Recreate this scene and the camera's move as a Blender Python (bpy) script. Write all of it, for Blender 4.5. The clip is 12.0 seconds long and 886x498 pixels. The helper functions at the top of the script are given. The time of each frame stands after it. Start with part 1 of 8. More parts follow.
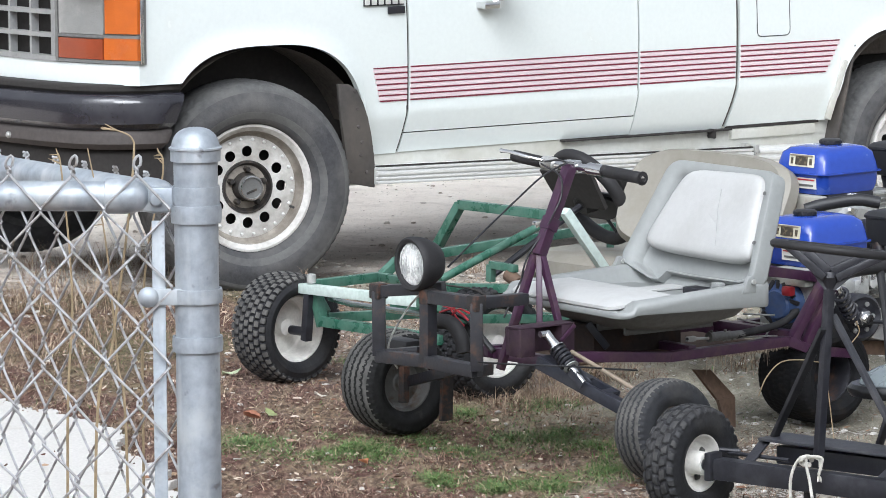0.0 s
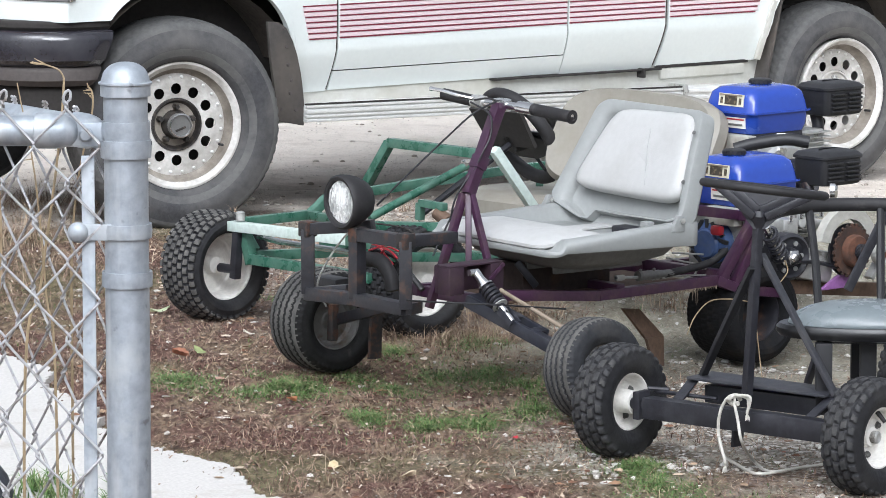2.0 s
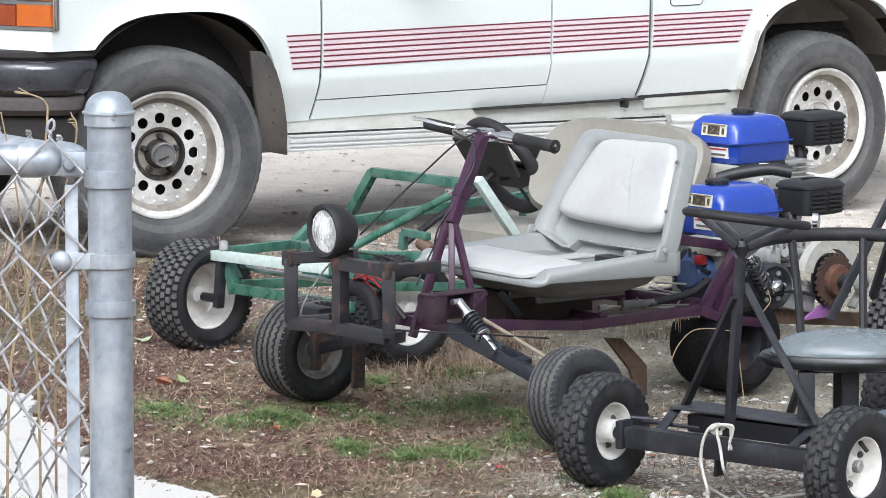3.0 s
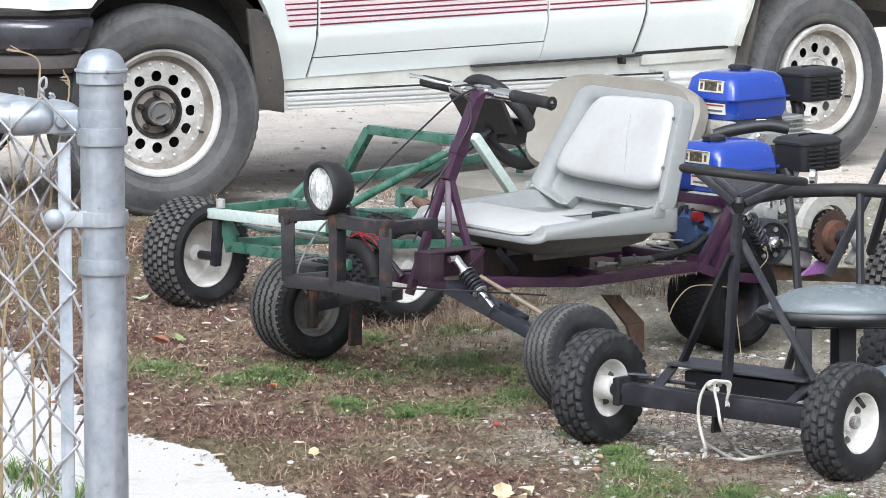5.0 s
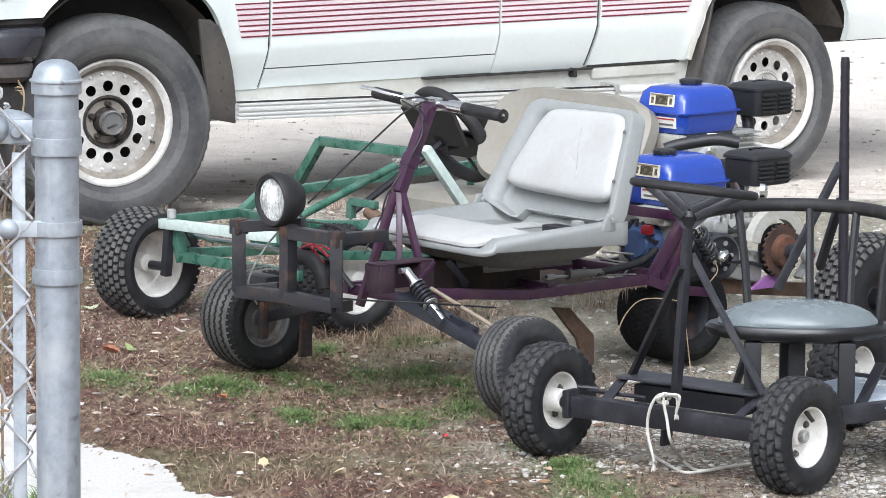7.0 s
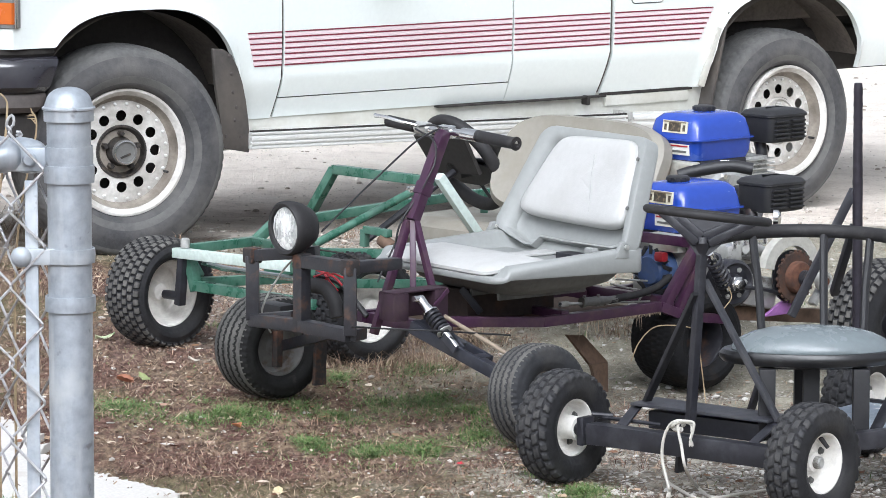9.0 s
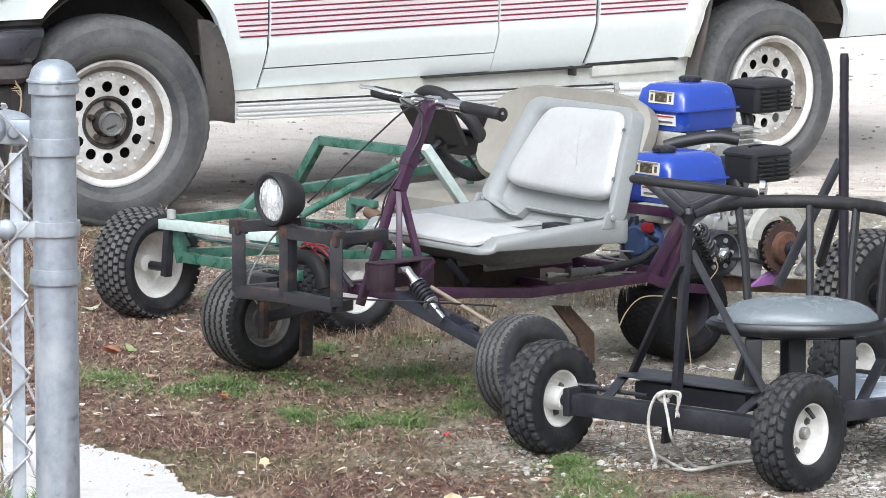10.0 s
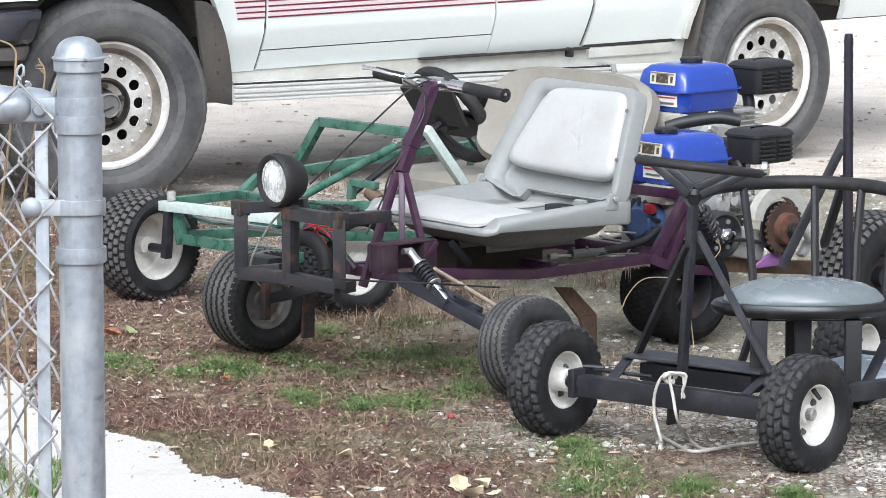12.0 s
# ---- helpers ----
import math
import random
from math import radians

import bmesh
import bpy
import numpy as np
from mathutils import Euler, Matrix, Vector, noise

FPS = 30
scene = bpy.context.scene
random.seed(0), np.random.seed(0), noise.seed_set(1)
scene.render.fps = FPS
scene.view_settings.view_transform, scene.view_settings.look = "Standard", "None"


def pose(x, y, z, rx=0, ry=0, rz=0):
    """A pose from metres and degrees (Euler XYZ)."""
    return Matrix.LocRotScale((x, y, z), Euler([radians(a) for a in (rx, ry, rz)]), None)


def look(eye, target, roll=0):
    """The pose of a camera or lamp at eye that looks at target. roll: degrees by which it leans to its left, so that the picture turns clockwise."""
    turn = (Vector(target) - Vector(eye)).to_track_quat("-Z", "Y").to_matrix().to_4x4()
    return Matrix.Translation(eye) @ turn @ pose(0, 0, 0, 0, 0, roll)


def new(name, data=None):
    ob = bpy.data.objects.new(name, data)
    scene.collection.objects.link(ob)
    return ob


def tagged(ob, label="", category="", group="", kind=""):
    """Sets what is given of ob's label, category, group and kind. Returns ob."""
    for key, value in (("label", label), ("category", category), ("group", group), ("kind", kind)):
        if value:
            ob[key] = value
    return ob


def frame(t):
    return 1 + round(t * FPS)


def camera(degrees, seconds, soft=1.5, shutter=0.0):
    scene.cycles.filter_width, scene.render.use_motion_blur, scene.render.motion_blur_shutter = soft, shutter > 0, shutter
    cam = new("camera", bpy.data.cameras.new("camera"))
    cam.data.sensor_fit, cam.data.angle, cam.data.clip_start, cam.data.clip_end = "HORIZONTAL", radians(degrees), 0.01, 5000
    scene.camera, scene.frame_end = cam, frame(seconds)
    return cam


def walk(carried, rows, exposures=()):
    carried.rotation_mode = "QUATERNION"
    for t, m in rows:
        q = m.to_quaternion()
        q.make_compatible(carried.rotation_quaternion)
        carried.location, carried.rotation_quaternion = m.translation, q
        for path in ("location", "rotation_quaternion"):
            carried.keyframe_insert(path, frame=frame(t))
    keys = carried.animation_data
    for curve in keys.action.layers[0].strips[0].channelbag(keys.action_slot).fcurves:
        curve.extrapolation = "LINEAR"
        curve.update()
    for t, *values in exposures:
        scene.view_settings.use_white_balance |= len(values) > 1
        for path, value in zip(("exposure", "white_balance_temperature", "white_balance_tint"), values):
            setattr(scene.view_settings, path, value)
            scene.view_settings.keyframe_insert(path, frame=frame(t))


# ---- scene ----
cam = camera(11.78, 12.0, soft=0.78)
PATH = [
    (0, (-0.0041, 0.0146, 1.9526), (-0.3849, 9.9340, 0.7439), -0.33),
    (0.5, (-0.0063, 0.0110, 1.9533), (-0.3206, 9.9366, 0.7767), -0.02),
    (1, (-0.0056, 0.0011, 1.9527), (-0.2547, 9.9285, 0.7767), 0.14),
    (1.5, (-0.0071, 0.0166, 1.9481), (-0.2217, 9.9227, 0.5980), -0.14),
    (2, (-0.0064, 0.0197, 1.9479), (-0.2205, 9.9260, 0.5993), -0.01),
    (2.5, (-0.0040, 0.0080, 1.9504), (-0.2010, 9.9229, 0.6633), -0.01),
    (3, (-0.0052, 0.0068, 1.9491), (-0.1811, 9.9229, 0.6688), 0.06),
    (5, (0.0017, 0.0157, 1.9471), (-0.1729, 9.9188, 0.5688), -0.12),
    (5.5, (0.0014, 0.0174, 1.9469), (-0.1936, 9.9160, 0.5401), -0.06),
    (6, (-0.0019, 0.0145, 1.9478), (-0.1833, 9.9232, 0.6118), -0.06),
    (6.5, (-0.0026, 0.0099, 1.9486), (-0.1598, 9.9174, 0.6010), 0.09),
    (6.7, (-0.0032, -0.0047, 1.9514), (-0.0745, 9.9032, 0.5994), 0.47),
    (8.3, (0.0023, 0.0049, 1.9466), (-0.0722, 9.9177, 0.6313), -0.00),
    (8.5, (0.0004, 0.0043, 1.9480), (-0.0841, 9.9201, 0.6553), 0.00),
    (9, (-0.0014, -0.0010, 1.9466), (-0.0903, 9.9158, 0.6625), 0.07),
    (9.5, (0.0001, -0.0000, 1.9470), (-0.0741, 9.9080, 0.5961), -0.05),
    (10, (0.0008, 0.0012, 1.9486), (-0.0579, 9.9091, 0.5955), 0.03),
    (10.5, (0.0015, 0.0027, 1.9472), (-0.0337, 9.9117, 0.6022), 0.01),
    (11, (0.0003, -0.0028, 1.9469), (-0.0316, 9.9075, 0.6111), 0.06),
    (11.5, (-0.0080, -0.0017, 1.9474), (-0.0372, 9.9039, 0.5773), 0.19),
    (12, (-0.0520, 0.0275, 1.9381), (-0.0713, 9.9303, 0.5478), 0.01),
]
walk(cam, [(t, look(eye, target, roll)) for t, eye, target, roll in PATH], [(0.0, 0.39, 5950, 9), (1.0, 0.35, 5950, 9), (2.0, 0.4, 5950, 10), (5.0, 0.52, 5950, 10), (12.0, 0.53, 5950, 10)])

# ---- daylight: bright overcast sky with a broad, weak sun high on the camera's side ----
SUN_ELEVATION, SUN_ROTATION = radians(52), radians(200)
world = bpy.data.worlds.new("sky")
scene.world = world
world.use_nodes = True
_nt = world.node_tree
_sky = _nt.nodes.new("ShaderNodeTexSky")
_sky.sky_type = "NISHITA"
_sky.sun_disc = False
_sky.sun_elevation, _sky.sun_rotation = SUN_ELEVATION, SUN_ROTATION
_sky.air_density, _sky.dust_density, _sky.ozone_density = 1.0, 6.0, 0.6
_hsv = _nt.nodes.new("ShaderNodeHueSaturation")
_hsv.inputs["Saturation"].default_value = 0.12
_nt.links.new(_sky.outputs[0], _hsv.inputs["Color"])
_nt.links.new(_hsv.outputs[0], _nt.nodes["Background"].inputs["Color"])
_nt.nodes["Background"].inputs["Strength"].default_value = 0.15

sun = new("sun", bpy.data.lights.new("sun", "SUN"))
sun.data.energy, sun.data.angle, sun.data.color = 1.3, radians(25), (1.0, 0.985, 0.96)
sun.matrix_world = look((3, -8, 14), (0, 12, 0))


# ---- materials ----
def ramp(nt, fac, stops):
    r = nt.nodes.new("ShaderNodeValToRGB")
    while len(r.color_ramp.elements) < len(stops):
        r.color_ramp.elements.new(0.5)
    for el, (p, c) in zip(r.color_ramp.elements, stops):
        el.position, el.color = p, (*c, 1.0)
    nt.links.new(fac, r.inputs[0])
    return r.outputs[0]


def noise_tex(nt, scale, detail=4.0, rough=0.55, coords="Object"):
    tc = nt.nodes.new("ShaderNodeTexCoord")
    n = nt.nodes.new("ShaderNodeTexNoise")
    n.inputs["Scale"].default_value, n.inputs["Detail"].default_value, n.inputs["Roughness"].default_value = scale, detail, rough
    nt.links.new(tc.outputs[coords], n.inputs["Vector"])
    return n.outputs["Fac"]


def mix(nt, fac, a, b):
    m = nt.nodes.new("ShaderNodeMix")
    m.data_type = "RGBA"
    for value, socket in ((fac, m.inputs[0]), (a, m.inputs[6]), (b, m.inputs[7])):
        if isinstance(value, (int, float)):
            socket.default_value = value
        elif isinstance(value, tuple):
            socket.default_value = (*value, 1.0)
        else:
            nt.links.new(value, socket)
    return m.outputs[2]


def surface(name, base, rough=0.5, metal=0.0, dirt=None, dirt_scale=6.0, dirt_from=0.55, dirt_to=0.8, grain=0.12, grain_scale=60.0, bump=0.15, bump_scale=120.0, coat=0.0, spec=0.5):
    """A painted, metal or plastic surface: colour with fine grain, patches of dirt, wear or painted light, and a fine
    relief.
    """
    m = bpy.data.materials.new(name)
    m.use_nodes = True
    nt = m.node_tree
    b = nt.nodes["Principled BSDF"]
    dark = tuple(c * (1 - grain) for c in base)
    lite = tuple(min(1.0, c * (1 + grain)) for c in base)
    colour = ramp(nt, noise_tex(nt, grain_scale), [(0.3, dark), (0.7, lite)])
    if dirt:
        patch = noise_tex(nt, dirt_scale, 6.0, 0.65)
        fac = ramp(nt, patch, [(dirt_from, (0, 0, 0)), (dirt_to, (1, 1, 1))])
        colour = mix(nt, fac, colour, dirt)
        r = nt.nodes.new("ShaderNodeMapRange")
        nt.links.new(patch, r.inputs[0])
        r.inputs[1].default_value, r.inputs[2].default_value = dirt_from, dirt_to
        r.inputs[3].default_value, r.inputs[4].default_value = rough, min(1.0, rough + 0.3)
        nt.links.new(r.outputs[0], b.inputs["Roughness"])
    else:
        b.inputs["Roughness"].default_value = rough
    nt.links.new(colour, b.inputs["Base Color"])
    b.inputs["Metallic"].default_value = metal
    b.inputs["Coat Weight"].default_value = coat
    b.inputs["Specular IOR Level"].default_value = spec
    if bump:
        bp = nt.nodes.new("ShaderNodeBump")
        bp.inputs["Strength"].default_value, bp.inputs["Distance"].default_value = bump, 0.004
        nt.links.new(noise_tex(nt, bump_scale, 3.0), bp.inputs["Height"])
        nt.links.new(bp.outputs[0], b.inputs["Normal"])
    return m


RUBBER = surface("rubber", (0.017, 0.017, 0.019), 0.62, dirt=(0.055, 0.052, 0.049), dirt_scale=9, dirt_from=0.5, dirt_to=0.85, grain=0.25, bump=0.3, spec=0.3)
DUST_TREAD = surface("dust_on_tread", (0.07, 0.068, 0.065), 0.85, dirt=(0.15, 0.144, 0.133), dirt_scale=12, dirt_from=0.42, dirt_to=0.72, grain=0.25, bump=0.3, spec=0.25)
SCUFFED_TREAD = surface("scuffed_tread", (0.034, 0.034, 0.036), 0.72, dirt=(0.085, 0.082, 0.077), dirt_scale=25, dirt_from=0.45, dirt_to=0.75, grain=0.25, bump=0.3, spec=0.3)
DUSTY_RUBBER = surface("dusty_rubber", (0.046, 0.046, 0.05), 0.8, dirt=(0.125, 0.121, 0.116), dirt_scale=5, dirt_from=0.42, dirt_to=0.75, grain=0.2, bump=0.25)
# darker than plain rubber: the drive tyre's deep shade is in this colour
SHADED_RUBBER = surface("smooth_rubber_in_shade", (0.008, 0.008, 0.009), 0.8, dirt=(0.03, 0.024, 0.019), dirt_scale=16, dirt_from=0.55, dirt_to=0.8, grain=0.25, bump=0.3, spec=0.2)
GREY_RUBBER = surface("weathered_grey_rubber", (0.02, 0.021, 0.024), 0.7, dirt=(0.06, 0.057, 0.054), dirt_scale=12, dirt_from=0.5, dirt_to=0.8, grain=0.25, bump=0.3, spec=0.35)
WORN_RUBBER = surface("worn_rubber", (0.01, 0.01, 0.01), 0.75, dirt=(0.06, 0.056, 0.05), dirt_scale=14, dirt_from=0.58, dirt_to=0.8, grain=0.25, bump=0.3, spec=0.25)
WHITE_RIM = surface("white_rim_paint", (0.72, 0.7, 0.66), 0.4, dirt=(0.42, 0.38, 0.31), dirt_scale=14, dirt_from=0.56, dirt_to=0.85, bump=0.08)
TRUCK_RIM = surface("dusty_white_steel", (0.6, 0.585, 0.555), 0.4, dirt=(0.25, 0.225, 0.19), dirt_scale=7, dirt_from=0.45, dirt_to=0.8, bump=0.08)
DULL_STEEL = surface("dull_dark_steel", (0.13, 0.13, 0.125), 0.5, 0.5, dirt=(0.06, 0.045, 0.035), dirt_scale=60)
GREY_RIM = surface("dull_grey_steel", (0.17, 0.167, 0.16), 0.5, 0.3, dirt=(0.12, 0.08, 0.05), dirt_scale=20, dirt_from=0.5, dirt_to=0.7)
WHITE_PAINT = surface("white_car_paint", (0.715, 0.755, 0.735), 0.22, dirt=(0.66, 0.665, 0.615), dirt_scale=2.2, dirt_from=0.6, dirt_to=0.95, grain=0.02, bump=0.0, coat=0.5)
SILL_PAINT = surface("dusty_sill_paint", (0.52, 0.52, 0.48), 0.5, dirt=(0.36, 0.34, 0.28), dirt_scale=3.5, dirt_from=0.4, dirt_to=0.8, grain=0.05, bump=0.1)
RED_STRIPE = surface("red_stripe", (0.17, 0.017, 0.038), 0.4, grain=0.05, bump=0.0)
PINK_STRIPE = surface("pale_pink_stripe", (0.72, 0.6, 0.62), 0.35, grain=0.03, bump=0.0)
BLACK_TRIM = surface("black_bumper_plastic", (0.02, 0.019, 0.024), 0.38, dirt=(0.05, 0.048, 0.05), dirt_scale=5, grain=0.15, bump=0.1)
GLOSS_TRIM = surface("glossy_black_bumper", (0.022, 0.021, 0.027), 0.16, dirt=(0.045, 0.043, 0.047), dirt_scale=4, dirt_from=0.5, dirt_to=0.85, grain=0.1, bump=0.04, coat=0.6)
BROWN_TRIM = surface("dusty_valance", (0.07, 0.06, 0.056), 0.7, dirt=(0.12, 0.105, 0.09), dirt_scale=4, grain=0.15)
WELL = surface("dusty_wheel_well", (0.11, 0.093, 0.08), 0.9, dirt=(0.17, 0.145, 0.12), dirt_scale=6, dirt_from=0.45, dirt_to=0.75, grain=0.25, bump=0.3)
# near-black for undersides, and for strips that paint shade into gaps
DARK = surface("dark_underside_and_gap_shade", (0.026, 0.023, 0.021), 0.9, grain=0.2, bump=0.0)
MUD_RUBBER = surface("mudflap_rubber", (0.055, 0.049, 0.045), 0.75, dirt=(0.115, 0.1, 0.085), dirt_scale=5, dirt_from=0.4, dirt_to=0.75)
CHROME = surface("chrome", (0.72, 0.72, 0.72), 0.18, 1.0, grain=0.04, bump=0.0)
ALUMINIUM = surface("ribbed_aluminium", (0.74, 0.74, 0.72), 0.34, 0.35, dirt=(0.45, 0.43, 0.38), dirt_scale=4, grain=0.05, bump=0.05)
CAST = surface("cast_aluminium", (0.52, 0.52, 0.5), 0.42, 0.6, dirt=(0.14, 0.12, 0.1), dirt_scale=26, dirt_from=0.55, dirt_to=0.7)
GALVANISED = surface("galvanised_steel", (0.36, 0.395, 0.435), 0.5, 0.45, dirt=(0.5, 0.525, 0.54), dirt_scale=14, dirt_from=0.52, dirt_to=0.72, grain=0.16, grain_scale=70, bump=0.1)
WIRE = surface("weathered_wire", (0.44, 0.44, 0.45), 0.5, 0.35, dirt=(0.2, 0.17, 0.14), dirt_scale=40, dirt_from=0.5, dirt_to=0.7)
def weathered_zinc():
    """Galvanised pipe: pale bloom and runs down its length over blue-grey zinc."""
    m = GALVANISED.copy()
    m.name = "weathered_zinc_post"
    nt = m.node_tree
    b = nt.nodes["Principled BSDF"]
    old = b.inputs["Base Color"].links[0].from_socket
    tc, mp, tx = nt.nodes.new("ShaderNodeTexCoord"), nt.nodes.new("ShaderNodeMapping"), nt.nodes.new("ShaderNodeTexNoise")
    mp.inputs["Scale"].default_value = (40.0, 40.0, 7.0)
    tx.inputs["Scale"].default_value, tx.inputs["Detail"].default_value = 1.0, 6.0
    nt.links.new(tc.outputs["Object"], mp.inputs["Vector"])
    nt.links.new(mp.outputs[0], tx.inputs["Vector"])
    runs = mix(nt, ramp(nt, tx.outputs["Fac"], [(0.5, (0, 0, 0)), (0.72, (0.8, 0.8, 0.8))]), old, (0.58, 0.6, 0.61))
    spots = mix(nt, ramp(nt, noise_tex(nt, 45.0, 3, 0.5), [(0.66, (0, 0, 0)), (0.74, (0.7, 0.7, 0.7))]), runs, (0.16, 0.16, 0.165))
    nt.links.new(spots, b.inputs["Base Color"])
    return m


ZINC_POST = weathered_zinc()
PURPLE = surface("dark_purple_paint", (0.044, 0.015, 0.039), 0.34, dirt=(0.075, 0.042, 0.045), dirt_scale=16, dirt_from=0.5, dirt_to=0.75, grain=0.2)
# the pale patches stand in for highlights along the tubes
GREEN = surface("green_paint", (0.032, 0.11, 0.074), 0.26, dirt=(0.12, 0.215, 0.17), dirt_scale=12, dirt_from=0.42, dirt_to=0.75, grain=0.12)
# the pale tone stands in for bright light on the green tubes
LIT_GREEN = surface("green_paint_lit_pale", (0.52, 0.6, 0.56), 0.4, dirt=(0.3, 0.42, 0.35), dirt_scale=12, dirt_from=0.55, dirt_to=0.85)
BLACK_STEEL = surface("black_painted_steel", (0.017, 0.017, 0.022), 0.4, dirt=(0.05, 0.05, 0.058), dirt_scale=12, dirt_from=0.5, dirt_to=0.8, grain=0.2)
RUSTY_BLACK = surface("rusty_black_steel", (0.018, 0.018, 0.022), 0.42, dirt=(0.085, 0.047, 0.032), dirt_scale=20, dirt_from=0.54, dirt_to=0.7, grain=0.25)
RUST = surface("rust", (0.1, 0.042, 0.024), 0.85, dirt=(0.045, 0.03, 0.025), dirt_scale=25, dirt_from=0.45, dirt_to=0.7, grain=0.35, bump=0.4)
RUSTY_PLATE = surface("brown_rusted_plate", (0.12, 0.075, 0.05), 0.8, dirt=(0.07, 0.05, 0.04), dirt_scale=15, grain=0.25)
GREY_PLASTIC = surface("grey_moulded_plastic", (0.272, 0.282, 0.275), 0.42, dirt=(0.215, 0.218, 0.21), dirt_scale=4, dirt_from=0.5, dirt_to=0.9, grain=0.04, bump=0.06)
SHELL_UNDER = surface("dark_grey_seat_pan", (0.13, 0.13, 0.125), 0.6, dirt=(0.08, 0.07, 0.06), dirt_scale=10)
PALE_VINYL = surface("pale_grey_vinyl", (0.45, 0.45, 0.44), 0.45, dirt=(0.37, 0.36, 0.345), dirt_scale=5, dirt_from=0.5, dirt_to=0.9, grain=0.03, bump=0.2, bump_scale=260)
VINYL_SEAM = surface("vinyl_seam", (0.36, 0.36, 0.35), 0.5, bump=0.0)
TAN_VINYL = surface("tan_plastic_seat", (0.27, 0.252, 0.215), 0.5, dirt=(0.22, 0.2, 0.16), dirt_scale=6, dirt_from=0.45, dirt_to=0.85, grain=0.05)
BLACK_VINYL = surface("shiny_black_vinyl", (0.011, 0.011, 0.012), 0.3, dirt=(0.03, 0.03, 0.03), dirt_scale=14, grain=0.15, bump=0.12)
MATTE_BLACK = surface("matte_black_steel", (0.01, 0.01, 0.012), 0.55, dirt=(0.028, 0.027, 0.03), dirt_scale=12, dirt_from=0.5, dirt_to=0.8, grain=0.2)
SLATE_VINYL = surface("slate_grey_vinyl", (0.15, 0.175, 0.185), 0.26, dirt=(0.2, 0.22, 0.23), dirt_scale=7, dirt_from=0.5, dirt_to=0.9, grain=0.06, bump=0.15)
BLUE = surface("blue_enamel", (0.02, 0.058, 0.35), 0.2, dirt=(0.04, 0.09, 0.34), dirt_scale=8, grain=0.06, bump=0.0, coat=0.4)
BLACK_PLASTIC = surface("black_plastic", (0.018, 0.018, 0.02), 0.5, dirt=(0.05, 0.05, 0.05), dirt_scale=10, grain=0.15)
GRIP = surface("black_grip_rubber", (0.014, 0.013, 0.014), 0.65, dirt=(0.06, 0.055, 0.055), dirt_scale=20)
TAPE = surface("black_wrapped_tape", (0.016, 0.013, 0.02), 0.42, grain=0.3, bump=0.5, bump_scale=60)
RED = surface("red_plastic", (0.36, 0.018, 0.028), 0.4, bump=0.0)
LABEL_WHITE = surface("white_label", (0.7, 0.7, 0.66), 0.4, grain=0.03, bump=0.0)
LABEL_DARK = surface("dark_label_print", (0.045, 0.035, 0.025), 0.5, dirt=(0.2, 0.16, 0.1), dirt_scale=90, dirt_from=0.5, dirt_to=0.62, grain=0.3, bump=0.0)
LABEL_CREAM = surface("cream_label", (0.66, 0.63, 0.5), 0.4, grain=0.05, bump=0.0)
AMBER = surface("amber_lens", (0.5, 0.115, 0.014), 0.22, dirt=(0.4, 0.075, 0.01), dirt_scale=8, grain=0.06, grain_scale=20, bump=0.2, bump_scale=260, coat=0.5)
DEEP_AMBER = surface("deep_amber_lens", (0.27, 0.05, 0.016), 0.22, dirt=(0.19, 0.03, 0.012), dirt_scale=8, grain=0.08, grain_scale=20, bump=0.2, bump_scale=260, coat=0.5)
LENS = surface("clear_headlamp_lens", (0.3, 0.3, 0.29), 0.16, 0.25, dirt=(0.55, 0.54, 0.5), dirt_scale=3, dirt_from=0.48, dirt_to=0.75, grain=0.05, grain_scale=20, bump=0.4, bump_scale=180)
LAMP_LENS = surface("fluted_lamp_glass", (0.5, 0.51, 0.5), 0.15, 0.25, dirt=(0.75, 0.75, 0.73), dirt_scale=30, dirt_from=0.42, dirt_to=0.6, grain=0.3, grain_scale=50, bump=0.6, bump_scale=150)
GLASS = surface("tinted_window_glass", (0.03, 0.035, 0.035), 0.05, grain=0.02, bump=0.0, coat=1.0)
ROPE = surface("off_white_rope", (0.55, 0.53, 0.48), 0.8, dirt=(0.38, 0.35, 0.3), dirt_scale=30, bump=0.8, bump_scale=350)
STRAW = surface("dry_straw", (0.33, 0.25, 0.15), 0.7, dirt=(0.22, 0.15, 0.085), dirt_scale=10, grain=0.2, bump=0.0)
# blue and cream are the sky's reflection, painted onto a pale sheet
SKY_TINTED_SHEET = surface("sheet_with_painted_sky", (0.5, 0.58, 0.68), 0.16, dirt=(0.62, 0.57, 0.46), dirt_scale=5, dirt_from=0.5, dirt_to=0.7)
LILAC = surface("lilac_paint", (0.26, 0.11, 0.3), 0.45, dirt=(0.2, 0.1, 0.22), dirt_scale=14)
CREAM_METAL = surface("cream_guard_paint", (0.42, 0.41, 0.37), 0.45, dirt=(0.25, 0.23, 0.18), dirt_scale=12)
TAN_ROD = surface("tan_coated_rod", (0.25, 0.2, 0.15), 0.5, dirt=(0.13, 0.095, 0.065), dirt_scale=25)
DARK_PURPLE = surface("grimy_dark_purple_paint", (0.03, 0.014, 0.024), 0.55, dirt=(0.075, 0.05, 0.045), dirt_scale=16, dirt_from=0.5, dirt_to=0.8, grain=0.25)
DARK_RUST = surface("dark_rusted_sheet", (0.03, 0.02, 0.017), 0.8, dirt=(0.075, 0.04, 0.026), dirt_scale=12, grain=0.3, bump=0.3)
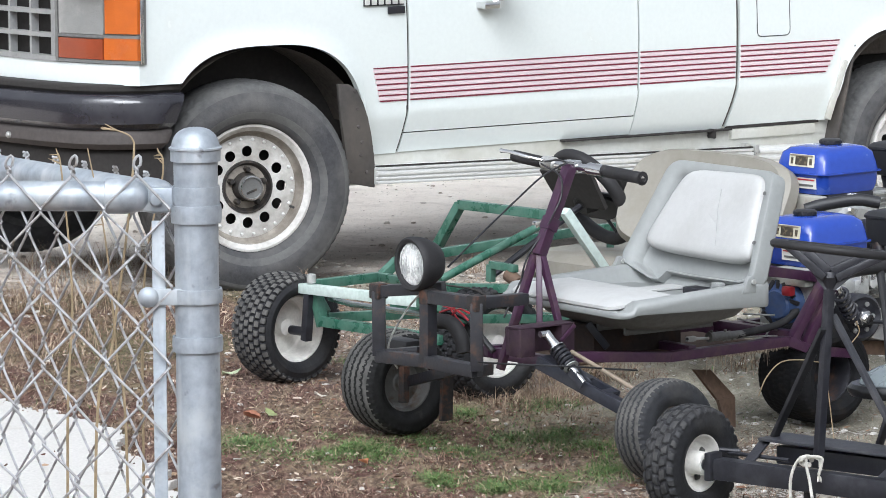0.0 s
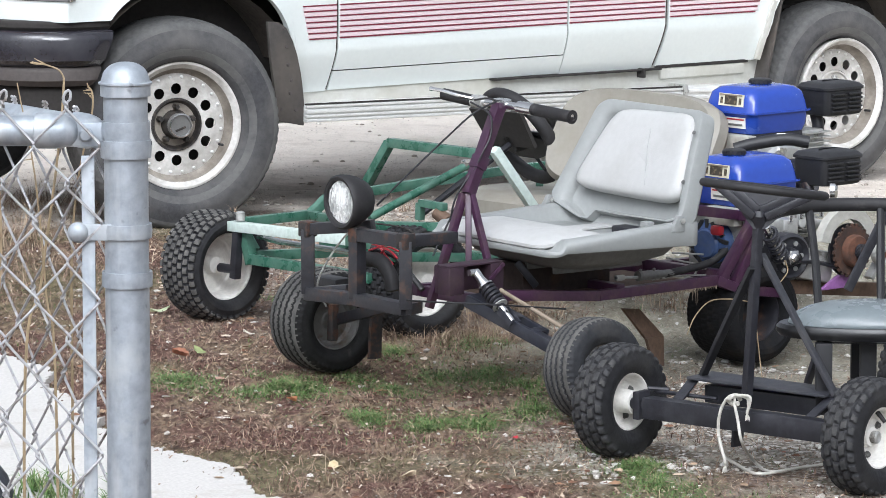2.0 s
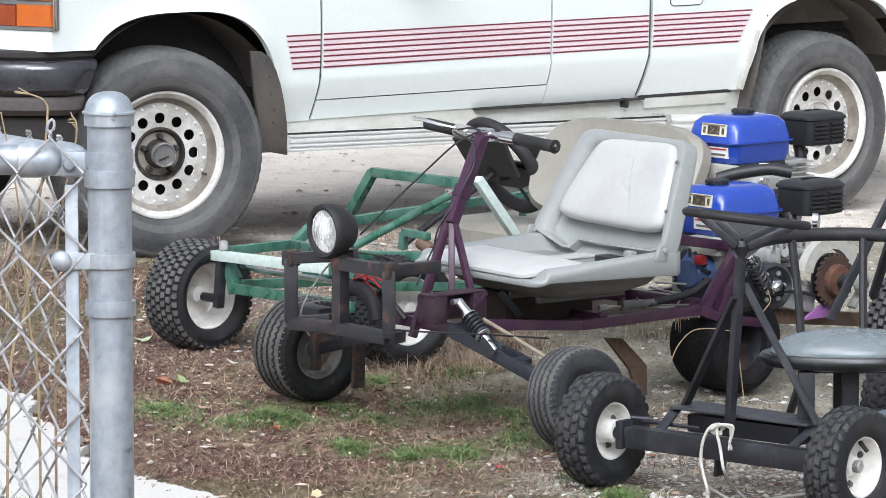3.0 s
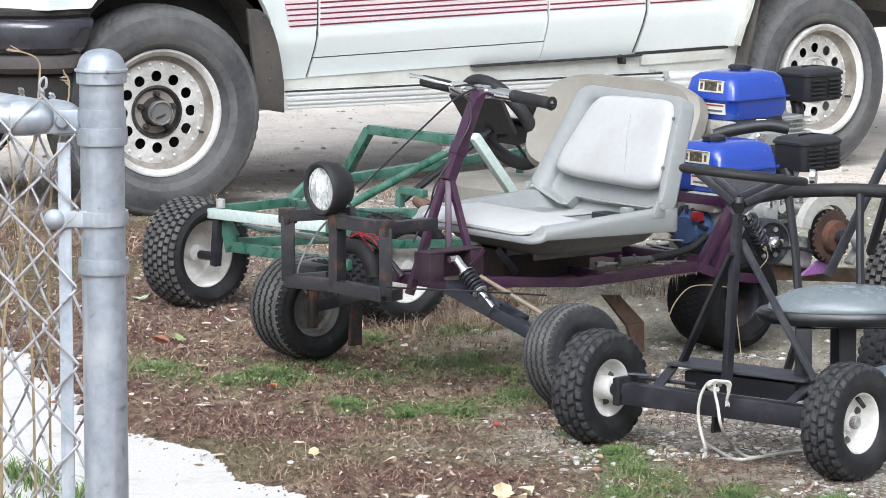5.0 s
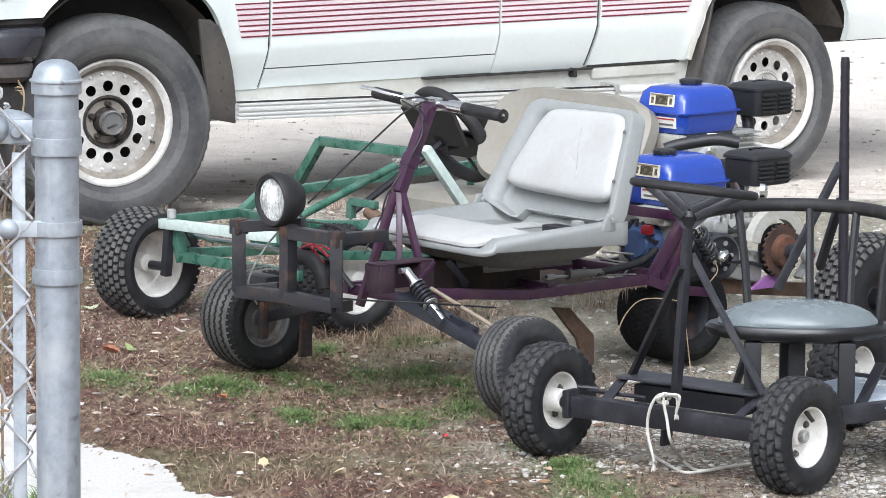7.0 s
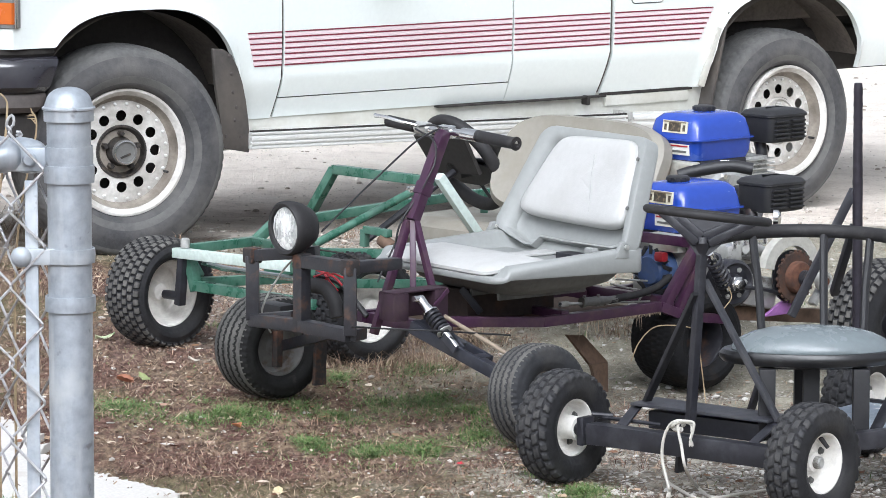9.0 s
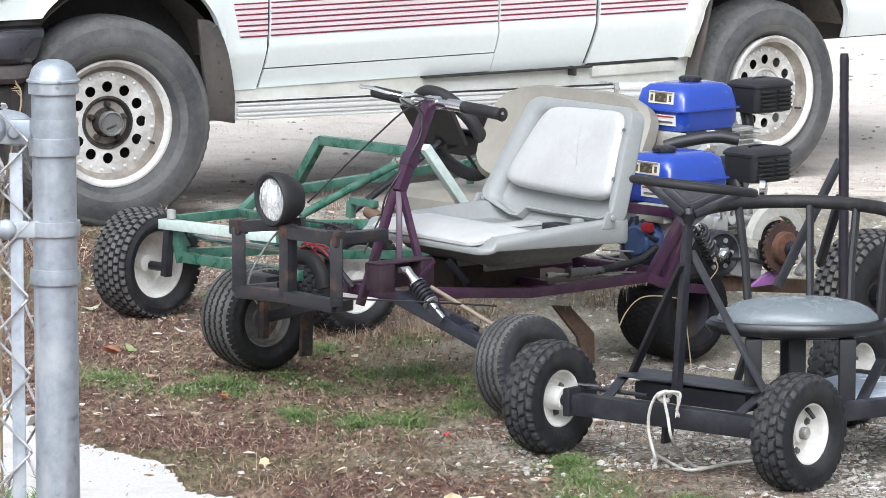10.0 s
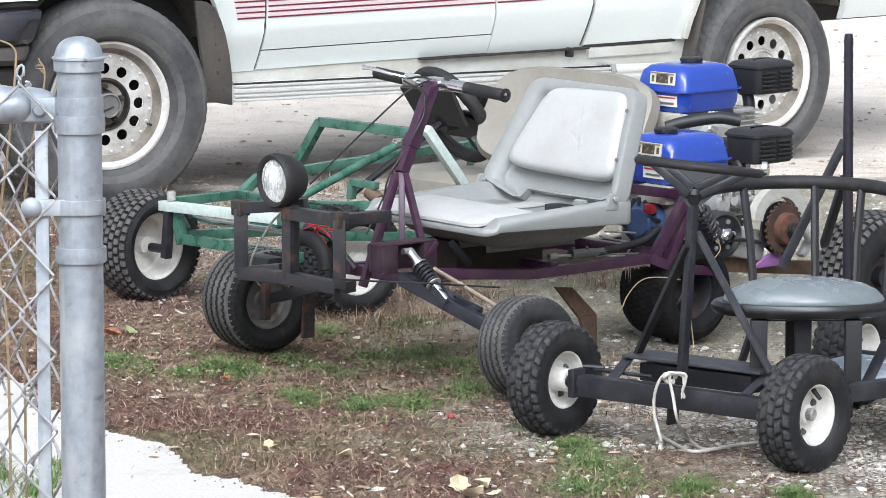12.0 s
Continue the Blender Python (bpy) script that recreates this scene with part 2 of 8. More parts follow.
DULL_ALLOY = surface("dull_cast_alloy", (0.2, 0.195, 0.185), 0.6, metal=0.3, dirt=(0.1, 0.085, 0.07), dirt_scale=30, grain=0.2)
PALE_STEEL = surface("pale_plated_steel", (0.5, 0.49, 0.46), 0.45, metal=0.4, dirt=(0.25, 0.22, 0.18), dirt_scale=40)
NAVY_STEEL = surface("dark_navy_steel", (0.02, 0.022, 0.031), 0.36, dirt=(0.055, 0.055, 0.062), dirt_scale=14, dirt_from=0.5, dirt_to=0.8, grain=0.2)
SLATE_STEEL = surface("slate_toned_steel", (0.03, 0.031, 0.038), 0.5, dirt=(0.075, 0.073, 0.075), dirt_scale=10, dirt_from=0.45, dirt_to=0.8, grain=0.2)


# ---- mesh helpers ----
def thing(name, place, label, category, group="", kind="", turn=0.0):
    ob = new(name)
    ob.empty_display_size = 0.1
    ob.matrix_world = pose(*place, 0, 0, turn)
    return tagged(ob, label, category, group, kind)




def base_of(ob):
    m = ob.matrix_basis.copy()
    while ob.parent:
        ob = ob.parent
        m = ob.matrix_basis @ m
    return m


def part(name, bm, material, parent, label="", smooth=True, local=False, category=""):
    """One mesh under a thing or a part. The mesh is given in world places, or in the parent's own frame if local."""
    me = bpy.data.meshes.new(name)
    if not local:
        bmesh.ops.transform(bm, matrix=base_of(parent).inverted(), verts=bm.verts)
    bmesh.ops.recalc_face_normals(bm, faces=bm.faces)
    bm.to_mesh(me)
    bm.free()
    for m in material if isinstance(material, (list, tuple)) else (material,):
        me.materials.append(m)
    if smooth:
        me.polygons.foreach_set("use_smooth", [True] * len(me.polygons))
        me.set_sharp_from_angle(angle=radians(38))
    ob = new(name, me)
    ob.parent = parent
    return tagged(ob, label)


def add_to(bm, other):
    me = bpy.data.meshes.new("tmp")
    other.to_mesh(me)
    other.free()
    bm.from_mesh(me)
    bpy.data.meshes.remove(me)
    return bm


def box(bm, centre, size, m=None, bevel=0.0):
    b = bmesh.new()
    bmesh.ops.create_cube(b, size=1.0, matrix=Matrix.Diagonal((*size, 1)))
    if bevel:
        bmesh.ops.bevel(b, geom=b.edges[:], offset=bevel, segments=2, affect="EDGES", profile=0.6)
    bmesh.ops.transform(b, matrix=Matrix.Translation(centre) @ (m or Matrix()), verts=b.verts)
    return add_to(bm, b)


def aim(a, b, up=(0, 0, 1)):
    """A frame at a whose z points to b and whose y lies as near to up as it can."""
    z = (Vector(b) - Vector(a)).normalized()
    y = Vector(up) - z * z.dot(Vector(up))
    if y.length < 1e-3:
        y = Vector((1, 0, 0)) - z * z.x
    y.normalize()
    x = y.cross(z)
    return Matrix.Translation(a) @ Matrix((x, y, z)).transposed().to_4x4()


def beam(bm, a, b, width, height, bevel=0.003, up=(0, 0, 1)):
    """A square tube or flat bar from a to b."""
    length = (Vector(b) - Vector(a)).length
    m = aim(a, b, up)
    return box(bm, m @ Vector((0, 0, length / 2)), (width, height, length), m.to_3x3().to_4x4(), bevel)


def smooth_path(points, steps=8):
    pts = [Vector(p) for p in points]
    pts = [2 * pts[0] - pts[1], *pts, 2 * pts[-1] - pts[-2]]
    out = []
    for i in range(1, len(pts) - 2):
        p0, p1, p2, p3 = pts[i - 1 : i + 3]
        for k in range(steps):
            t = k / steps
            out.append(0.5 * (2 * p1 + (p2 - p0) * t + (2 * p0 - 5 * p1 + 4 * p2 - p3) * t * t + (3 * p1 - p0 - 3 * p2 + p3) * t**3))
    return out + [pts[-2]]


def pipe(bm, points, radius, sides=10, caps=True, closed=False):
    """A round tube along a path; radius may be a list."""
    pts = [Vector(p) for p in points]
    n = len(pts)
    radii = radius if isinstance(radius, (list, tuple)) else [radius] * n
    ref = None
    rings = []
    for i, p in enumerate(pts):
        if closed:
            d = pts[(i + 1) % n] - pts[i - 1]
        else:
            d = pts[min(i + 1, n - 1)] - pts[max(i - 1, 0)]
        d.normalize()
        if ref is None:
            ref = d.orthogonal()
        ref = (ref - d * ref.dot(d)).normalized()
        side = d.cross(ref)
        rings.append([bm.verts.new(p + radii[i] * (ref * math.cos(a) + side * math.sin(a))) for a in [2 * math.pi * k / sides for k in range(sides)]])
    for i in range(n if closed else n - 1):
        r, s = rings[i], rings[(i + 1) % n]
        for k in range(sides):
            bm.faces.new((r[k], r[(k + 1) % sides], s[(k + 1) % sides], s[k]))
    if caps and not closed:
        bm.faces.new(rings[0][::-1])
        bm.faces.new(rings[-1])
    return bm


def lathe(bm, profile, m, segments=48, closed=False):
    """Turns a profile of (radius, along) about the z axis of the frame m."""
    rings = []
    for r, z in profile:
        if r < 1e-5:
            rings.append([bm.verts.new(m @ Vector((0, 0, z)))])
        else:
            rings.append([bm.verts.new(m @ Vector((r * math.cos(a), r * math.sin(a), z))) for a in [2 * math.pi * k / segments for k in range(segments)]])
    pairs = list(zip(rings, rings[1:])) + ([(rings[-1], rings[0])] if closed else [])
    for r, s in pairs:
        for k in range(segments):
            q = (k + 1) % segments
            if len(r) == 1 and len(s) == 1:
                continue
            if len(r) == 1:
                bm.faces.new((r[0], s[k], s[q]))
            elif len(s) == 1:
                bm.faces.new((r[k], s[0], r[q]))
            else:
                bm.faces.new((r[k], s[k], s[q], r[q]))
    return bm


def prism(bm, outline, depth, m, bevel=0.0):
    """A flat plate: a 2D outline in the x, y plane of m, thick along its z."""
    b = bmesh.new()
    low = [b.verts.new((x, y, 0)) for x, y in outline]
    top = [b.verts.new((x, y, depth)) for x, y in outline]
    b.faces.new(low[::-1])
    b.faces.new(top)
    for i in range(len(low)):
        j = (i + 1) % len(low)
        b.faces.new((low[i], low[j], top[j], top[i]))
    if bevel:
        bmesh.ops.bevel(b, geom=b.edges[:], offset=bevel, segments=2, affect="EDGES", profile=0.6)
    bmesh.ops.transform(b, matrix=m, verts=b.verts)
    return add_to(bm, b)


def smoothstep(a, b, v):
    t = min(1.0, max(0.0, (v - a) / (b - a)))
    return t * t * (3 - 2 * t)


def box_wave(x, fill, soft):
    """1 inside the middle share of each unit cell, 0 in the groove, with a short slope between."""
    d = abs((x % 1.0) - 0.5)
    return min(1.0, max(0.0, (fill / 2 - d) / soft + 0.5))


def tread_height(tread, turn, s):
    """How far the rubber stands up at a turn (0 to 1) and across the tread (-1 to 1)."""
    if tread == "knob":
        row = min(4, int((s + 1) * 2.5))
        wide = 0.8 if 0 < row < 4 else 0.66
        u = turn * 27 + (0.5 if row % 2 else 0.0) + (0.22 if row % 2 else -0.18) * (((s + 1) * 2.5) - row - 0.5) + 0.12 * math.sin(turn * 41 + row * 2.1)
        return box_wave(u, wide, 0.12) * box_wave((s + 1) * 2.5, 0.84, 0.16)
    if tread == "turf":
        row = min(6, int((s + 1) * 3.5))
        u = turn * 38 + (0.5 if row % 2 else 0.0)
        return box_wave(u, 0.76, 0.14) * box_wave((s + 1) * 3.5, 0.8, 0.16)
    if tread == "fine":
        row = min(7, int((s + 1) * 4.0))
        return 0.4 * box_wave(turn * 54 + (0.5 if row % 2 else 0.0), 0.7, 0.3) * box_wave((s + 1) * 4.0, 0.78, 0.3)
    if tread == "rib":
        zig = 0.05 * (abs((turn * 48) % 1.0 - 0.5) * 4 - 1)
        inside = 1.0 if abs(s) < 0.86 else 0.0
        side = box_wave(turn * 48, 0.7, 0.25) if abs(s) >= 0.86 else 1.0
        return max(inside * box_wave((s + zig + 0.86) * 5 / 1.72, 0.8, 0.2), 0.0) if inside else 0.8 * side
    if abs(s) > 0.8:
        return 0.75 * box_wave(turn * 64, 0.8, 0.2) if abs(s) < 0.9 else 0.9 * smoothstep(1.0, 0.9, abs(s))
    row = min(5, int((s + 1) * 3.0))
    u = turn * 64 + (0.5 if row % 2 else 0.0) + (0.7 if row % 2 else -0.7) * (((s + 1) * 3.0) - row - 0.5)
    return box_wave(u, 0.74, 0.2) * box_wave((s + 1) * 3.0, 0.86, 0.2)


def tyre_mesh(R, W, r_rim, tread, m):
    """A tyre about the z axis of m: one carved skin, its ribs, turf blocks, knobs or road tread standing up from the carcass."""
    bm = bmesh.new()
    h, side = W / 2, R - r_rim
    wall = [(r_rim, -h * 0.62), (r_rim + 0.06 * side, -h * 0.8), (r_rim + 0.16 * side, -h * 0.9), (r_rim + 0.3 * side, -h * 0.965), (r_rim + 0.33 * side, -h * 0.985), (r_rim + 0.55 * side, -h), (r_rim + 0.58 * side, -h * 0.985), (r_rim + 0.7 * side, -h * 0.965)]
    shoulder = [(r_rim + 0.78 * side, -h * 0.93), (R - 0.115 * side, -h * 0.84), (R - 0.06 * side, -h * 0.72), (R - 0.03 * side, -h * 0.58), (R - 0.01 * side, -h * 0.4), (R - 0.003 * side, -h * 0.2), (R, 0.0)]
    shoulder += [(r, -z) for r, z in shoulder[-2::-1]]
    cuts, per, tall = {"knob": (27, 9, 0.005), "turf": (38, 8, 0.0082), "rib": (48, 4, 0.0042)}.get(tread, (64, 6, 0.0044))
    n = cuts * per
    # even steps along the shoulder line
    run = [0.0]
    for p, q in zip(shoulder, shoulder[1:]):
        run.append(run[-1] + math.dist(p, q))
    steps = 56 if tread == "turf" else 44
    crown = []
    for k in range(steps + 1):
        d = run[-1] * k / steps
        i = max(0, min(len(run) - 2, next((a for a in range(len(run) - 1) if run[a + 1] >= d - 1e-9), len(run) - 2)))
        f = (d - run[i]) / (run[i + 1] - run[i])
        crown.append((shoulder[i][0] + f * (shoulder[i + 1][0] - shoulder[i][0]), shoulder[i][1] + f * (shoulder[i + 1][1] - shoulder[i][1]), 2 * k / steps - 1))
    inner = [(r_rim - 0.008, h * 0.45), (r_rim - 0.008, -h * 0.45)]
    turns = [(math.cos(2 * math.pi * k / n), math.sin(2 * math.pi * k / n)) for k in range(n)]
    rings, tops = [], []
    for r, z in wall:
        rings.append([bm.verts.new(m @ Vector((r * c, r * s, z))) for c, s in turns])
        tops.append(None)
    for r, z, s in crown:
        lean = 0.75 * (abs(s) ** 3) * (1 if s > 0 else -1)
        up = [tread_height(tread, (k + 0.5) / n, s * 0.999) for k in range(n)]
        rings.append([bm.verts.new(m @ Vector(((r + tall * u * (1 - 0.3 * abs(lean))) * c, (r + tall * u * (1 - 0.3 * abs(lean))) * d, z + tall * u * lean))) for u, (c, d) in zip(up, turns)])
        tops.append(up)
    for r, z in [(r, -z) for r, z in wall[::-1]] + inner:
        rings.append([bm.verts.new(m @ Vector((r * c, r * s, z))) for c, s in turns])
        tops.append(None)
    band = (2, 3) if tread == "road" else ()
    last = len(rings)
    for i in range(last):
        a, b = rings[i], rings[(i + 1) % last]
        ua, ub = tops[i], tops[(i + 1) % last]
        mirror = len(wall) * 2 + len(crown) - 2 - i
        for k in range(n):
            q = (k + 1) % n
            f = bm.faces.new((a[k], b[k], b[q], a[q]))
            if ua and ub and (tread == "road" or ua[k] + ua[q] + ub[k] + ub[q] > 3.2):
                f.material_index = 1
            elif i in band or mirror in band:
                f.material_index = 1
    return bm


def steel_rim(bm, r_rim, W, m, dish=0.3, hub=0.035, hub_out=0.03):
    """A small one-piece wheel disc with rolled lips and a hub tube, its outer face on +z."""
    h = W / 2
    z = h * dish
    prof = [(r_rim + 0.006, h * 0.62), (r_rim + 0.003, h * 0.69), (r_rim - 0.002, h * 0.69), (r_rim - 0.006, h * 0.6), (r_rim - 0.009, max(h * 0.4, z + 0.008)), (r_rim - 0.013, z + 0.005), (r_rim - 0.018, z), (r_rim * 0.62, z + 0.002), (hub * 1.25, z), (hub * 1.05, z + 0.003), (hub, z + 0.008), (hub * 0.96, z + hub_out), (hub * 0.6, z + hub_out + 0.002), (0, z + hub_out + 0.002)]
    lathe(bm, prof, m, 40)
    back = [(r_rim + 0.006, -h * 0.62), (r_rim + 0.003, -h * 0.69), (r_rim - 0.006, -h * 0.6), (r_rim - 0.014, min(-h * 0.3, z - 0.006)), (r_rim - 0.018, z - 0.005), (hub, z - 0.005), (hub * 0.95, min(z - 0.01, -h * 0.5)), (0, min(z - 0.01, -h * 0.5))]
    lathe(bm, back, m, 40)
    return bm


def wheel_frame(centre, out, camber=0.0):
    """A frame at the hub whose z is the axle, pointing out of the wheel's outer face."""
    o = Vector((out[0], out[1], camber)).normalized()
    return aim(centre, Vector(centre) + o)


def cart_wheel(parent, centre, out, D, W, r_rim, tread, rubber, rim_mat, label="", dish=0.3, hub=0.03, hub_out=0.03, holes=0, camber=0.0, dust=None):
    m = wheel_frame(centre, out, camber)
    w = new("wheel")
    w.parent = parent
    w.matrix_basis = base_of(parent).inverted() @ m
    tagged(w, label)
    part("tyre", tyre_mesh(D / 2 - 0.008, W, r_rim, tread, Matrix()), [rubber, dust or rubber], w, local=True)
    rim = part("rim", steel_rim(bmesh.new(), r_rim, W, Matrix(), dish, hub, hub_out), rim_mat, w, local=True)
    for i in range(holes):
        a = 2 * math.pi * i / holes + 0.5
        bm = bmesh.new()
        r = 0.5 * (r_rim * 0.9 + hub)
        z = W / 2 * dish * 0.9
        lathe(bm, [(0.0095, 0), (0.0095, 0.002), (0.0065, 0.0025), (0.0065, 0.008), (0.004, 0.01), (0, 0.01)], pose(r * math.cos(a), r * math.sin(a), z), 8)
        part("wheel_bolt", bm, DULL_STEEL, rim, local=True)
    return w


# ---- ground ----
def ground_z(x, y):
    """The yard is level by the carts and falls a little under the back of the truck."""
    z = -0.075 * smoothstep(15.3, 16.9, y)
    near = smoothstep(7.0, 9.5, y) * (1 - smoothstep(17.0, 24.0, y))
    z += near * (0.012 * noise.noise((x * 1.3, y * 1.3, 0.0)) + (0.009 * noise.noise((x * 3.6, y * 3.6, 2.0)) if x < 0.3 else 0.0) * smoothstep(0.3, 0.0, x) + 0.006 * noise.noise((x * 5, y * 5, 3.0)) + 0.004 * noise.noise((x * 16, y * 16, 5.0)))
    return z - 0.004


def spread(lo, hi, step, far):
    inner = list(np.arange(lo, hi + 1e-6, step))
    out, d = [], step
    while d < far:
        d *= 1.6
        out.append(d)
    return [lo - d for d in out[::-1]] + inner + [hi + d for d in out]


def ground_material():
    m = bpy.data.materials.new("yard_soil_and_litter")
    m.use_nodes = True
    nt = m.node_tree
    b = nt.nodes["Principled BSDF"]
    tc = nt.nodes.new("ShaderNodeTexCoord")
    sep = nt.nodes.new("ShaderNodeSeparateXYZ")
    nt.links.new(tc.outputs["Object"], sep.inputs[0])

    def maths(op, a, c):
        n = nt.nodes.new("ShaderNodeMath")
        n.operation = op
        for v, s in ((a, n.inputs[0]), (c, n.inputs[1])):
            if isinstance(v, (int, float)):
                s.default_value = v
            else:
                nt.links.new(v, s)
        return n.outputs[0]

    def step(v, lo, hi):
        r = nt.nodes.new("ShaderNodeMapRange")
        r.interpolation_type = "SMOOTHSTEP"
        nt.links.new(v, r.inputs[0])
        r.inputs[1].default_value, r.inputs[2].default_value = lo, hi
        return r.outputs[0]

    big, mid, grit = noise_tex(nt, 0.9, 5), noise_tex(nt, 5.0, 6, 0.65), noise_tex(nt, 150.0, 3, 0.7)
    # fine litter noise stretched along y so it looks even at a grazing view
    stretched = nt.nodes.new("ShaderNodeMapping")
    stretched.inputs["Scale"].default_value = (1.0, 0.3, 1.0)
    nt.links.new(tc.outputs["Object"], stretched.inputs["Vector"])

    def stretched_noise(scale, detail, rough):
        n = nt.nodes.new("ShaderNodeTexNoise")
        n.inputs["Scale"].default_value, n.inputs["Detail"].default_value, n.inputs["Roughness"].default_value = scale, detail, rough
        nt.links.new(stretched.outputs[0], n.inputs["Vector"])
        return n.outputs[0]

    fine, clump = stretched_noise(48.0, 6, 0.72), stretched_noise(7.0, 4, 0.6)
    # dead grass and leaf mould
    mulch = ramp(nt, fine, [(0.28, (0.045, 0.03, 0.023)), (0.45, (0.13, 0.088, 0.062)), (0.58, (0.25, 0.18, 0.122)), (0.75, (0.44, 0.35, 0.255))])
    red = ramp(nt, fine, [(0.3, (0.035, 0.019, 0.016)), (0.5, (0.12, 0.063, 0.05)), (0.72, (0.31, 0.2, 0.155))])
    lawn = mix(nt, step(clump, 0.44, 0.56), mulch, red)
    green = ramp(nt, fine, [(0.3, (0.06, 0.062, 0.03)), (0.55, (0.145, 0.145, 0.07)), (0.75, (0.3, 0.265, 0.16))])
    lawn = mix(nt, maths("MULTIPLY", step(big, 0.5, 0.62), 0.6), lawn, green)
    # gravel among the carts
    vor = nt.nodes.new("ShaderNodeTexVoronoi")
    vor.inputs["Scale"].default_value = 70.0
    nt.links.new(tc.outputs["Object"], vor.inputs["Vector"])
    stones = ramp(nt, vor.outputs["Color"], [(0.1, (0.22, 0.2, 0.175)), (0.4, (0.43, 0.405, 0.37)), (0.6, (0.58, 0.56, 0.52)), (0.9, (0.76, 0.74, 0.71))])
    stones = mix(nt, step(vor.outputs["Distance"], 0.25, 0.6), stones, (0.15, 0.13, 0.105))
    mud = ramp(nt, fine, [(0.3, (0.17, 0.15, 0.12)), (0.5, (0.35, 0.32, 0.265)), (0.7, (0.53, 0.5, 0.43))])
    stones = mix(nt, step(mid, 0.45, 0.6), stones, mud)
    east = maths("ADD", sep.outputs[0], maths("MULTIPLY", maths("SUBTRACT", mid, 0.5), 1.3))
    east = maths("ADD", east, maths("MULTIPLY", maths("SUBTRACT", big, 0.5), 0.8))
    inland = maths("ADD", sep.outputs[1], maths("MULTIPLY", maths("SUBTRACT", mid, 0.5), 3.0))
    stony = maths("MAXIMUM", step(maths("ADD", sep.outputs[1], maths("MULTIPLY", maths("SUBTRACT", mid, 0.5), 1.0)), 10.0, 10.5), maths("MULTIPLY", step(east, 0.4, 0.9), step(sep.outputs[1], 7.5, 9.0)))
    lawn = mix(nt, maths("MULTIPLY", step(east, -0.25, 0.45), maths("MAXIMUM", stony, maths("MULTIPLY", step(sep.outputs[1], 7.0, 9.0), 0.15))), lawn, stones)
    lawn = mix(nt, maths("MULTIPLY", maths("MULTIPLY", step(inland, 12.2, 13.4), 0.7), step(sep.outputs[0], -1.3, -0.6)), lawn, stones)
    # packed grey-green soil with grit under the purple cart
    soil = ramp(nt, stretched_noise(20.0, 7, 0.75), [(0.3, (0.13, 0.115, 0.083)), (0.5, (0.26, 0.238, 0.18)), (0.7, (0.45, 0.42, 0.34))])
    soil = mix(nt, maths("MULTIPLY", step(grit, 0.55, 0.65), 0.6), soil, (0.6, 0.58, 0.53))
    bare = maths("MULTIPLY", step(east, -0.35, 0.15), maths("MULTIPLY", step(inland, 11.3, 12.0), 0.85))
    lawn = mix(nt, bare, lawn, soil)
    # pale packed dirt of the drive
    dirt = ramp(nt, mid, [(0.3, (0.5, 0.425, 0.365)), (0.5, (0.7, 0.625, 0.55)), (0.7, (0.79, 0.725, 0.655))])
    dirt = mix(nt, step(fine, 0.58, 0.72), dirt, (0.33, 0.27, 0.22))
    dirt = mix(nt, maths("MULTIPLY", step(noise_tex(nt, 60.0, 4, 0.75), 0.55, 0.68), 0.6), dirt, (0.27, 0.23, 0.19))
    dirt = mix(nt, step(grit, 0.58, 0.66), dirt, (0.68, 0.65, 0.6))
    dirt = mix(nt, maths("MULTIPLY", step(sep.outputs[1], 16.8, 18.0), 0.3), dirt, (0.87, 0.82, 0.75))
    north = maths("ADD", sep.outputs[1], maths("MULTIPLY", maths("SUBTRACT", mid, 0.5), 1.6))
    north = maths("ADD", north, maths("MULTIPLY", sep.outputs[0], -0.25))
    colour = mix(nt, step(north, 15.1, 15.9), lawn, dirt)
    far = step(sep.outputs[1], 24.0, 60.0)
    colour = mix(nt, far, colour, (0.3, 0.27, 0.2))
    nt.links.new(colour, b.inputs["Base Color"])
    b.inputs["Roughness"].default_value = 0.95
    b.inputs["Specular IOR Level"].default_value = 0.2
    bp = nt.nodes.new("ShaderNodeBump")
    bp.inputs["Strength"].default_value, bp.inputs["Distance"].default_value = 0.8, 0.015
    nt.links.new(maths("ADD", fine, maths("MULTIPLY", grit, 0.4)), bp.inputs["Height"])
    nt.links.new(bp.outputs[0], b.inputs["Normal"])
    return m


def make_ground():
    xs, ys = spread(-3.2, 4.2, 0.05, 2500), spread(8.0, 19.0, 0.05, 2500)
    verts = [(x, y, ground_z(x, y)) for y in ys for x in xs]
    n = len(xs)
    faces = [(j * n + i, j * n + i + 1, (j + 1) * n + i + 1, (j + 1) * n + i) for j in range(len(ys) - 1) for i in range(n - 1)]
    me = bpy.data.meshes.new("ground")
    me.from_pydata(verts, [], faces)
    me.polygons.foreach_set("use_smooth", [True] * len(faces))
    me.materials.append(ground_material())
    return tagged(new("ground", me), "brown leaf-littered yard soil turning to pale packed dirt", "ground", kind="structure")


make_ground()

CONCRETE = surface("pale_concrete", (0.55, 0.53, 0.5), 0.9, dirt=(0.4, 0.35, 0.3), dirt_scale=5, dirt_from=0.58, dirt_to=0.85, grain=0.1, grain_scale=120, bump=0.4, bump_scale=180)


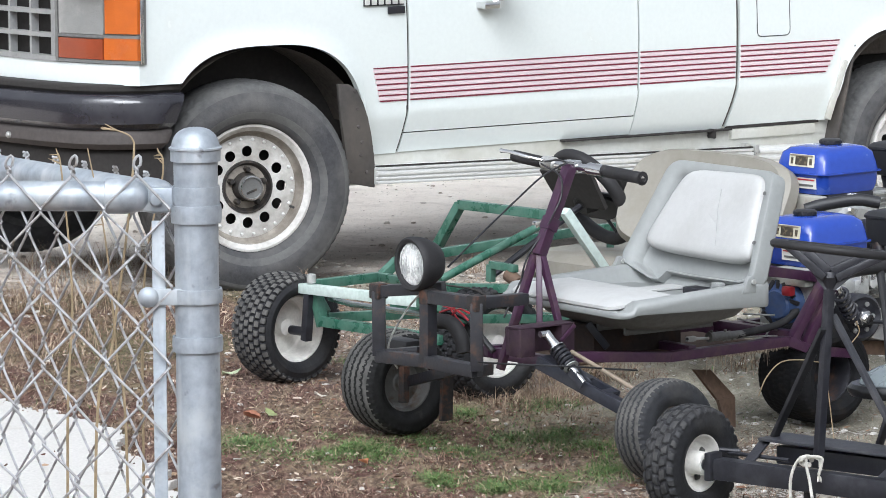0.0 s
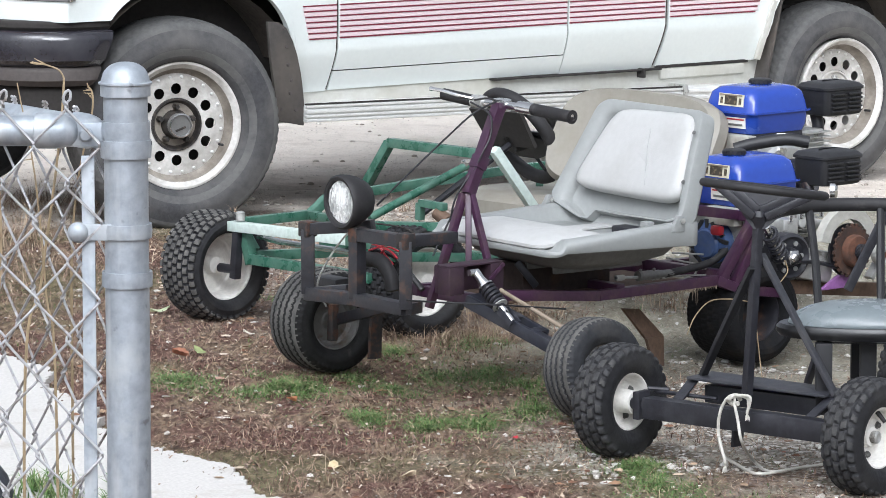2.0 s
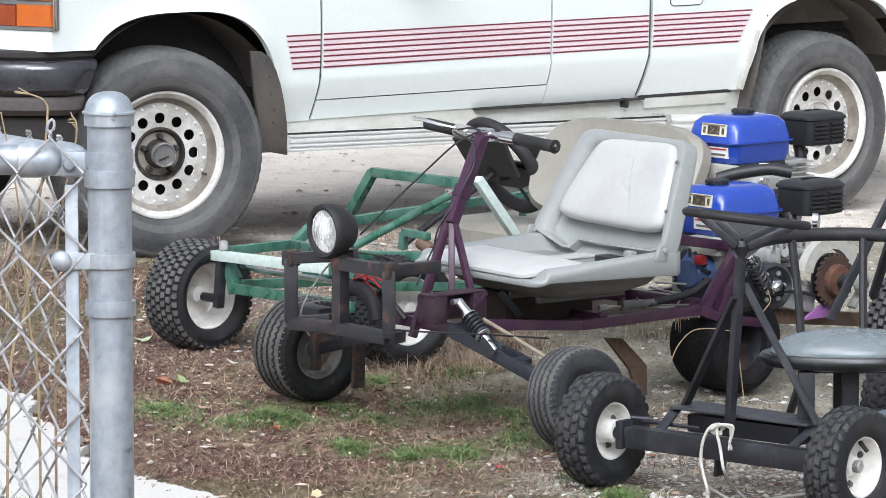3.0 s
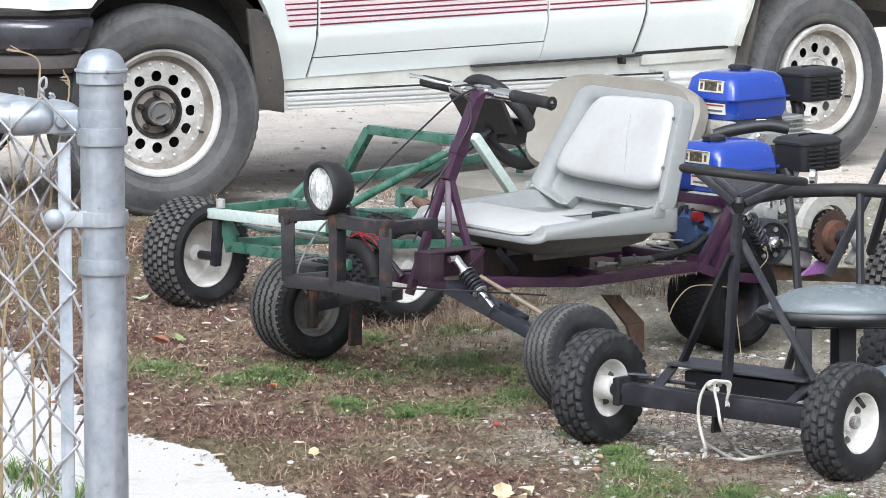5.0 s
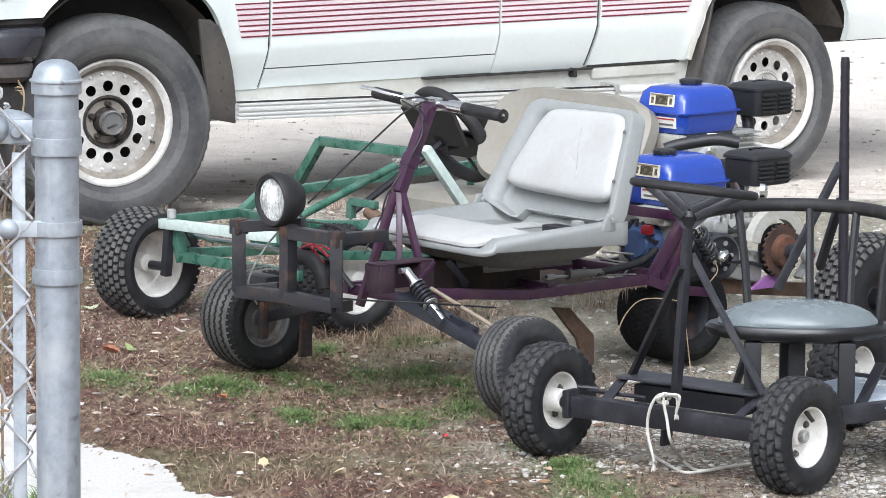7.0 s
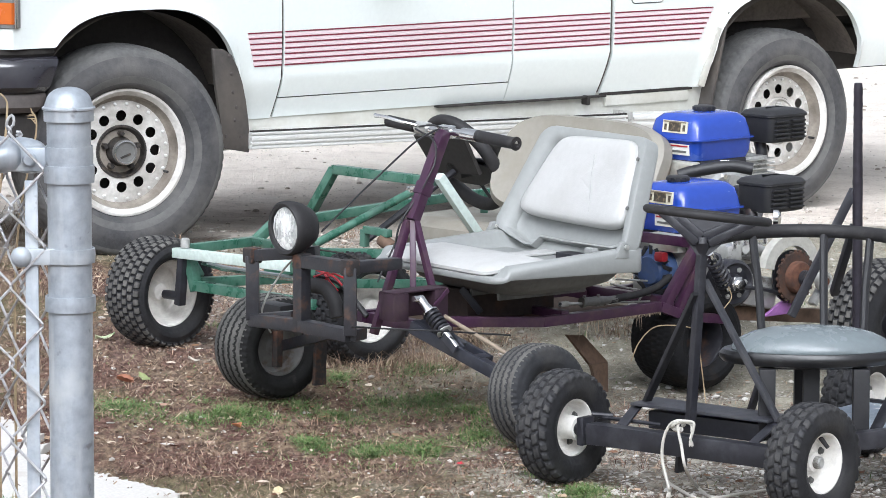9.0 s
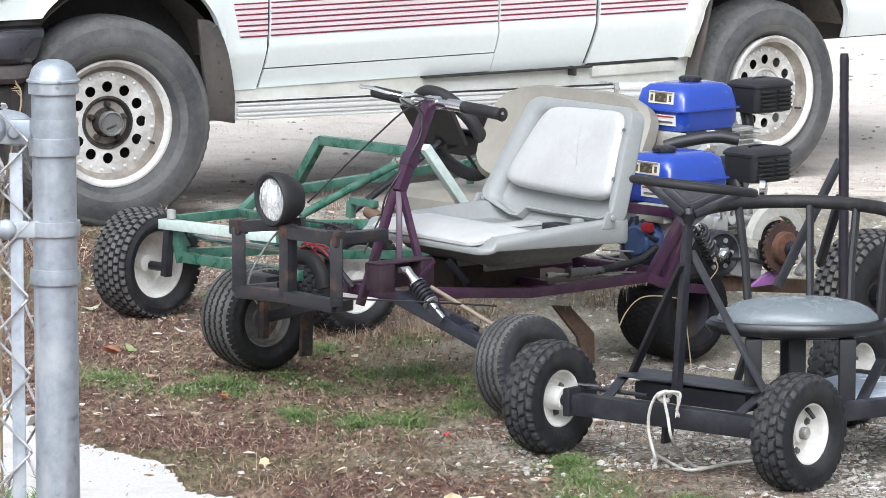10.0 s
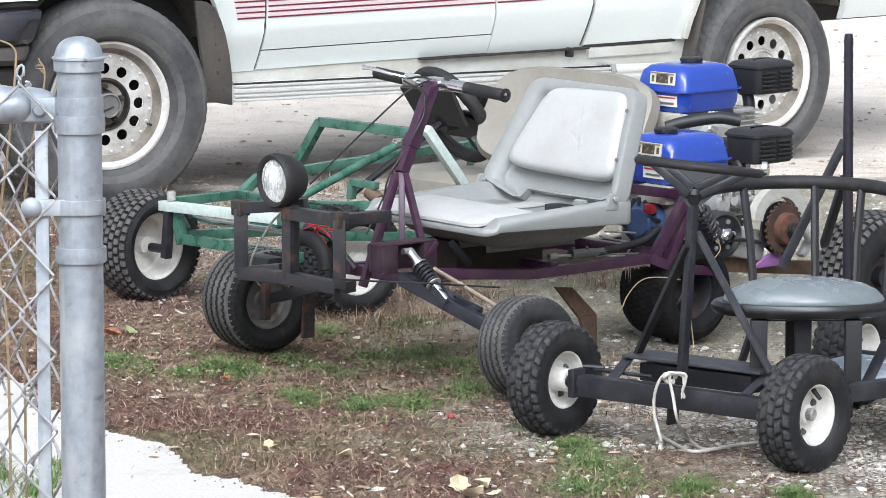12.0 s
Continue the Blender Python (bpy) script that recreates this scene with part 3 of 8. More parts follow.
PATH_EDGE = [(-2.374, 13.186, 0.020), (-1.766, 12.308, 0.020), (-1.566, 12.031, 0.020), (-1.337, 11.708, 0.020), (-1.334, 11.408, 0.020), (-1.181, 11.186, 0.020), (-1.124, 10.845, 0.020), (-0.984, 10.581, 0.020), (-0.832, 10.367, 0.020), (-0.740, 10.278, 0.020), (-0.655, 9.948, 0.020), (-0.482, 9.731, 0.020), (-0.294, 9.525, 0.020), (0.085, 9.148, 0.020)]


def make_path():
    """A concrete path whose far edge is overgrown and ragged."""
    pts = []
    for a, b in zip(PATH_EDGE, PATH_EDGE[1:]):
        a, b = Vector(a), Vector(b)
        k = max(2, int((b - a).length / 0.01))
        for i in range(k):
            p = a.lerp(b, i / k)
            d = 0.014 * noise.noise((p.x * 8, p.y * 8, 1.0)) + 0.012 * noise.noise((p.x * 26, p.y * 26, 4.0)) + 0.012 * noise.noise((p.x * 70, p.y * 70, 2.0))
            pts.append((p.x + d, p.y + 2.2 * d))
    outline = [(x, y) for x, y in pts] + [(2.5, 6.2), (-6.0, 6.2), (-6.0, pts[0][1])]
    bm = prism(bmesh.new(), outline, 0.09, pose(0, 0, -0.072))
    me = bpy.data.meshes.new("pavement")
    bm.to_mesh(me)
    bm.free()
    me.materials.append(CONCRETE)
    return tagged(new("pavement", me), "pale worn concrete path with a ragged overgrown edge", "path", kind="structure")


make_path()


# ---- pickup truck: its own frame has x towards the tail, y across to the far side, z up ----
TRUCK_AT, TRUCK_TURN = (-1.243, 14.908), 38.0
truck = thing("pickup_truck", (*TRUCK_AT, 0.0), "white extended-cab pickup with red side stripes parked on dirt", "pickup truck", turn=TRUCK_TURN)
WIDTH = 1.66
ARCH_F, ARCH_R = (0.06, 0.36, 0.43, 0.49), (3.1, 0.36, 0.4, 0.425)


def arch_z(arch, s):
    """The height of a squarish wheel arch at s."""
    c, zc, a, b = arch
    return zc + b * max(0.0, 1 - abs((s - c) / a) ** 3) ** (1 / 3)


def side_y(z):
    """How far the body side stands in from its widest line, by height."""
    if z < 0.6:
        return 0.055 * ((0.6 - z) / 0.17) ** 1.4
    if z < 1.05:
        return 0.012 * ((z - 0.78) / 0.25) ** 2
    return 0.016 + (0.05 if z > 1.08 else 0.0) + max(0.0, z - 1.1) * 0.33


def body_panel(name, s0, s1, z_low, z_high, arches=(), label="", mirror=False, slant=(0.0, 0.0), material=None, push=0.0, parent=None):
    """A pressed panel of the body side, 25 mm deep, cut by round wheel arches."""
    bm = bmesh.new()
    cols = max(6, int((s1 - s0) / 0.012))
    levels = 26
    grid = []
    for i in range(cols + 1):
        s = s0 + (s1 - s0) * i / cols
        low = z_low(s) if callable(z_low) else z_low
        cut = False
        for arch in arches:
            if abs(s - arch[0]) < arch[2]:
                zz = arch_z(arch, s)
                if zz > low:
                    low, cut = zz, True
        high = z_high(s) if callable(z_high) else z_high
        col = []
        for k in range(levels + 1):
            z = low + (high - low) * k / levels
            y = side_y(z) - push
            for c, zc, a, b in arches:
                d = (abs((s - c) / a) ** 3 + abs((z - zc) / b) ** 3) ** (1 / 3)
                if z > zc and 0.99 <= d < 1.16:
                    y -= 0.016 * (1 - max(0.0, d - 1) / 0.16) ** 2
            ss = s + ((1 - i / cols) * slant[0] + (i / cols) * slant[1]) * max(0.0, 0.62 - z) * (1 if not cut else 0)
            col.append((ss, WIDTH - y if mirror else y, z))
        grid.append(col)
    front = [[bm.verts.new(p) for p in col] for col in grid]
    back = [[bm.verts.new((x, y - 0.025 if mirror else y + 0.025, z)) for x, y, z in col] for col in grid]
    for a, rev in ((front, False), (back, True)):
        for i in range(cols):
            for k in range(levels):
                q = (a[i][k], a[i + 1][k], a[i + 1][k + 1], a[i][k + 1])
                bm.faces.new(q[::-1] if rev else q)
    rim_f = [front[i][0] for i in range(cols + 1)] + [front[cols][k] for k in range(1, levels + 1)] + [front[i][levels] for i in range(cols - 1, -1, -1)] + [front[0][k] for k in range(levels - 1, 0, -1)]
    rim_b = [back[i][0] for i in range(cols + 1)] + [back[cols][k] for k in range(1, levels + 1)] + [back[i][levels] for i in range(cols - 1, -1, -1)] + [back[0][k] for k in range(levels - 1, 0, -1)]
    for i in range(len(rim_f)):
        j = (i + 1) % len(rim_f)
        bm.faces.new((rim_f[j], rim_f[i], rim_b[i], rim_b[j]))
    return part(name, bm, material or WHITE_PAINT, parent or truck, label, local=True)


def fender_low(s):
    return 0.735 if s < 0.0 else 0.432


# near side, then the plain far side
front_fender = body_panel("front_fender", -0.435, 0.67, fender_low, 1.06, (ARCH_F,), slant=(0.0, -0.1))
door = body_panel("door", 0.68, 1.722, 0.508, 1.06, slant=(-0.1, -0.04))
body_panel("door_sill", 0.68, 1.726, 0.435, 0.504, parent=truck, label="dusty white sill", slant=(-0.1, -0.04))
extended_cab = body_panel("extended_cab_panel", 1.729, 2.196, 0.43, 1.06, slant=(-0.04, -0.16))
bed_side = body_panel("bed_side", 2.214, 4.3, lambda s: 0.435 if s < 3.2 else 0.47, 1.1, (ARCH_R,), slant=(-0.16, 0.0))
body_panel("front_fender", -0.47, 0.672, fender_low, 1.06, (ARCH_F,), mirror=True)
body_panel("door", 0.681, 1.722, 0.43, 1.06, mirror=True)
body_panel("extended_cab_panel", 1.729, 2.196, 0.43, 1.06, mirror=True)
body_panel("bed_side", 2.214, 4.3, 0.45, 1.1, (ARCH_R,), mirror=True)


# dark strips added inside the panel gaps stand in for their shade
for x0, slant, r in ((0.675, -0.1, 0.0042), (1.7255, -0.04, 0.003), (2.205, -0.16, 0.004)):
    heights = [0.44 + 0.61 * k / 24 for k in range(25)]
    part("panel_gap_shade", pipe(bmesh.new(), [(x0 + slant * max(0.0, 0.62 - z), side_y(z) + 0.008, z) for z in heights], r, 6), MUD_RUBBER if x0 > 2 else DARK, truck, local=True)


def hull(name, sections, material, label=""):
    """A shell through cross-sections (x, half-width inset, low, high, rounding)."""
    bm = bmesh.new()
    rings = []
    for x, inset, low, high, r in sections:
        pts = []
        for cx, cz, a0 in ((WIDTH - inset - r, high - r, 0), (inset + r, high - r, 90), (inset + r, low + r, 180), (WIDTH - inset - r, low + r, 270)):
            for k in range(5):
                a = radians(a0 + 22.5 * k)
                pts.append((x, cx + r * math.cos(a), cz + r * math.sin(a)))
        rings.append([bm.verts.new(p) for p in pts])
    for a, b in zip(rings, rings[1:]):
        for i in range(len(a)):
            j = (i + 1) % len(a)
            bm.faces.new((a[i], a[j], b[j], b[i]))
    bm.faces.new(rings[0][::-1])
    bm.faces.new(rings[-1])
    return part(name, bm, material, truck, label, local=True)


hull("hood", [(-0.6, 0.1, 1.07, 1.09, 0.008), (-0.45, 0.03, 1.05, 1.1, 0.02), (0.2, 0.02, 1.04, 1.11, 0.03), (0.72, 0.02, 1.04, 1.13, 0.03)], WHITE_PAINT)
hull("greenhouse", [(0.72, 0.04, 1.04, 1.1, 0.02), (1.2, 0.16, 1.04, 1.58, 0.06), (2.1, 0.17, 1.04, 1.58, 0.06), (2.19, 0.15, 1.04, 1.5, 0.06)], GLASS, "dark tinted cab glass")
hull("roof", [(1.08, 0.18, 1.545, 1.575, 0.012), (1.25, 0.15, 1.57, 1.62, 0.02), (2.05, 0.15, 1.57, 1.625, 0.02), (2.2, 0.17, 1.53, 1.6, 0.02)], WHITE_PAINT)
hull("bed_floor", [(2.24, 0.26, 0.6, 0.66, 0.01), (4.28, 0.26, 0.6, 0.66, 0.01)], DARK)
hull("bed_inner_side", [(2.24, 0.2, 0.66, 1.05, 0.01), (4.24, 0.2, 0.66, 1.05, 0.01)], WELL)
hull("tailgate", [(4.25, 0.05, 0.62, 1.08, 0.02), (4.3, 0.05, 0.62, 1.08, 0.02)], WHITE_PAINT)
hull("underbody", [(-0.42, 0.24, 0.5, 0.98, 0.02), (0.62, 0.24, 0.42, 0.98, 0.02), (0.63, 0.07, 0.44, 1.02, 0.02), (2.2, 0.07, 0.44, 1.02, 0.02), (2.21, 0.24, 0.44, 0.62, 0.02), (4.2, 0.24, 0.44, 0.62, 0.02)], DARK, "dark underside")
for nm, x0, x1 in (("door_pillar", 1.68, 1.75), ("rear_pillar", 2.1, 2.2)):
    for y in (0.14, WIDTH - 0.14):
        part(nm, beam(bmesh.new(), ((x0 + x1) / 2, 0.03 if y < 1 else WIDTH - 0.03, 1.06), ((x0 + x1) / 2 - 0.02, y, 1.57), 0.05, x1 - x0), WHITE_PAINT, truck, local=True)
for y, y2 in ((0.03, 0.17), (WIDTH - 0.03, WIDTH - 0.17)):
    part("windscreen_pillar", beam(bmesh.new(), (0.74, y, 1.07), (1.15, y2, 1.57), 0.05, 0.06), WHITE_PAINT, truck, local=True)

LAMP_BEZEL = surface("dark_lamp_bezel", (0.2, 0.2, 0.195), 0.4, 0.4, dirt=(0.25, 0.24, 0.22), dirt_scale=10)
# grille and lamps on the nose, which bows forward between the corners


def nose_x(y):
    """The nose's line: swept back at the corner."""
    t = min(y, WIDTH - y)
    return -0.455 - 0.16 * (1 - math.exp(-max(t, 0.0) / 0.22))


def nose_strip(name, y0, y1, z0, z1, depth, material, label="", parent=None, proud=0.0, bevel=0.004):
    bm = bmesh.new()
    n = max(2, int((y1 - y0) / 0.03))
    rows = []
    for i in range(n + 1):
        y = y0 + (y1 - y0) * i / n
        x = nose_x(y) - proud
        rows.append([bm.verts.new(p) for p in ((x, y, z0), (x, y, z1), (x + depth, y, z1), (x + depth, y, z0))])
    for a, b in zip(rows, rows[1:]):
        for k in range(4):
            j = (k + 1) % 4
            bm.faces.new((a[k], a[j], b[j], b[k]))
    bm.faces.new(rows[0][::-1])
    bm.faces.new(rows[-1])
    return part(name, bm, material, parent or truck, label, local=True, smooth=False)


nose_strip("front_fascia", 0.0, WIDTH, 0.735, 0.806, 0.08, WHITE_PAINT)
nose_strip("fascia_top", 0.0, WIDTH, 1.062, 1.09, 0.1, WHITE_PAINT)
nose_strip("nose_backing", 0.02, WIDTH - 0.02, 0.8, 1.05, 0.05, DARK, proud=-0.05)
for flip in (False, True):
    def yy(a, b):
        return (WIDTH - b, WIDTH - a) if flip else (a, b)
    lamp = nose_strip("headlight_surround", *yy(-0.006, 0.335), 0.808, 1.058, 0.02, LAMP_BEZEL, "dull dark lamp surround", proud=-0.006)
    for z0, z1 in ((0.808, 0.82), (0.896, 0.907), (1.049, 1.058)):
        nose_strip("lamp_bezel", *yy(-0.006, 0.335), z0, z1, 0.024, LAMP_BEZEL, "", lamp, 0.006)
    nose_strip("lamp_bezel", *yy(0.322, 0.335), 0.808, 1.058, 0.024, LAMP_BEZEL, "", lamp, 0.0075)
    nose_strip("headlight", *yy(0.115, 0.315), 0.908, 1.048, 0.03, LENS, "clear rectangular headlight", lamp, 0.008)
    nose_strip("corner_lamp", *yy(-0.002, 0.108), 0.912, 1.048, 0.03, AMBER, "amber corner lamp", lamp, 0.008)
    nose_strip("turn_signal", *yy(-0.002, 0.112), 0.822, 0.896, 0.03, AMBER, "amber turn signal", lamp, 0.008)
    nose_strip("side_marker", *yy(0.118, 0.318), 0.822, 0.892, 0.03, DEEP_AMBER, "deep amber turn signal", lamp, 0.008)
GRILLE_GREY = surface("dull_grey_grille", (0.34, 0.34, 0.335), 0.4, 0.3, dirt=(0.22, 0.21, 0.2), dirt_scale=9, grain=0.08)
grille = nose_strip("grille", 0.34, WIDTH - 0.34, 0.806, 0.825, 0.04, GRILLE_GREY, "silver bar grille", proud=0.004)
for z in (0.888, 0.968, 1.044):
    nose_strip("grille_bar", 0.34, WIDTH - 0.34, z, z + 0.016, 0.03, GRILLE_GREY, "", grille)
for i in range(8):
    y = 0.35 + i * (WIDTH - 0.72) / 7
    nose_strip("grille_slat", y, y + (0.022 if i in (0, 7) else 0.012), 0.82, 1.046, 0.03, GRILLE_GREY, "", grille, -0.003)

# bumper: black moulding with a bright top edge and a dusty valance below


def bumper_part(name, z0, z1, out, depth, material, label="", parent=None, back=-0.22, cut=0.0, lip=0.02):
    bm = bmesh.new()
    path = [(back, 0.0), (-0.36, -0.005), (-0.45, 0.015), (-0.55, 0.08), (-0.62, 0.2), (-0.665, 0.45), (-0.69, WIDTH / 2)]
    path += [(x, WIDTH - y) for x, y in path[-2::-1]]
    pts = smooth_path([(x, y, 0) for x, y in path], 5)
    rows = []
    for i, p in enumerate(pts):
        d = (pts[min(i + 1, len(pts) - 1)] - pts[max(i - 1, 0)]).normalized()
        o = Vector((-d.y, d.x, 0)) * -1
        o = Vector((d.y, -d.x, 0)) if (Vector((d.y, -d.x, 0)).dot(p - Vector((1.0, WIDTH / 2, 0))) > 0) else Vector((-d.y, d.x, 0))
        q = p + o * out
        r = min(0.02, (z1 - z0) / 3)
        lp = min(lip, (z1 - z0) / 3)
        # the section: a small lower edge, a flat face and a rounded upper lip; the ends are cut back towards the foot
        section = [(r, z0), (0.0, z0 + r), (0.0, z1 - lp)] + [(lp * (1 - math.cos(a)), z1 - lp + lp * math.sin(a)) for a in (radians(25), radians(50), radians(72), radians(90))] + [(depth, z1), (depth, z0)]
        end = smoothstep(-0.5, back, p.x)
        rows.append([bm.verts.new((q.x - o.x * d - cut * end * (z1 - z) / (z1 - z0), q.y - o.y * d, z)) for d, z in section])
    for a, b in zip(rows, rows[1:]):
        for k in range(len(a)):
            j = (k + 1) % len(a)
            bm.faces.new((a[k], a[j], b[j], b[k]))
    bm.faces.new(rows[0][::-1])
    bm.faces.new(rows[-1])
    return part(name, bm, material, parent or truck, label, local=True)


bumper = bumper_part("front_bumper", 0.585, 0.706, 0.03, 0.1, GLOSS_TRIM, "black moulded front bumper", back=-0.285, cut=0.055, lip=0.034)
bumper_part("bumper_filler", 0.704, 0.738, -0.01, 0.05, DARK, "dark gap above the bumper", bumper, back=-0.28)
bumper_part("valance", 0.515, 0.584, 0.012, 0.06, BROWN_TRIM, "dusty brown lower valance", bumper, back=-0.33, cut=0.03)
bumper_part("air_dam", 0.36, 0.513, -0.03, 0.03, DARK, "", bumper, back=-0.4)
part("lamp_edge_strip", box(bmesh.new(), (-0.45, -0.012, 0.932), (0.012, 0.01, 0.25), None, 0.003), CHROME, truck, local=True)
for y in (0.16, 0.5):
    bm = lathe(bmesh.new(), [(0.012, 0), (0.012, 0.008), (0.006, 0.014), (0, 0.014)], Matrix.Translation((-0.56 if y < 0.3 else -0.68, y, 0.545)) @ Matrix.Rotation(radians(-90), 4, "Y"), 8)
    part("valance_bolt", bm, CAST, bumper, local=True)

# red side stripes, each a thin tape broken at the panel gaps
for i in range(7):
    z = 0.7445 - 0.0198 * i
    for x0, x1, owner in ((0.521 + 0.005 * i, 0.669, front_fender), (0.684, 1.719, door), (1.733, 2.192, extended_cab), (2.218, 2.71 - 0.011 * i, bed_side)):
        bm = bmesh.new()
        y = side_y(z) - 0.0012
        box(bm, ((x0 + x1) / 2, y, z), (x1 - x0, 0.0022, 0.0047))
        part("red_stripe", bm, RED_STRIPE, owner, local=True, smooth=False)
        if i < 6:
            bm = bmesh.new()
            box(bm, ((x0 + x1) / 2, side_y(z) - 0.0002, z - 0.0099), (x1 - x0, 0.0022, 0.0125))
            part("pink_band", bm, PINK_STRIPE, owner, local=True, smooth=False)

# fuel door outline, mirror bracket and badge
outline = []
for cx, cz, a0 in ((2.44, 0.943, 0), (2.318, 0.943, 90), (2.318, 0.796, 180), (2.44, 0.796, 270)):
    for k in range(5):
        a = radians(a0 + 22.5 * k)
        outline.append((cx + 0.02 * math.cos(a), cz + 0.02 * math.sin(a)))
flip_y = Matrix(((1, 0, 0, 0), (0, 0, -1, 0), (0, 1, 0, 0), (0, 0, 0, 1)))
fuel = bmesh.new()
fuel.faces.new([fuel.verts.new((x, side_y(z) - 0.0016, z)) for x, z in outline])
grown = bmesh.ops.extrude_face_region(fuel, geom=fuel.faces[:])
bmesh.ops.translate(fuel, verts=[g for g in grown["geom"] if isinstance(g, bmesh.types.BMVert)], vec=(0, 0.01, 0))
fuel_door = part("fuel_door", fuel, WHITE_PAINT, bed_side, local=True)
part("fuel_door_seam", pipe(bmesh.new(), [(x, side_y(z) - 0.0005, z) for x, z in outline], 0.0022, 6, closed=True), BLACK_TRIM, fuel_door, local=True)

mirror = part("door_mirror", box(bmesh.new(), (0.99, -0.16, 1.12), (0.07, 0.2, 0.15), None, 0.02), BLACK_TRIM, truck, "black and chrome door mirror", local=True)
part("mirror_foot", box(bmesh.new(), (1.015, -0.02, 0.951), (0.07, 0.06, 0.024), None, 0.007), CHROME, mirror, local=True)
part("mirror_arm", pipe(bmesh.new(), smooth_path([(1.05, -0.01, 0.965), (1.075, -0.06, 0.99), (1.06, -0.12, 1.07)]), 0.009, 8), CHROME, mirror, local=True)


# model badge: plain chrome shapes
badge = part("model_badge", box(bmesh.new(), (0.568, -0.001, 0.984), (0.174, 0.004, 0.033), None, 0.001), BLACK_TRIM, front_fender, "small dark chrome badge", local=True)
for i in range(6):
    x = 0.494 + i * 0.03
    part("badge_bar", box(bmesh.new(), (x, -0.005, 0.984), (0.021, 0.006, 0.025), None, 0.003), ALUMINIUM, badge, local=True)
part("badge_plate", box(bmesh.new(), (0.62, -0.005, 0.95), (0.075, 0.006, 0.026), None, 0.003), BLACK_TRIM, badge, local=True)

# running board with ribs, frame rail behind
BOARD_F, BOARD_B = Vector((0.512, 0.035, 0.3635)), Vector((2.255, 0.035, 0.325))
board = part("running_board", beam(bmesh.new(), BOARD_F, BOARD_B, 0.12, 0.062, 0.006), ALUMINIUM, truck, "ribbed bright running board", local=True)
for dz, h in ((0.026, 0.009), (0.009, 0.015), (-0.009, 0.009), (-0.024, 0.009)):
    part("board_rib", beam(bmesh.new(), BOARD_F + Vector((0, -0.064, dz)), BOARD_B + Vector((0, -0.064, dz)), 0.012, h, 0.0025), ALUMINIUM, board, local=True)
part("board_top_groove", beam(bmesh.new(), BOARD_F + Vector((0, -0.06, 0.0345)), BOARD_B + Vector((0, -0.06, 0.0345)), 0.01, 0.006, 0.001), DARK, board, local=True)
part("board_bracket", box(bmesh.new(), (2.272, 0.033, 0.328), (0.022, 0.13, 0.078), None, 0.004), CAST, board, local=True)
part("board_tail", beam(bmesh.new(), (2.29, 0.035, 0.328), (2.69, 0.035, 0.315), 0.11, 0.056, 0.006), ALUMINIUM, board, local=True)
for dz in (0.012, -0.012):
    part("board_rib", beam(bmesh.new(), (2.29, -0.023, 0.328 + dz), (2.69, -0.023, 0.315 + dz), 0.01, 0.012, 0.002), ALUMINIUM, board, local=True)
part("frame_rail", box(bmesh.new(), (1.65, 0.1, 0.385), (2.4, 0.08, 0.12), None, 0.01), SILL_PAINT, truck, "dusty frame rail", local=True)
# dark strip added as the shadow line under the cab's lower edge
part("sill_shadow_line", beam(bmesh.new(), (1.4, 0.052, 0.43), (2.2, 0.052, 0.426), 0.05, 0.007, 0.001), DARK, truck, local=True)
part("bed_lower_rail", box(bmesh.new(), (2.42, 0.07, 0.405), (0.42, 0.05, 0.04), None, 0.008), SILL_PAINT, truck, local=True)
# dark strip painting the shade between bed side and lower rail
part("bed_gap_shade", box(bmesh.new(), (2.42, 0.075, 0.432), (0.46, 0.05, 0.012), None, 0.002), DARK, truck, local=True)
part("cab_mount", box(bmesh.new(), (2.11, 0.05, 0.415), (0.012, 0.06, 0.036), None, 0.004), DARK, truck, local=True)

# mudflaps
outline = [(0.36, 0.7), (0.406, 0.696), (0.44, 0.675), (0.466, 0.628), (0.486, 0.575), (0.501, 0.51), (0.511, 0.44), (0.517, 0.371), (0.514, 0.321), (0.403, 0.344), (0.39, 0.459), (0.371, 0.581)]
flap = part("mudflap", prism(bmesh.new(), outline, 0.014, flip_y, 0.003), MUD_RUBBER, truck, "brown dusty rubber mudflap with rivets", local=True)
for x, z in ((0.43, 0.672), (0.441, 0.607), (0.446, 0.543), (0.46, 0.487), (0.454, 0.442), (0.479, 0.379), (0.416, 0.386)):
    part("flap_rivet", lathe(bmesh.new(), [(0.007, 0), (0.006, 0.003), (0, 0.0045)], Matrix.Translation((x, -0.014, z)) @ Matrix.Rotation(radians(90), 4, "X"), 8), BROWN_TRIM, flap, local=True)
part("rear_mudflap", box(bmesh.new(), (2.735, 0.07, 0.52), (0.012, 0.16, 0.42), pose(0, 0, 0, 0, 14, 0), 0.004), MUD_RUBBER, truck, local=True)
part("arch_liner_edge", beam(bmesh.new(), (2.655, 0.005, 0.44), (2.735, -0.005, 0.665), 0.022, 0.02), SILL_PAINT, truck, local=True)
for c, zc, r, b in (ARCH_F, ARCH_R):
    bm = bmesh.new()
    r = max(r, b) - 0.01
    lathe(bm, [(r + 0.005, 0.02), (r + 0.012, 0.14), (r + 0.012, 0.3), (0.1, 0.31)], Matrix.Translation((c, 0, zc)) @ Matrix.Rotation(radians(-90), 4, "X"), 48)
    bmesh.ops.delete(bm, geom=[v for v in bm.verts if v.co.z < zc + 0.13], context="VERTS")
    part("wheel_well", bm, WELL, truck, "dusty dark wheel well", local=True)


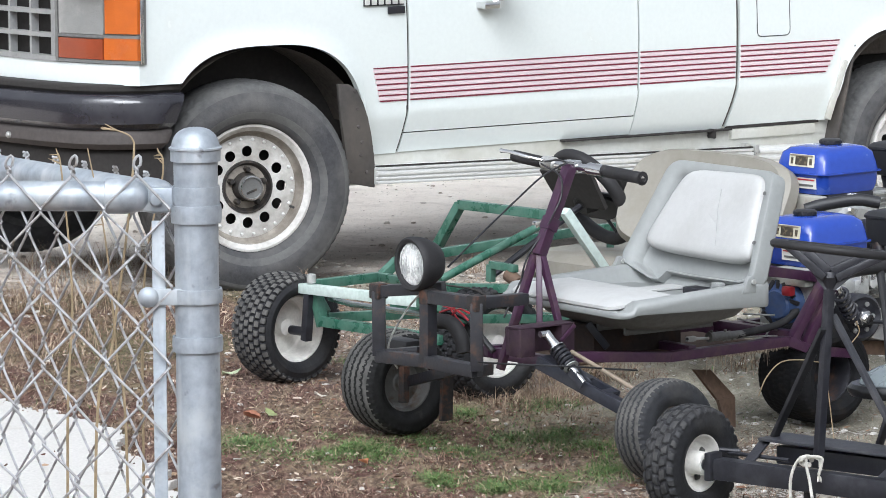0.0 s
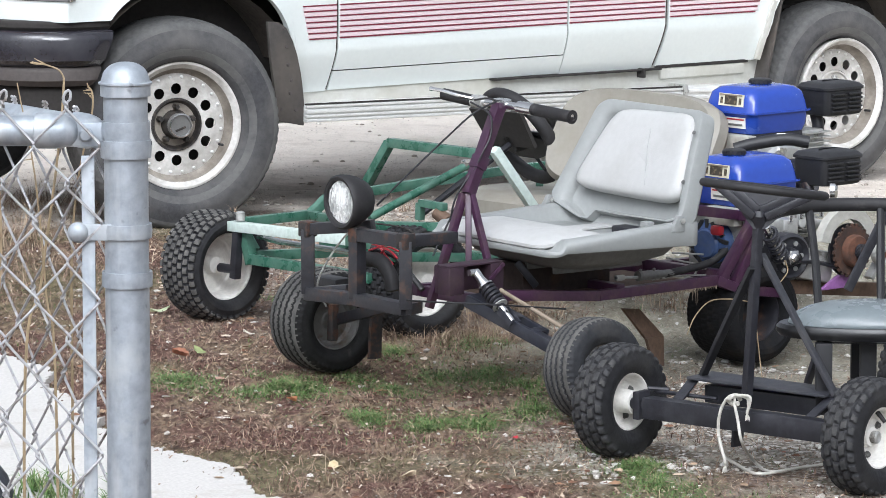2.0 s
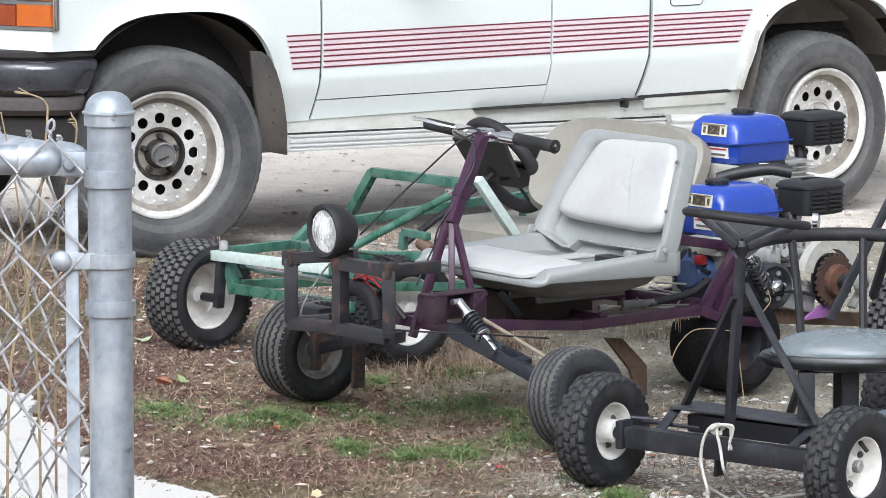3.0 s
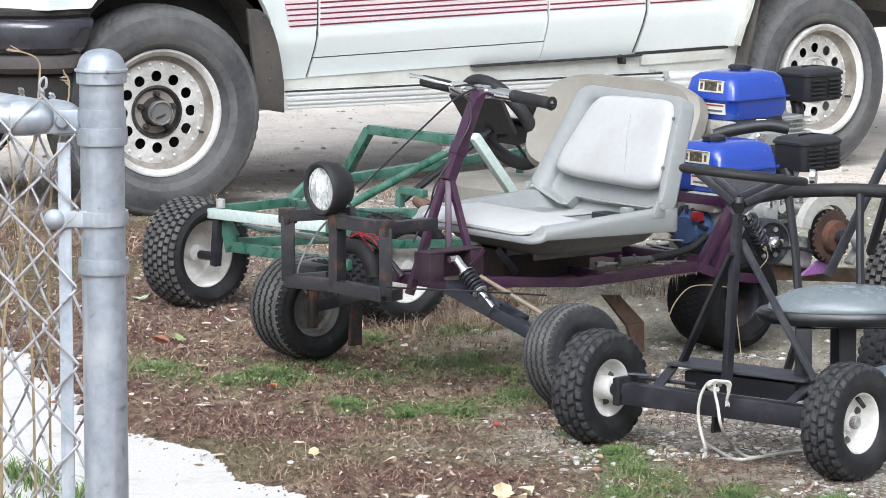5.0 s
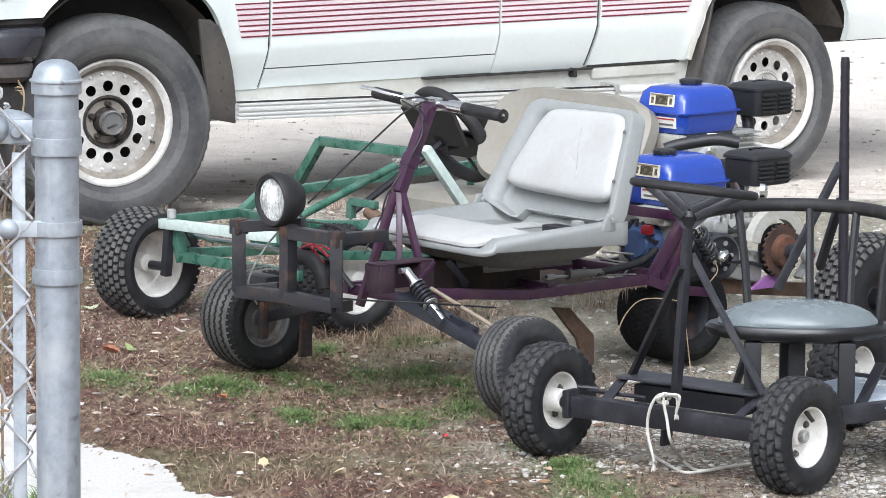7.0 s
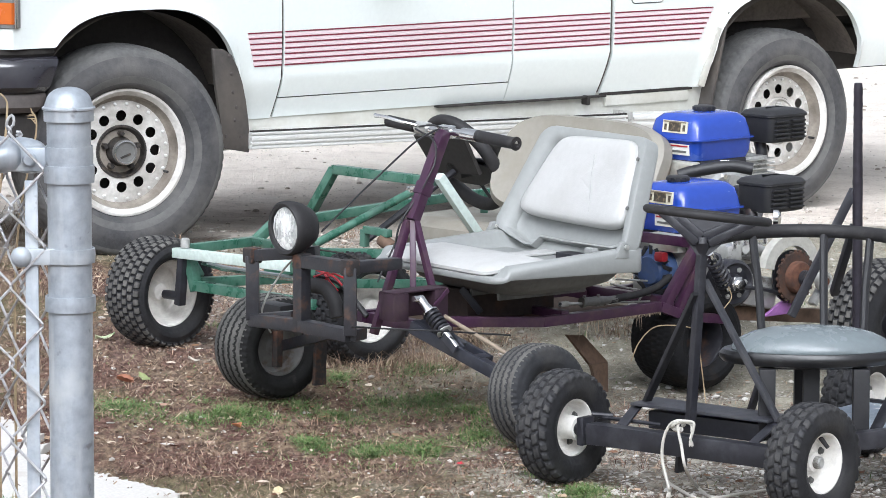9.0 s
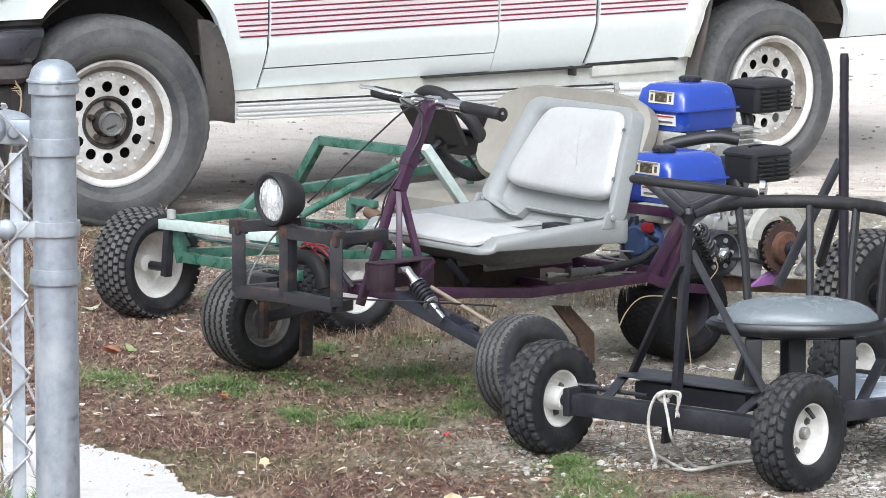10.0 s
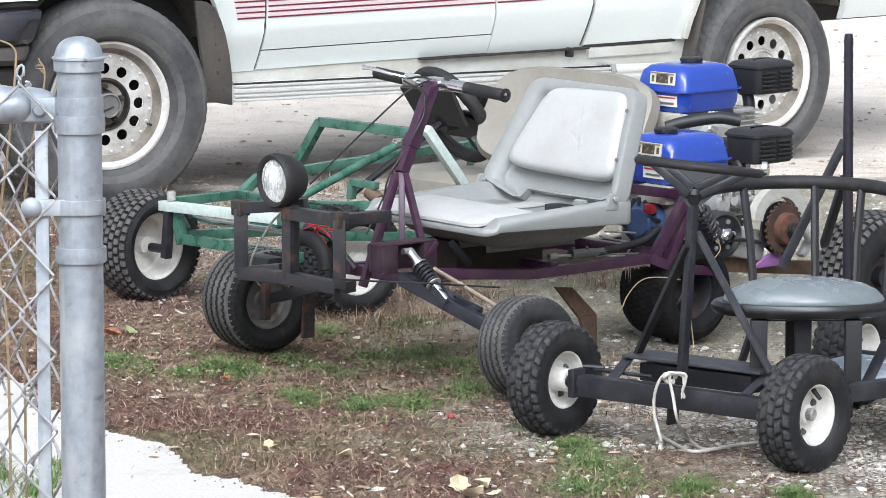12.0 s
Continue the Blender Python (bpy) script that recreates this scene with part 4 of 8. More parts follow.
DUSTY_BAND = surface("dusty_sidewall_band", (0.08, 0.08, 0.08), 0.85, dirt=(0.15, 0.147, 0.14), dirt_scale=6, dirt_from=0.4, dirt_to=0.75, grain=0.2)
RIM_GRIME = surface("grimy_rim_paint", (0.3, 0.27, 0.23), 0.5, 0.1, dirt=(0.13, 0.11, 0.09), dirt_scale=9, dirt_from=0.4, dirt_to=0.75, grain=0.15)
GREASY = surface("greasy_hub_steel", (0.05, 0.046, 0.044), 0.42, 0.4, dirt=(0.15, 0.12, 0.09), dirt_scale=30, dirt_from=0.5, dirt_to=0.75, grain=0.3)


def truck_wheel(centre, turn, label, dark_hub):
    """A dished steel wheel with twelve round holes, a ring of rivets and a hub, its outer face on -y of the truck."""
    w = new("wheel")
    w.parent = truck
    w.matrix_basis = Matrix.Translation(centre) @ Matrix.Rotation(radians(turn), 4, "Z") @ Matrix.Rotation(radians(90), 4, "X")
    tagged(w, label)
    R, W, rr, z, lip = (0.376, 0.268, 0.204, 0.043, 0.094) if dark_hub else (0.362, 0.235, 0.2, 0.058, 0.112)
    part("tyre", tyre_mesh(R - 0.004, W, rr + 0.018, "road", Matrix()), [DUSTY_RUBBER, DUSTY_BAND], w, "dusty grey road tyre", local=True)
    bm = bmesh.new()
    lathe(bm, [(rr + 0.004, -0.09), (rr + 0.016, lip - 0.02), (rr + 0.022, lip - 0.004), (rr + 0.02, lip + 0.003), (rr + 0.012, lip + 0.004), (rr + 0.001, lip - 0.006), (rr - 0.004, lip - 0.012)], Matrix(), 72)
    barrel = bmesh.new()
    lathe(barrel, [(rr - 0.004, lip - 0.012), (rr - 0.008, z + 0.018), (rr - 0.014, z + 0.006), (rr - 0.024, z)], Matrix(), 72)
    part("rim_barrel", barrel, RIM_GRIME, w, "brown dusty inner rim", local=True)
    # the disc, with holes right through it
    r_in, r_out, r_h = 0.094, rr - 0.024, 0.126
    n = 12
    for i in range(n):
        a0 = 2 * math.pi * i / n
        half = math.pi / n
        outer, hole, deep = [], [], []
        for k in range(24):
            t = 2 * math.pi * k / 24
            hx, hy = 0.0192 * math.cos(t), 0.0192 * math.sin(t)
            c, s = math.cos(t), math.sin(t)
            q = 1 / max(abs(c), abs(s))
            u, v = c * q, s * q
            r = (r_in + r_out) / 2 + u * (r_out - r_in) / 2
            a = a0 + v * half
            outer.append(bm.verts.new((r * math.cos(a), r * math.sin(a), z + 0.008 * math.cos(min(1, abs(r - r_h) / 0.05) * math.pi / 2))))
            p = Vector((r_h + hx, hy, 0))
            p = Matrix.Rotation(a0, 3, "Z") @ p
            hole.append(bm.verts.new((p.x, p.y, z + 0.007)))
            deep.append(bm.verts.new((p.x, p.y, z + 0.003)))
        for k in range(24):
            j = (k + 1) % 24
            bm.faces.new((outer[k], outer[j], hole[j], hole[k]))
            bm.faces.new((hole[k], hole[j], deep[j], deep[k]))
    bmesh.ops.remove_doubles(bm, verts=bm.verts, dist=0.0004)
    if not dark_hub:
        lathe(bm, [(r_in, z), (r_in - 0.004, z + 0.012), (r_in - 0.009, z + 0.012), (r_in - 0.014, z - 0.004), (0.058, z - 0.012)], Matrix(), 48)
    rim = part("rim", bm, TRUCK_RIM, w, "dusty white steel rim with round holes", local=True)
    part("brake_drum", lathe(bmesh.new(), [(0.17, -0.08), (0.17, -0.03), (0.0, -0.03)], Matrix(), 32), DARK, w, local=True)
    for i in range(24):
        a = 2 * math.pi * (i + 0.5) / 24
        part("rim_rivet", lathe(bmesh.new(), [(0.0062, 0), (0.0056, 0.006), (0, 0.009)], pose((rr - 0.036) * math.cos(a), (rr - 0.036) * math.sin(a), z + 0.002), 8), ALUMINIUM, rim, local=True)
    if dark_hub:
        # a greasy centre: a dark step, a sunken flange with wheel nuts, and a round cap standing out
        hub = part("hub", lathe(bmesh.new(), [(0.095, z + 0.001), (0.093, z + 0.011), (0.086, z + 0.011), (0.08, z - 0.004), (0.074, z - 0.012), (0.05, z - 0.012), (0.048, z + 0.012), (0.044, z + 0.034)], Matrix(), 40), GREASY, w, "dark greasy hub", local=True)
        part("hub_flange", lathe(bmesh.new(), [(0.08, z - 0.0105), (0.074, z - 0.0085), (0.052, z - 0.0085)], Matrix(), 40), RIM_GRIME, hub, local=True)
        cap = part("hub_cap", lathe(bmesh.new(), [(0.044, z + 0.02), (0.044, z + 0.05), (0.041, z + 0.054), (0.037, z + 0.053), (0.036, z + 0.048), (0, z + 0.048)], Matrix(), 40), LAMP_BEZEL, hub, "grey round hub cap", local=True)
        part("hub_ring", lathe(bmesh.new(), [(0.0425, z + 0.052), (0.0425, z + 0.056), (0.039, z + 0.0565), (0.0375, z + 0.053)], Matrix(), 40), CHROME, cap, local=True)
        part("cap_bar", box(bmesh.new(), (0.0, -0.012, z + 0.0485), (0.04, 0.008, 0.004), pose(0, 0, 0, 0, 0, 20), 0.001), GREASY, cap, local=True)
    else:
        hub = part("hub", lathe(bmesh.new(), [(0.084, z + 0.003), (0.072, z + 0.002), (0.068, z - 0.001), (0.045, z + 0.002), (0.043, z + 0.03), (0.036, z + 0.036), (0, z + 0.038)], Matrix(), 32), TRUCK_RIM, w, local=True)
    for i in range(5):
        a = 2 * math.pi * i / 5 + 0.3
        part("lug_nut", lathe(bmesh.new(), [(0.0115, -0.008), (0.0115, 0.014), (0.008, 0.021), (0, 0.021)], pose(0.063 * math.cos(a), 0.063 * math.sin(a), z - 0.002), 6), GREASY if dark_hub else CAST, hub, local=True)
    part("valve_stem", lathe(bmesh.new(), [(0.005, 0), (0.005, 0.03), (0, 0.032)], pose(0.172 * math.cos(-0.45), 0.172 * math.sin(-0.45), z + 0.02), 8), BLACK_PLASTIC, rim, local=True)
    return w


truck_wheel((0.0255, 0.099, 0.352), -13, "steered front wheel with dark hub", True)
truck_wheel((3.096, 0.115, 0.277), 2, "dusty rear wheel with round holes", False)
truck_wheel((0.0, WIDTH - 0.085, 0.357), 169.5, "steered front wheel", True)
truck_wheel((3.128, WIDTH - 0.085, 0.277), 180, "dusty rear wheel", False)


# ---- chain-link fence with its end post ----
POST, POST_TOP = Vector((-0.489, 5.045, 0.0)), 1.459
RAIL_Z = 1.403
RUN_A = Vector((-1.0, 0.02, 0.0)).normalized()
RUN_B = Vector((-0.288, 0.391, 0.0)).normalized()
fence = thing("chain_link_fence", (POST.x, POST.y, 0.0), "galvanised chain-link fence with two runs ending at a round post", "fence")
PR = 0.0262
at_post = Matrix.Translation(POST)
post = part("post", lathe(bmesh.new(), [(0, -0.1), (PR, -0.1), (PR, POST_TOP), (0, POST_TOP)], at_post, 40), ZINC_POST, fence, "round galvanised end post")
cap = [(PR + 0.0035, POST_TOP - 0.014), (PR + 0.0035, POST_TOP - 0.001), (PR + 0.0055, POST_TOP), (PR + 0.0055, POST_TOP + 0.002), (PR + 0.003, POST_TOP + 0.0035)]
cap += [((PR + 0.002) * math.cos(radians(a)) ** 0.8, POST_TOP + 0.0035 + 0.0225 * math.sin(radians(a))) for a in range(12, 90, 11)] + [(0, POST_TOP + 0.026)]
part("post_cap", lathe(bmesh.new(), cap, at_post, 40), ZINC_POST, post, "domed cast cap")
for z, h, thick in ((1.404, 0.022, 0.002), (1.3825, 0.021, 0.0036), (1.285, 0.017, 0.0036), (1.2275, 0.018, 0.0036), (0.9, 0.02, 0.0036), (0.55, 0.02, 0.0036), (0.2, 0.02, 0.0036)):
    bm = lathe(bmesh.new(), [(PR + 0.0008, z - h / 2), (PR + thick, z - h / 2), (PR + thick + 0.0006, z), (PR + thick, z + h / 2), (PR + 0.0008, z + h / 2)], at_post, 40, closed=True)
    band = part("post_band", bm, ZINC_POST, fence)
BAR_X = POST + RUN_A * 0.046
part("tension_bar", beam(bmesh.new(), BAR_X + Vector((0, -0.012, -0.02)), BAR_X + Vector((0.002, -0.012, RAIL_Z - 0.028)), 0.0155, 0.005, 0.001, up=(0, 1, 0)), ZINC_POST, fence, "flat galvanised tension bar")
for z in (1.285, 0.9, 0.55, 0.2):
    a, b = POST + Vector((0, -0.018, z)), POST + RUN_A * 0.06 + Vector((0, -0.018, z))
    arm = part("band_arm", beam(bmesh.new(), a, b, 0.006, 0.02, 0.002), ZINC_POST, fence)
    part("carriage_bolt", lathe(bmesh.new(), [(0.0125, 0), (0.0115, 0.004), (0.007, 0.008), (0, 0.009)], Matrix.Translation(b + RUN_A * -0.004 + Vector((0, -0.003, 0))) @ Matrix.Rotation(radians(90), 4, "X"), 16), ZINC_POST, arm)


def fence_rail(run, length, start, lift=0.0):
    """A top rail held by a cast cup with a rounded end, a flat ear and a bolt on the post's band."""
    up = Vector((0, 0, RAIL_Z + lift))
    a, b = POST + run * (start + 0.012) + up, POST + run * length + up
    rail = part("top_rail", pipe(bmesh.new(), [a, b], 0.0182, 24), ZINC_POST, fence, "galvanised top rail")
    cup = [(0.0, -0.02), (0.009, -0.019), (0.016, -0.013), (0.02, -0.003), (0.0212, 0.008), (0.0212, 0.03), (0.0183, 0.031)]
    part("rail_end_cup", lathe(bmesh.new(), cup, aim(POST + run * start + up, b), 28), ZINC_POST, rail, "rounded cast rail cup")
    ear0, ear1 = POST + run * (PR - 0.004) + up - Vector((0, 0, 0.004)), POST + run * (start + 0.004) + up - Vector((0, 0, 0.004))
    part("rail_end_ear", beam(bmesh.new(), ear0, ear1, 0.007, 0.03, 0.004), ZINC_POST, rail)
    part("rail_end_bolt", lathe(bmesh.new(), [(0.0085, 0), (0.0085, 0.005), (0.006, 0.008), (0, 0.0085)], Matrix.Translation(ear0.lerp(ear1, 0.42) + Vector((0, -0.003, 0))) @ Matrix.Rotation(radians(90), 4, "X"), 14), ZINC_POST, rail)


fence_rail(RUN_A, 3.2, 0.076)
fence_rail(RUN_B, 3.2, 0.085, -0.008)


def mesh_run(run, face, pitch, height, wires, start, top, knuckle):
    """Chain-link: upright zigzag wires, each hooked round the next, knuckled in pairs along the top."""
    out = Vector((run.y, -run.x, 0)) * face
    for i in range(wires):
        rnd = random.Random(i * 7 + int(face * 3))
        pts = []
        z, k = top, 0
        while z > 0.02:
            side = -1 if (k + i) % 2 else 1
            c = POST + run * (start + i * pitch / 2 + rnd.uniform(-0.0018, 0.0018))
            tip = side * (pitch * 0.25 + 0.0016)
            for dx, dz, hook in ((0.0042, 0.0062, -0.5), (0.0006, 0.0022, -1.0), (0.0006, -0.0022, 1.0), (0.0042, -0.0062, 0.5)):
                pts.append(c + run * (tip - side * dx) + out * (0.0215 + 0.0022 * hook * side) + Vector((0, 0, z + dz)))
            z -= height / 2 * rnd.uniform(0.98, 1.02)
            k += 1
        part("mesh_wire", pipe(bmesh.new(), pts, 0.00172, 6), WIRE, fence)
        if i % 2 == 0:
            t = pts[1]
            lean = rnd.uniform(-0.5, 0.5)
            loop = [t + run * (knuckle * (0.5 * math.cos(a) - lean * 0.5 * (1 + math.sin(a)))) + Vector((0, 0, knuckle * (0.9 + math.sin(a)))) + out * 0.002 * math.cos(2 * a) for a in [radians(-100 + 38 * j) for j in range(9)]]
            part("wire_knuckle", pipe(bmesh.new(), loop, 0.0018, 6), WIRE, fence)


mesh_run(RUN_A, -1.0, 0.0757, 0.0925, 30, 0.049, 1.4345, 0.0085)
mesh_run(RUN_B, 1.0, 0.0757, 0.0925, 34, 0.056, 1.412, 0.0022)

# dry weed stalks grown through the wire
for nm, pts in (("dry_weed_stalk", [(-0.623, 5.121, 1.028), (-0.603, 5.143, 1.206), (-0.584, 5.160, 1.349), (-0.576, 5.171, 1.437), (-0.578, 5.173, 1.459), (-0.593, 5.174, 1.468), (-0.616, 5.174, 1.472)]), ("dry_weed_stalk", [(-0.575, 5.221, 1.012), (-0.574, 5.252, 1.275), (-0.551, 5.269, 1.407), (-0.558, 5.272, 1.438)]), ("dry_weed_stalk", [(-0.669, 5.218, 1.012), (-0.663, 5.246, 1.247), (-0.676, 5.265, 1.407), (-0.683, 5.268, 1.438)]), ("dry_weed_stalk", [(-0.589, 5.171, 1.021), (-0.602, 5.191, 1.185), (-0.616, 5.207, 1.330), (-0.638, 5.220, 1.443)])):
    root = Vector((pts[0][0], pts[0][1], 0.0))
    w = thing(nm, tuple(root), "dry straw-coloured weed stalk by the fence", "weed", "weeds by the fence")
    path = smooth_path([root, *pts], 6)
    part("stalk", pipe(bmesh.new(), path, [0.0022 - 0.0014 * i / len(path) for i in range(len(path))], 5), STRAW, w)
    tip = path[-1]
    bm = bmesh.new()
    for k in range(7):
        d = Vector((random.uniform(-0.02, 0.0), random.uniform(-0.004, 0.004), random.uniform(-0.004, 0.008)))
        pipe(bm, [path[-4 - k % 3], path[-4 - k % 3] + d], [0.0012, 0.0004], 4)
    part("seed_head", bm, STRAW, w)


# ---- home-built three-wheeled purple cart with a handlebar; x towards its tail, -y its near side ----
P_AT, P_TURN = (-0.221, 11.401), 41.7
P_BACK, P_NEAR = Vector((math.cos(radians(P_TURN)), math.sin(radians(P_TURN)), 0)), Vector((math.sin(radians(P_TURN)), -math.cos(radians(P_TURN)), 0))
purple = thing("go_kart", (*P_AT, 0.0), "purple tube-framed go-kart with handlebar and grey seat", "go-kart", turn=P_TURN)


def pw(b, w, z):
    """A place on the purple cart: back, near side, up."""
    return Vector((*P_AT, 0)) + P_BACK * b + P_NEAR * w + Vector((0, 0, z))


def bars(name, parent, material, width, height, *segments, label=""):
    for seg in segments:
        for a, b in zip(seg, seg[1:]):
            part(name, beam(bmesh.new(), a, b, width, height), material, parent, label)


# wheels
cart_wheel(purple, pw(-0.008, -0.545, 0.146), P_NEAR - P_BACK * 0.1, 0.298, 0.165, 0.076, "rib", WORN_RUBBER, GREY_RIM, "ribbed front wheel on grey rim", dish=0.3, hub=0.022, hub_out=0.02, dust=DUST_TREAD)
cart_wheel(purple, (0.147, 11.033, 0.135), P_NEAR - P_BACK * 0.05, 0.28, 0.12, 0.062, "rib", GREY_RUBBER, GREY_RIM, "ribbed front wheel leaning in", dish=0.2, hub=0.022, hub_out=0.02, camber=0.12, dust=DUST_TREAD)
cart_wheel(purple, pw(0.98, 0.1, 0.146), P_NEAR, 0.296, 0.2, 0.075, "fine", SHADED_RUBBER, RUSTY_BLACK, "wide dark drive wheel", dish=-0.3, hub=0.03)
cart_wheel(purple, pw(1.4, 0.47, 0.185), P_NEAR, 0.37, 0.15, 0.075, "turf", RUBBER, RUSTY_BLACK, "wide turf-tread rear wheel", dish=0.2, hub=0.03, dust=DUST_TREAD)

# front cage of rusty black square tube
L0, L1 = (-0.618, 11.472, 0.267), (-0.618, 11.471, 0.443)
M0, M1 = (-0.479, 11.316, 0.275), (-0.478, 11.315, 0.449)
R0, R1 = (-0.345, 11.165, 0.271), (-0.345, 11.165, 0.451)
RUSTY_JOINT = surface("rust_scarred_joint", (0.02, 0.018, 0.018), 0.65, dirt=(0.11, 0.05, 0.03), dirt_scale=30, dirt_from=0.48, dirt_to=0.66, grain=0.3, bump=0.3)
cage = part("front_cage", beam(bmesh.new(), L0, L1, 0.036, 0.036), RUSTY_BLACK, purple, "rusty black square-tube front cage")
for a, b in ((M0, M1), (R0, R1), (L0, M0), (M0, R0), (M1, R1)):
    part("cage_bar", beam(bmesh.new(), a, b, 0.035, 0.034), RUSTY_BLACK, cage)
for a, b in ((L1, (-0.439, 11.394, 0.463)), (R1, (-0.219, 11.269, 0.449)), (L0, (-0.504, 11.416, 0.285)), (R0, (-0.317, 11.235, 0.267))):
    part("cage_bar", beam(bmesh.new(), a, b, 0.033, 0.031), RUSTY_BLACK, cage)
for p in (L1, M1, R1):
    part("rusty_joint", box(bmesh.new(), p, (0.0385, 0.0385, 0.042), pose(0, 0, 0, 0, 0, P_TURN), 0.005), RUSTY_JOINT, cage)

# headlamp on the cage
LAMP = (-0.499, 11.338, 0.535)
lamp_dir = (P_BACK * -1.0 - P_NEAR * 0.06 + Vector((0, 0, -0.03))).normalized()
lm = aim(LAMP, Vector(LAMP) + lamp_dir)
lamp = part("headlamp", lathe(bmesh.new(), [(0.0, -0.062), (0.025, -0.061), (0.05, -0.046), (0.065, -0.018), (0.0705, 0.0), (0.0735, 0.018), (0.073, 0.031), (0.068, 0.037), (0.06, 0.034), (0.057, 0.026)], lm, 40), GRIP, purple, "round black rubber headlamp")
part("lamp_glass", lathe(bmesh.new(), [(0.0, 0.034), (0.03, 0.033), (0.057, 0.026), (0.057, 0.02)], lm, 40), LAMP_LENS, lamp, "fluted clear lamp glass")
for i in range(9):
    x = -0.044 + 0.011 * i
    h = math.sqrt(0.053**2 - x * x)
    part("lens_flute", pipe(bmesh.new(), [lm @ Vector((x, -h, 0.029)), lm @ Vector((x, 0, 0.035)), lm @ Vector((x, h, 0.029))], 0.0022, 5), LAMP_LENS, lamp)
part("lamp_stem", pipe(bmesh.new(), [Vector(LAMP) + Vector((0, 0, -0.065)), M1], 0.012, 8), BLACK_STEEL, lamp)

# frame rails: the near rail bends upward to the back
RN = [(-0.095, 11.286, 0.291), (0.162, 11.514, 0.257), (0.493, 11.810, 0.258), (0.565, 11.873, 0.222), (0.680, 11.976, 0.200)]
bars("frame_rail", purple, PURPLE, 0.028, 0.0275, RN)
bars("frame_rail", purple, PURPLE, 0.028, 0.032, [pw(0.0, -0.17, 0.27), pw(0.5, -0.17, 0.25), pw(1.05, -0.17, 0.25)])
for b in (0.03, 0.45, 0.85):
    part("cross_member", beam(bmesh.new(), pw(b, -0.17, 0.265), pw(b, 0.17, 0.265), 0.028, 0.03), PURPLE, purple)
part("engine_plate", beam(bmesh.new(), (0.618, 11.988, 0.218), (1.027, 12.353, 0.153), 0.03, 0.04), RUSTY_PLATE, purple, "rusty engine bed rail")
part("engine_bed", box(bmesh.new(), pw(1.12, -0.02, 0.197), (0.42, 0.26, 0.012), pose(0, 0, 0, 0, 0, P_TURN), 0.002), RUSTY_PLATE, purple)
bars("rear_strut", purple, PURPLE, 0.026, 0.028, [(0.606, 11.911, 0.420), (0.502, 11.818, 0.248)], [(0.629, 11.931, 0.421), (0.542, 11.853, 0.224)], [(0.426, 11.844, 0.450), (0.617, 12.015, 0.407)], [(0.612, 11.917, 0.420), pw(0.95, -0.17, 0.42)], [pw(0.95, -0.17, 0.42), pw(0.8, -0.17, 0.26)])
part("bent_plate", prism(bmesh.new(), [(-0.07, 0), (0.05, 0), (0.055, 0.05), (0.0, 0.035)], 0.012, Matrix.Translation((0.844, 12.097, 0.195)) @ Matrix((P_BACK, Vector((0, 0, 1)), P_NEAR)).transposed().to_4x4(), 0.002), LILAC, purple, "lilac painted plate")

# steering mast, tripod and handlebar
TOP, JOINT = Vector((-0.102, 11.481, 0.780)), Vector((-0.185, 11.406, 0.547))
bars("steering_mast", purple, PURPLE, 0.03, 0.03, [TOP, JOINT])
bars("mast_sleeve", purple, PURPLE, 0.036, 0.036, [TOP.lerp(JOINT, 0.58), TOP.lerp(JOINT, 0.72)])
bars("mast_leg", purple, PURPLE, 0.017, 0.017, [JOINT, (-0.183, 11.355, 0.356)], [JOINT + Vector((0.008, 0, 0)), (-0.132, 11.347, 0.375)], [JOINT - Vector((0.01, 0, 0)), (-0.248, 11.511, 0.357)])
bars("mast_leg", purple, PURPLE, 0.02, 0.02, [JOINT - Vector((0.012, 0, 0)), (-0.288, 11.341, 0.248)])
front_box = part("front_box", box(bmesh.new(), pw(-0.06, 0.105, 0.343), (0.19, 0.012, 0.076), pose(0, 0, 0, 0, 0, P_TURN), 0.003), DARK_PURPLE, purple, "dark purple suspension box")
for b, wide in ((-0.129, 0.052), (0.012, 0.046)):
    part("box_cheek", box(bmesh.new(), pw(b, 0.135, 0.340), (wide, 0.05, 0.074), pose(0, 0, 0, 0, 0, P_TURN), 0.004), DARK_PURPLE, front_box)
part("box_top", box(bmesh.new(), pw(-0.06, 0.13, 0.379), (0.19, 0.058, 0.005), pose(0, 0, 0, 0, 0, P_TURN), 0.002), DARK_PURPLE, front_box)
part("gusset", beam(bmesh.new(), pw(-0.02, 0.166, 0.335), pw(0.03, 0.166, 0.375), 0.006, 0.012), PURPLE, front_box)
part("front_box", box(bmesh.new(), (-0.248, 11.485, 0.314), (0.05, 0.04, 0.06), pose(0, 0, 0, 0, 0, P_TURN), 0.006), DARK_PURPLE, purple)
HB = [(-0.255, 11.680, 0.787), (-0.173, 11.589, 0.778), (-0.096, 11.502, 0.776), (-0.004, 11.399, 0.773), (0.091, 11.292, 0.765)]
handlebar = part("handlebar", pipe(bmesh.new(), smooth_path(HB, 5), 0.0115, 12), CHROME, purple, "steel handlebar")
part("grip", pipe(bmesh.new(), [HB[0], Vector(HB[0]).lerp(Vector(HB[1]), 0.95)], 0.0165, 14), GRIP, handlebar, "black rubber grip")
gr = Vector(HB[4]) - Vector(HB[3])
part("grip", pipe(bmesh.new(), [Vector(HB[3]) - gr * 0.05, Vector(HB[3]) + gr * 0.97, Vector(HB[3]) + gr * 0.98, Vector(HB[4])], [0.0165, 0.0165, 0.019, 0.019], 14), GRIP, handlebar, "black rubber grip")
